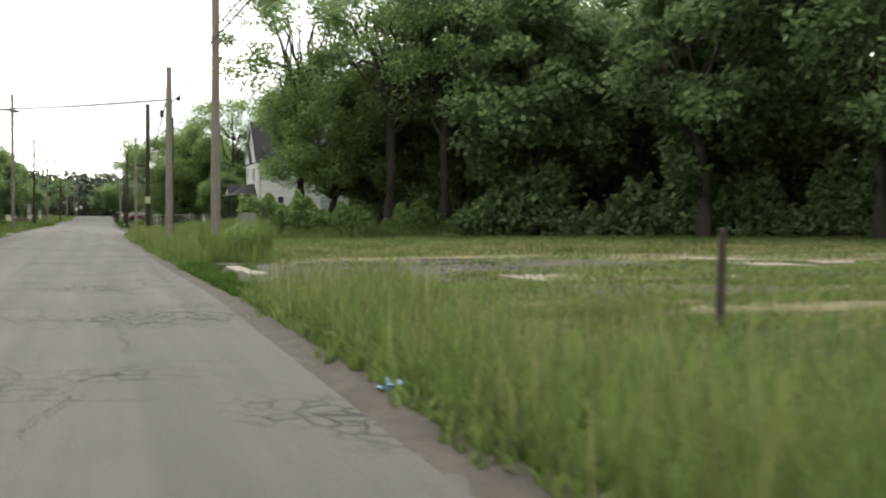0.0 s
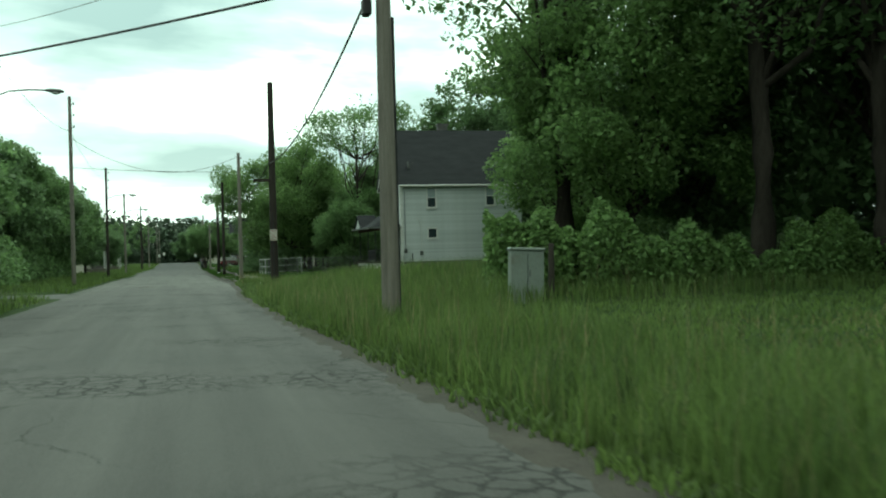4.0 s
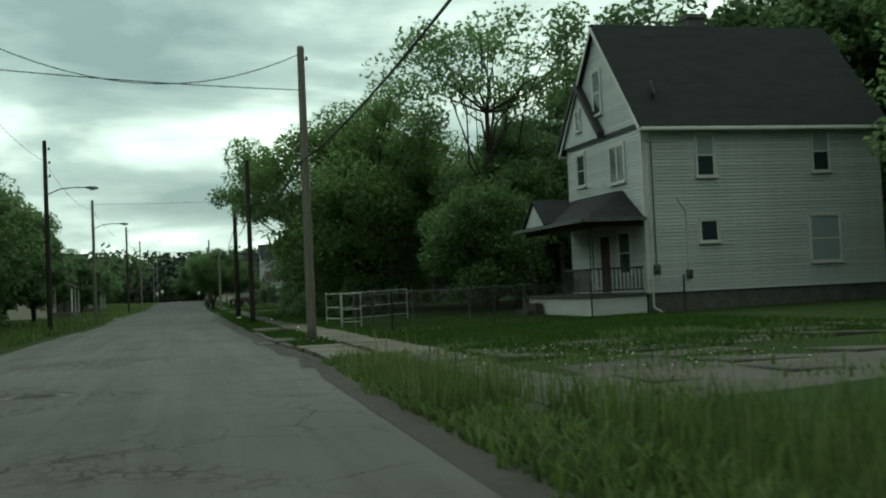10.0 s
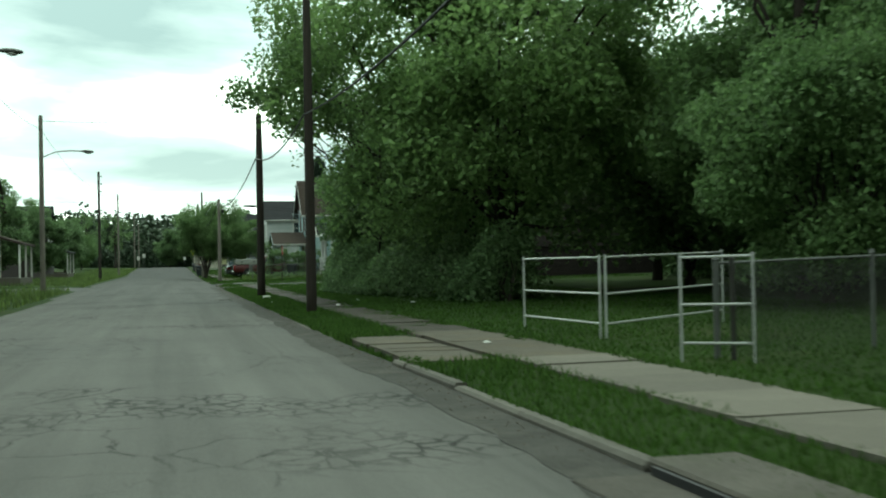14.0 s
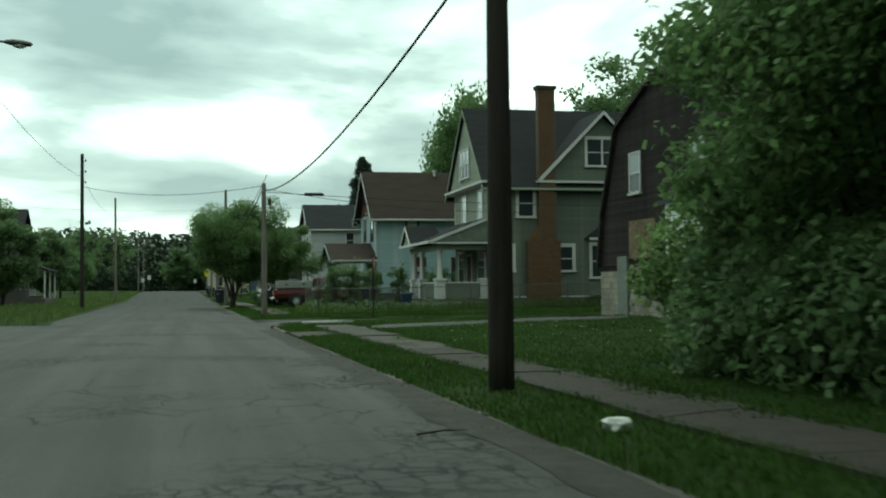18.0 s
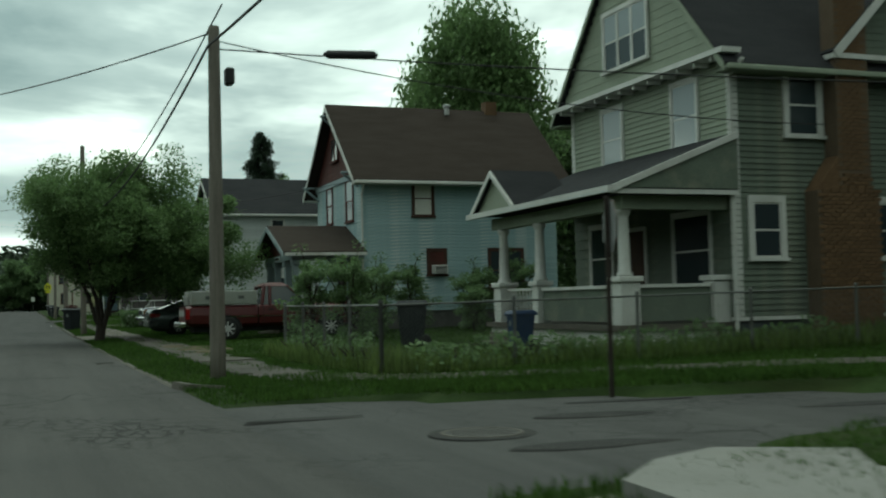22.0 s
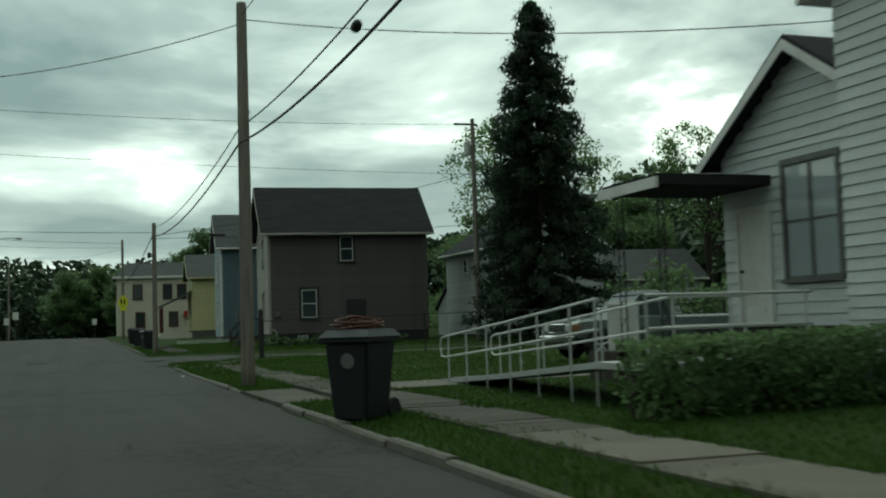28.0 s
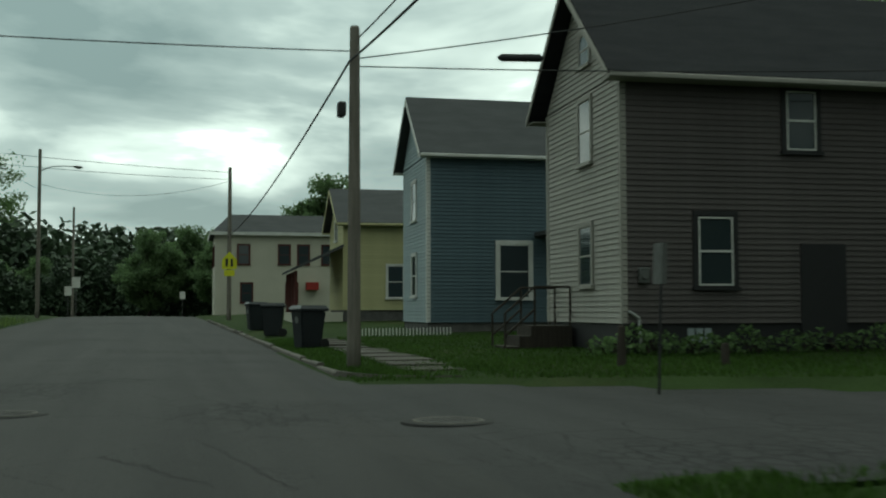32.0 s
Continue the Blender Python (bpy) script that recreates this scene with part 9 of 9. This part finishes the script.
# ---- ramp ----
ramp = thing("wheelchair_ramp", Matrix.Identity(4), "aluminium wheelchair ramp with double handrails", "ramp")
g0 = gh(7, 246)
path_r = [((7.2, 250.4), 0.06), ((6.9, 246.4), 0.32), ((6.7, 242.4), 0.62)]
W_R = 1.15
for (a, za), (b, zb) in zip(path_r, path_r[1:]):
    bm = bmesh.new()
    v = [bm.verts.new((p[0] + dx, p[1], g0 + z + dz)) for dz in (-0.09, 0) for p, z in ((a, za), (b, zb)) for dx in (0, W_R)]
    for f in ((0, 1, 3, 2), (4, 6, 7, 5), (0, 4, 5, 1), (2, 3, 7, 6), (0, 2, 6, 4), (1, 5, 7, 3)):
        bm.faces.new([v[i] for i in f])
    bmesh.ops.recalc_face_normals(bm, faces=bm.faces[:])
    part("deck", bm, "zinc", ramp)
    for dx in (0.0, W_R):
        for up in (0.45, 0.88):
            bm = bmesh.new()
            tube(bm, (a[0] + dx, a[1], g0 + za + up), (b[0] + dx, b[1], g0 + zb + up), 0.022, n=8)
            part("handrail", bm, "zinc", ramp)
        for k in range(3):
            s = k / 3 + 0.08
            x, y, z = a[0] + (b[0] - a[0]) * s + dx, a[1] + (b[1] - a[1]) * s, za + (zb - za) * s
            bm = bmesh.new()
            tube(bm, (x, y, gh(x, y) - 0.02), (x, y, g0 + z + 0.88), 0.02, n=8)
            part("ramp_post", bm, "zinc", ramp)
part("landing", boxes((6.6, 9.18, 240.9, 242.4, g0 + 0.53, g0 + 0.62)), "zinc", ramp)
for y in (240.95, 242.38):
    for up in (0.45, 0.88):
        bm = bmesh.new()
        tube(bm, (6.65 if y < 242 else 7.9, y, g0 + 0.62 + up), (9.18, y, g0 + 0.62 + up), 0.022, n=8)
        part("handrail", bm, "zinc", ramp)
    for x in (6.65, 7.9, 9.1):
        bm = bmesh.new()
        tube(bm, (x, y, gh(x, y) - 0.02), (x, y, g0 + 1.5), 0.02, n=8)
        part("ramp_post", bm, "zinc", ramp)
for dx in (0.0, W_R):
    bm = bmesh.new()
    pts = [(7.2 + dx, 250.4, g0 + 0.94), (7.2 + dx, 250.62, g0 + 0.9), (7.2 + dx, 250.66, g0 + 0.72), (7.2 + dx, 250.6, g0 + 0.54), (7.2 + dx, 250.4, g0 + 0.51)]
    for p, q in zip(pts, pts[1:]):
        tube(bm, p, q, 0.022, n=8)
    part("rail_end", bm, "zinc", ramp)
deck = thing("porch_stairs", Matrix.Identity(4), "wooden porch stairs with a slatted white rail", "stairs")
part("stair_block", boxes((9.3, 11.2, 246.7, 247.9, -0.05, 0.75)), "weather_wood", deck)
bm = box(bmesh.new(), -0.03, 0.03, -0.015, 0.015, 0, 0.9)
first = part("slat", bm, "white_paint", deck)
first.matrix_basis = pose(9.75, 246.75, 0.75)
for k in range(1, 12):
    again("slat", first.data, deck, pose(9.75, 246.75 + 0.1 * k, 0.75))
part("rail", boxes((9.7, 9.8, 246.7, 247.9, 1.63, 1.7)), "white_paint", deck)


# ---- bins ----
def wheelie_bin(x, y, turn, label, mat="bin_plastic", s=1.0, open_lid=0.0):
    b = thing("wheeled_bin", pose(x, y, gh(x, y) + 0.02, 0, 0, turn) @ Matrix.Diagonal((s, s, s, 1)), label, "bin", group="wheeled bins")
    bm = frustum(bmesh.new(), (-0.25, 0.30, 0.24, 0.0), (-0.36, 0.38, 0.31, 0.98))
    bmesh.ops.bevel(bm, geom=bm.edges[:], offset=0.04, segments=2, affect="EDGES")
    part("body", bm, mat, b)
    part("rim", box(bmesh.new(), -0.40, 0.42, -0.345, 0.345, 0.96, 1.03, 0.015), mat, b)
    lid = part("lid", frustum(bmesh.new(), (-0.42, 0.44, 0.355, 0.0), (-0.34, 0.34, 0.28, 0.09)), mat, b)
    lid.matrix_basis = pose(0, 0, 1.03, 0, open_lid, 0)
    bm = bmesh.new()
    tube(bm, (-0.46, -0.25, 1.0), (-0.46, 0.25, 1.0), 0.018, n=8)
    part("handle", bm, mat, b)
    for y_ in (-0.27, 0.27):
        bm = bmesh.new()
        lathe(bm, [(0.02, -0.03), (0.13, -0.03), (0.14, 0), (0.13, 0.03), (0.02, 0.03)], 18, (0, 0, 0), "y")
        w = part("wheel", bm, "rubber", b)
        w.matrix_basis = pose(-0.32, y_, 0.12)
    bm = bmesh.new()
    lathe(bm, [(0.095, 0), (0.095, 0.006), (0.02, 0.007)], 20, (0, 0, 0), "x")
    e = part("emblem", bm, "sign_back", b, "pale round emblem")
    e.matrix_basis = pose(0.366, 0.02, 0.74, 0, 4.7, 0)
    return b


hb = wheelie_bin(3.56, 243.5, 225, "dark wheeled bin with a coil of old hose on its lid", s=1.12)
hose = thing("garden_hose", pose(3.56, 243.5, gh(3.56, 243.5) + 1.235), "tangled brown-red garden hose on the bin's lid", "hose")
rh = random.Random(3)
bm = bmesh.new()
rings = []
for k in range(130):
    a = k * 0.40
    r = 0.25 + 0.09 * math.sin(k * 0.31) + 0.05 * math.sin(k * 0.083) + rh.uniform(-0.012, 0.012)
    c = Vector((r * math.cos(a) + 0.05 * math.sin(k * 0.05), r * 0.85 * math.sin(a), 0.03 + 0.0009 * k + 0.09 * abs(math.sin(k * 0.145)) ** 3))
    out = Vector((math.cos(a), math.sin(a), 0))
    rings.append([bm.verts.new(c + out * (0.014 * math.cos(i * 1.2566)) + Vector((0, 0, 0.014 * math.sin(i * 1.2566)))) for i in range(5)])
for u, v in zip(rings, rings[1:]):
    for i in range(5):
        bm.faces.new((u[i], u[(i + 1) % 5], v[(i + 1) % 5], v[i]))
part("coil", bm, "hose_red", hose)
wheelie_bin(4.35, 294.2, 200, "dark wheeled bin standing on the verge")
wheelie_bin(4.4, 303.0, 170, "dark wheeled bin put out by the kerb")
wheelie_bin(4.45, 309.5, 190, "dark wheeled bin further along the verge")
wheelie_bin(9.7, 202.6, 160, "black wheeled bin behind the wire fence")
wheelie_bin(11.0, 199.0, 175, "blue recycling bin beside the porch", "bin_blue", 0.74)


# ---- signs ----
def letters(text, size, mat, parent, m):
    """Raised lettering in the built-in font."""
    cu = bpy.data.curves.new("lettering", "FONT")
    cu.body, cu.size, cu.extrude, cu.align_x, cu.align_y = text, size, 0.002, "CENTER", "CENTER"
    cu.materials.append(M[mat])
    ob = new("lettering", cu)
    ob.parent = parent
    ob.matrix_basis = m
    return ob


sign = thing("parking_sign", pose(3.6, 89.7 - 0.19, 2.36, 0, 0, -4), "weathered white no-parking sign with red lettering", "sign")
part("plate", box(bmesh.new(), -0.155, 0.155, -0.004, 0.0, -0.235, 0.235, 0.001), "sign_white", sign)
part("border", boxes((-0.145, 0.145, -0.007, -0.0045, 0.218, 0.224), (-0.145, 0.145, -0.007, -0.0045, -0.224, -0.218), (-0.145, -0.139, -0.007, -0.0045, -0.218, 0.218), (0.139, 0.145, -0.007, -0.0045, -0.218, 0.218)), "sign_red", sign)
for text, size, z in (("NO", 0.14, 0.15), ("PARKING", 0.068, 0.055), ("ANY", 0.085, -0.03), ("TIME", 0.085, -0.105)):
    letters(text, size, "sign_red", sign, pose(0, -0.006, z, 90, 0, 0))
bm = bmesh.new()
prism(bm, [(-0.08, -0.185), (-0.08, -0.165), (0.04, -0.165), (0.04, -0.15), (0.09, -0.175), (0.04, -0.2), (0.04, -0.185)], "y", -0.007, -0.0045)
part("arrow", bm, "sign_red", sign)
for z in (0.2, -0.2):
    bm = bmesh.new()
    lathe(bm, [(0.012, -0.012), (0.012, -0.004)], 8, (0, 0, z), "y")
    part("bolt", bm, "zinc", sign)

stop = thing("stop_sign", pose(7.5, 189.0, gh(7.5, 189.0)), "stop sign on a dark post, seen nearly edge-on", "sign")
bm = bmesh.new()
box(bm, -0.03, 0.03, -0.02, 0.02, -0.2, 2.75)
part("post", bm, "pole_dark", stop)
oct_ = [(0.375 * math.cos(radians(22.5 + 45 * k)), 2.35 + 0.375 * math.sin(radians(22.5 + 45 * k))) for k in range(8)]
bm = bmesh.new()
prism(bm, oct_, "x", 0.032, 0.035)
pl = part("plate", bm, "sign_back", stop)
bm = bmesh.new()
prism(bm, oct_, "x", 0.0355, 0.038)
part("face", bm, "sign_red", pl)
letters("STOP", 0.26, "sign_white", stop, pose(0.041, 0, 2.35, 90, 0, 90))
stop.matrix_basis = stop.matrix_basis @ pose(0, 0, 0, 0, 0, -15.5)

ped = thing("crossing_sign", pose(4.75, 328.86, 0), "yellow crossing sign with plate on the pole", "sign")
bm = bmesh.new()
prism(bm, [(-0.42, 3.75), (0.42, 3.75), (0.42, 4.3), (0.0, 4.75), (-0.42, 4.3)], "y", -0.012, 0)
part("plate", bm, "sign_yellow", ped)
part("symbol_bar", boxes((-0.22, -0.08, -0.018, -0.0125, 3.9, 4.35), (0.06, 0.2, -0.018, -0.0125, 3.9, 4.35)), "black_metal", ped)
part("lower_plate", boxes((-0.3, 0.3, -0.012, 0, 3.35, 3.7)), "sign_yellow", ped)
thin = thing("street_sign_post", pose(7.2, 279.6, gh(7.2, 279.6), 0, 2, 0), "leaning thin steel post with a bent pale plate", "post")
bm = bmesh.new()
tube(bm, (0, 0, -0.2), (0, 0, 2.3), 0.022, n=6)
part("post", bm, "black_metal", thin)
part("plate", boxes((-0.02, 0.06, -0.05, 0.22, 1.72, 2.3)), "zinc_dull", thin)
for x, y, z in ((-4.9, 352, 3.0), (-6.4, 366, 2.8), (3.9, 386, 3.0)):
    t = thing("road_sign", pose(x, y, zr(y)), "small pale road sign far down the street", "sign")
    part("post", boxes((-0.03, 0.03, -0.03, 0.03, 0, z)), "zinc_dull", t)
    part("plate", boxes((-0.3, 0.3, -0.05, -0.035, z - 0.8, z)), "sign_white", t)


# ---- small street things ----
hyd = thing("fire_hydrant", pose(11.9, 278.6, gh(11.9, 278.6)), "orange-red fire hydrant at the corner", "fire hydrant")
bm = bmesh.new()
lathe(bm, [(0.15, -0.1), (0.15, 0.05), (0.105, 0.08), (0.10, 0.5), (0.13, 0.52), (0.13, 0.57), (0.105, 0.6), (0.09, 0.68), (0.04, 0.73), (0.03, 0.8)], 16)
part("barrel", bm, "hydrant", hyd, smooth=True)
for a in (0, 90, 180):
    bm = bmesh.new()
    tube(bm, (0, 0, 0.45), (0.17 * math.cos(radians(a)), -0.17 * math.sin(radians(a)), 0.45), 0.05, n=10)
    part("outlet_cap", bm, "hydrant", hyd)
cab = thing("utility_cabinet", pose(7.4, 67.2, gh(7.4, 67.2), 0, 2, -8), "grey-green steel utility cabinet with rust streaks", "cabinet")
part("body", box(bmesh.new(), -0.37, 0.37, -0.25, 0.25, -0.1, 1.18, 0.015), "box_green", cab)
part("lid", box(bmesh.new(), -0.40, 0.40, -0.28, 0.28, 1.18, 1.25, 0.02), "box_green", cab)
part("door_seam", boxes((-0.006, 0.006, -0.256, -0.2505, 0.08, 1.12)), "black_metal", cab)
part("latch", boxes((0.03, 0.07, -0.275, -0.251, 0.6, 0.75)), "zinc_dull", cab)
for x, y, h_, lean, name, label in ((8.25, 67.9, 1.3, 2, "fence_post", "old grey timber post beside the cabinet"), (6.8, 23.6, 1.08, 2, "timber_stump", "dark splintered timber post standing in the lot"), (-7.3, 84.6, 1.5, 1, "verge_post", "dark stub of a post on the far verge"), (8.45, 283.6, 0.75, 0, "pipe_stub", "dark stub of pipe on the corner grass"), (10.4, 283.4, 0.4, 0, "pipe_stub", "low dark stump on the corner grass")):
    bm = bmesh.new()
    w_ = 0.05 if name == "timber_stump" else 0.08
    lathe(bm, [(w_ * 1.06, -0.2), (w_, h_ * 0.6), (w_ * 0.82, h_ - 0.03), (w_ * 0.55, h_)], 9)
    ob = tagged(part(name, bm, "weather_wood", None), label, "post")
    ob.matrix_world = pose(x, y, gh(x, y), 0, lean, 20)


def cover(x, y, r, label, patch_mat="concrete"):
    z = zr(y) + (0.052 if x < 2.0 else 0.058 if x > 4.0 else 0.042)
    c = thing("manhole_cover", pose(x, y, z), label, "manhole cover")
    bm = bmesh.new()
    lathe(bm, [(r * 1.5, -0.04), (r * 1.45, 0.003), (r * 1.13, 0.005), (0.01, 0.005)], 28)
    part("surround", bm, patch_mat, c)
    bm = bmesh.new()
    lathe(bm, [(r * 1.12, 0.004), (r * 1.11, 0.014), (r * 1.02, 0.014), (r * 1.01, 0.005)], 28)
    part("rim", bm, "kerb", c, "pale worn rim")
    bm = bmesh.new()
    lathe(bm, [(r, 0.004), (r * 0.99, 0.011), (0.01, 0.011)], 28)
    lid = part("lid", bm, "iron_lid", c)
    for k in range(5):
        v = (-0.62 + 0.31 * k) * r
        w = math.sqrt(r * r * 0.82 - v * v)
        part("rib", boxes((-w, w, v - 0.014, v + 0.014, 0.010, 0.015)), "iron_lid", lid)


cover(4.5, 186.3, 0.36, "iron manhole cover in a worn rim in the side street", "tarmac_dark")
cover(3.5, 277.3, 0.36, "iron manhole cover in a worn collar", "tarmac_dark")
cover(-1.35, 279.2, 0.34, "iron manhole cover in mid street", "tarmac_dark")
cover(-2.0, 103.4, 0.33, "worn manhole cover in the asphalt")
drain = thing("storm_drain", pose(2.62, 118.3, 0), "concrete storm drain inlet with a dark mouth in the kerb", "drain")
part("slab", box(bmesh.new(), -0.45, 0.05, -0.95, 0.95, -0.05, 0.034, 0.01), "concrete_dark", drain)
part("hood", box(bmesh.new(), 0.08, 0.70, -1.05, 1.05, 0.03, 0.115, 0.02), "concrete_dark", drain)
# solid black block put in for the shade inside the opening
part("mouth", boxes((0.045, 0.4, -0.9, 0.9, -0.05, 0.085)), "black_metal", drain)


def litter(x, y, s, mat, label, seed):
    rng = random.Random(seed)
    bm = bmesh.new()
    bmesh.ops.create_icosphere(bm, subdivisions=2, radius=s)
    for v in bm.verts:
        v.co *= 1 + rng.uniform(-0.35, 0.35)
        v.co.z *= 0.5
    ob = tagged(part("litter", bm, mat, None), label, "litter")
    ob.matrix_world = pose(x, y, max(gh(x, y), zr(y) + 0.03 if x < edge_r(y) else -9) + s * 0.35, 0, 0, rng.uniform(0, 360))


litter(2.66, 21.4, 0.12, "litter_blue", "crumpled blue drink carton at the road edge", 1)
litter(3.35, 153.6, 0.14, "litter_white", "crumpled white plastic bag on the verge", 2)
for k, (x, y, s) in enumerate(((2.75, 29.6, 0.05), (2.85, 26.0, 0.04), (2.7, 37.2, 0.06), (2.5, 73.0, 0.05), (2.6, 80.5, 0.05), (4.9, 103.2, 0.07), (3.3, 101.6, 0.05), (4.6, 144.5, 0.06), (5.6, 147.0, 0.06), (6.6, 143.5, 0.07), (4.4, 128.6, 0.06), (3.1, 149.0, 0.05), (4.3, 224.5, 0.05), (4.9, 281.0, 0.05), (3.0, 262.0, 0.04), (7.2, 274.8, 0.06))):
    litter(x, y, s, "litter_white", "scrap of white paper lying by the road", 10 + k)
for k, (x, y, a) in enumerate(((1.9, 154.2, 20), (2.0, 160.5, 80), (2.3, 203.0, 40), (2.95, 24.0, 10))):
    bm = bmesh.new()
    tube(bm, (-0.25, 0, 0), (0.05, 0.03, 0.01), 0.012, 0.010, 5)
    tube(bm, (0.05, 0.03, 0.01), (0.28, -0.02, 0.0), 0.010, 0.005, 5)
    ob = tagged(part("fallen_twig", bm, "weather_wood", None), "fallen brown twig lying on the asphalt", "twig")
    ob.matrix_world = pose(x, y, zr(y) + 0.055, 0, 0, a)


# ---- buildings further off ----
shed = thing("garden_shed", pose(19.0, 231.5, 0), "white gambrel-roofed garden shed", "shed")
prof = [(0, 0), (0, 2.0), (0.5, 2.9), (1.7, 3.45), (2.9, 2.9), (3.4, 2.0), (3.4, 0)]
bm = bmesh.new()
prism(bm, prof, "x", 0.0, 4.2)
part("wall", bm, "white_vinyl", shed)
for (y0, z0), (y1, z1) in zip(prof[1:], prof[2:6]):
    bm = bmesh.new()
    n = Vector((0, -(z1 - z0), y1 - y0)).normalized() * 0.08
    prism(bm, [(y0, z0), (y1, z1), (y1 + n.y, z1 + n.z), (y0 + n.y, z0 + n.z)], "x", -0.15, 4.35)
    part("roof", bm, "roof_grey", shed)
part("shed_door", boxes((-0.03, -0.004, 1.0, 2.4, 0.2, 2.0)), "white_paint", shed)
back = plain_house("white_back_house", "white clapboard house with black roof and a lean-to", pose(22.0, 292.0, 0, 0, 0, -90), 6.5, 8.0, 0.7, 5.35, 7.6, "white_vinyl", "white_vinyl", "roof_black", "white_paint", [(3.1, 3.6, 4.25, 5.0), (5.6, 6.3, 2.2, 3.5)], [(2, 2.8, 2, 3.4)], 0.18)
bm = bmesh.new()
prism(bm, [(-2.2, 0.1), (-0.02, 0.1), (-0.02, 3.6), (-2.2, 2.3)], "y", 0.1, 4.0)
part("lean_to", bm, "white_vinyl", back)
bm = bmesh.new()
prism(bm, [(-2.4, 2.2), (-0.04, 3.62), (-0.04, 3.74), (-2.4, 2.34)], "y", -0.05, 4.15)
part("lean_to_roof", bm, "roof_black", back)
plain_house("white_back_cottage", "low white cottage behind the spruce", pose(29.5, 289.0, 0, 0, 0, -8), 6.0, 8.0, 0.5, 3.6, 5.6, "white_vinyl", "white_vinyl", "roof_grey", "white_paint", [(2.6, 3.5, 1.8, 3.0)], [(2, 2.9, 1.8, 3.0)], 0.2)


def left_house(name, label, x, y, W, D, ze, za, board, roof, porch=True):
    """A house over the way, its porch to the street."""
    h = thing(name, pose(x, y, gh(x, y), 0, 0, 0), label, "house")
    bm = bmesh.new()
    prism(bm, [(0, -0.3), (W, -0.3), (W, ze), (W / 2, za), (0, ze)], "x", -D, 0)
    part("wall", bm, board, h)
    s = (za - ze) / (W / 2)
    for f in (lambda v: v, lambda v: W - v):
        bm = bmesh.new()
        prism(bm, [(f(-0.4), ze - 0.4 * s), (f(W / 2), za + 0.02), (f(W / 2), za + 0.16), (f(-0.45), ze - 0.4 * s + 0.1)], "x", -D - 0.3, 0.4)
        part("roof", bm, roof, h)
    for u, z in ((W * 0.25, 4.2), (W * 0.65, 4.2), (W * 0.25, 1.3), (W * 0.65, 1.3)):
        w = part("window", boxes((0.0, 0.05, u - 0.08, u + 0.98, z - 0.08, z + 1.48)), "white_paint", h)
        part("pane", boxes((0.05, 0.056, u, u + 0.9, z, z + 0.68), (0.05, 0.056, u, u + 0.9, z + 0.73, z + 1.4)), "glass", w)
    for u, z in ((-D * 0.3, 4.2), (-D * 0.7, 1.3)):
        w = part("window", boxes((u - 0.08, u + 0.98, -0.05, 0.0, z - 0.08, z + 1.48)), "white_paint", h)
        part("pane", boxes((u, u + 0.9, -0.056, -0.05, z, z + 0.68), (u, u + 0.9, -0.056, -0.05, z + 0.73, z + 1.4)), "glass", w)
    if porch:
        bm = bmesh.new()
        prism(bm, [(0.0, 3.5), (2.4, 2.75), (2.4, 2.9), (0.0, 3.65)], "y", -0.2, W + 0.2)
        part("porch_roof", bm, roof, h)
        part("porch_floor", boxes((0.0, 2.2, 0, W, -0.2, 0.5)), "concrete", h)
        for u in (0.1, W * 0.5, W - 0.1):
            part("porch_post", boxes((2.1, 2.22, u - 0.06, u + 0.06, 0.5, 2.8)), "white_paint", h)
    return h


left_house("cream_left_house", "pale two-storey house with a white porch over the way", -12.2, 193.5, 7.0, 9.0, 5.6, 8.2, "cream_wall", "roof_brown")
left_house("dark_left_house", "brown two-storey house with dark roof over the way", -13.0, 240.5, 8.0, 9.0, 5.6, 8.0, "grey_board", "roof_black")
left_house("white_left_house", "small white house over the way", -16.0, 272.0, 7.0, 8.0, 3.2, 5.6, "white_vinyl", "roof_grey")


# ---- distant woods round about ----
def far_woods(name, label, pts, height, depth, leaves, size, mat, seed):
    rng = np.random.default_rng(seed)
    t = thing(name, Matrix.Identity(4), label, "woods", kind="stuff")
    pts = np.array(pts, float)
    seg = np.linalg.norm(np.diff(pts, axis=0), axis=1)
    i = rng.choice(len(seg), leaves, p=seg / seg.sum())
    s = rng.uniform(0, 1, leaves)[:, None]
    p = pts[i] * (1 - s) + pts[i + 1] * s + rng.normal(0, depth, (leaves, 2))
    hh = np.array([height * (0.72 + 0.5 * (0.5 + 0.9 * noise.noise((a * 0.06, b * 0.06, seed)) + 0.35 * noise.noise((a * 0.25, b * 0.25, seed)))) for a, b in p])
    z = np.array([gh(a, b) for a, b in p]) + rng.uniform(0, 1, leaves) ** 0.85 * hh
    leaf_mesh("leafage", np.column_stack([p, z]), size, rng, mat, t)


far_woods("far_woods", "wooded rise closing the far end of the street", [(-140, 470), (-60, 480), (0, 500), (60, 480), (140, 440)], 14, 6, 60000, 1.9, "leaf_far", 71)
far_woods("far_woods", "dark belt of woods behind the houses", [(62, -20), (66, 40), (58, 90), (50, 140), (54, 190), (52, 240), (60, 300), (70, 380), (90, 440)], 13, 4, 60000, 1.2, "leaf_far", 72)
far_woods("far_woods", "belt of woods beyond the far side of the street", [(-46, 0), (-44, 60), (-40, 120), (-42, 170), (-44, 240), (-46, 300), (-60, 380), (-100, 450)], 9.5, 3.5, 44000, 1.7, "leaf_far", 73)
far_woods("far_woods", "trees behind the start of the street", [(-60, -60), (0, -80), (70, -50)], 12, 5, 5000, 1.6, "leaf_far", 74)
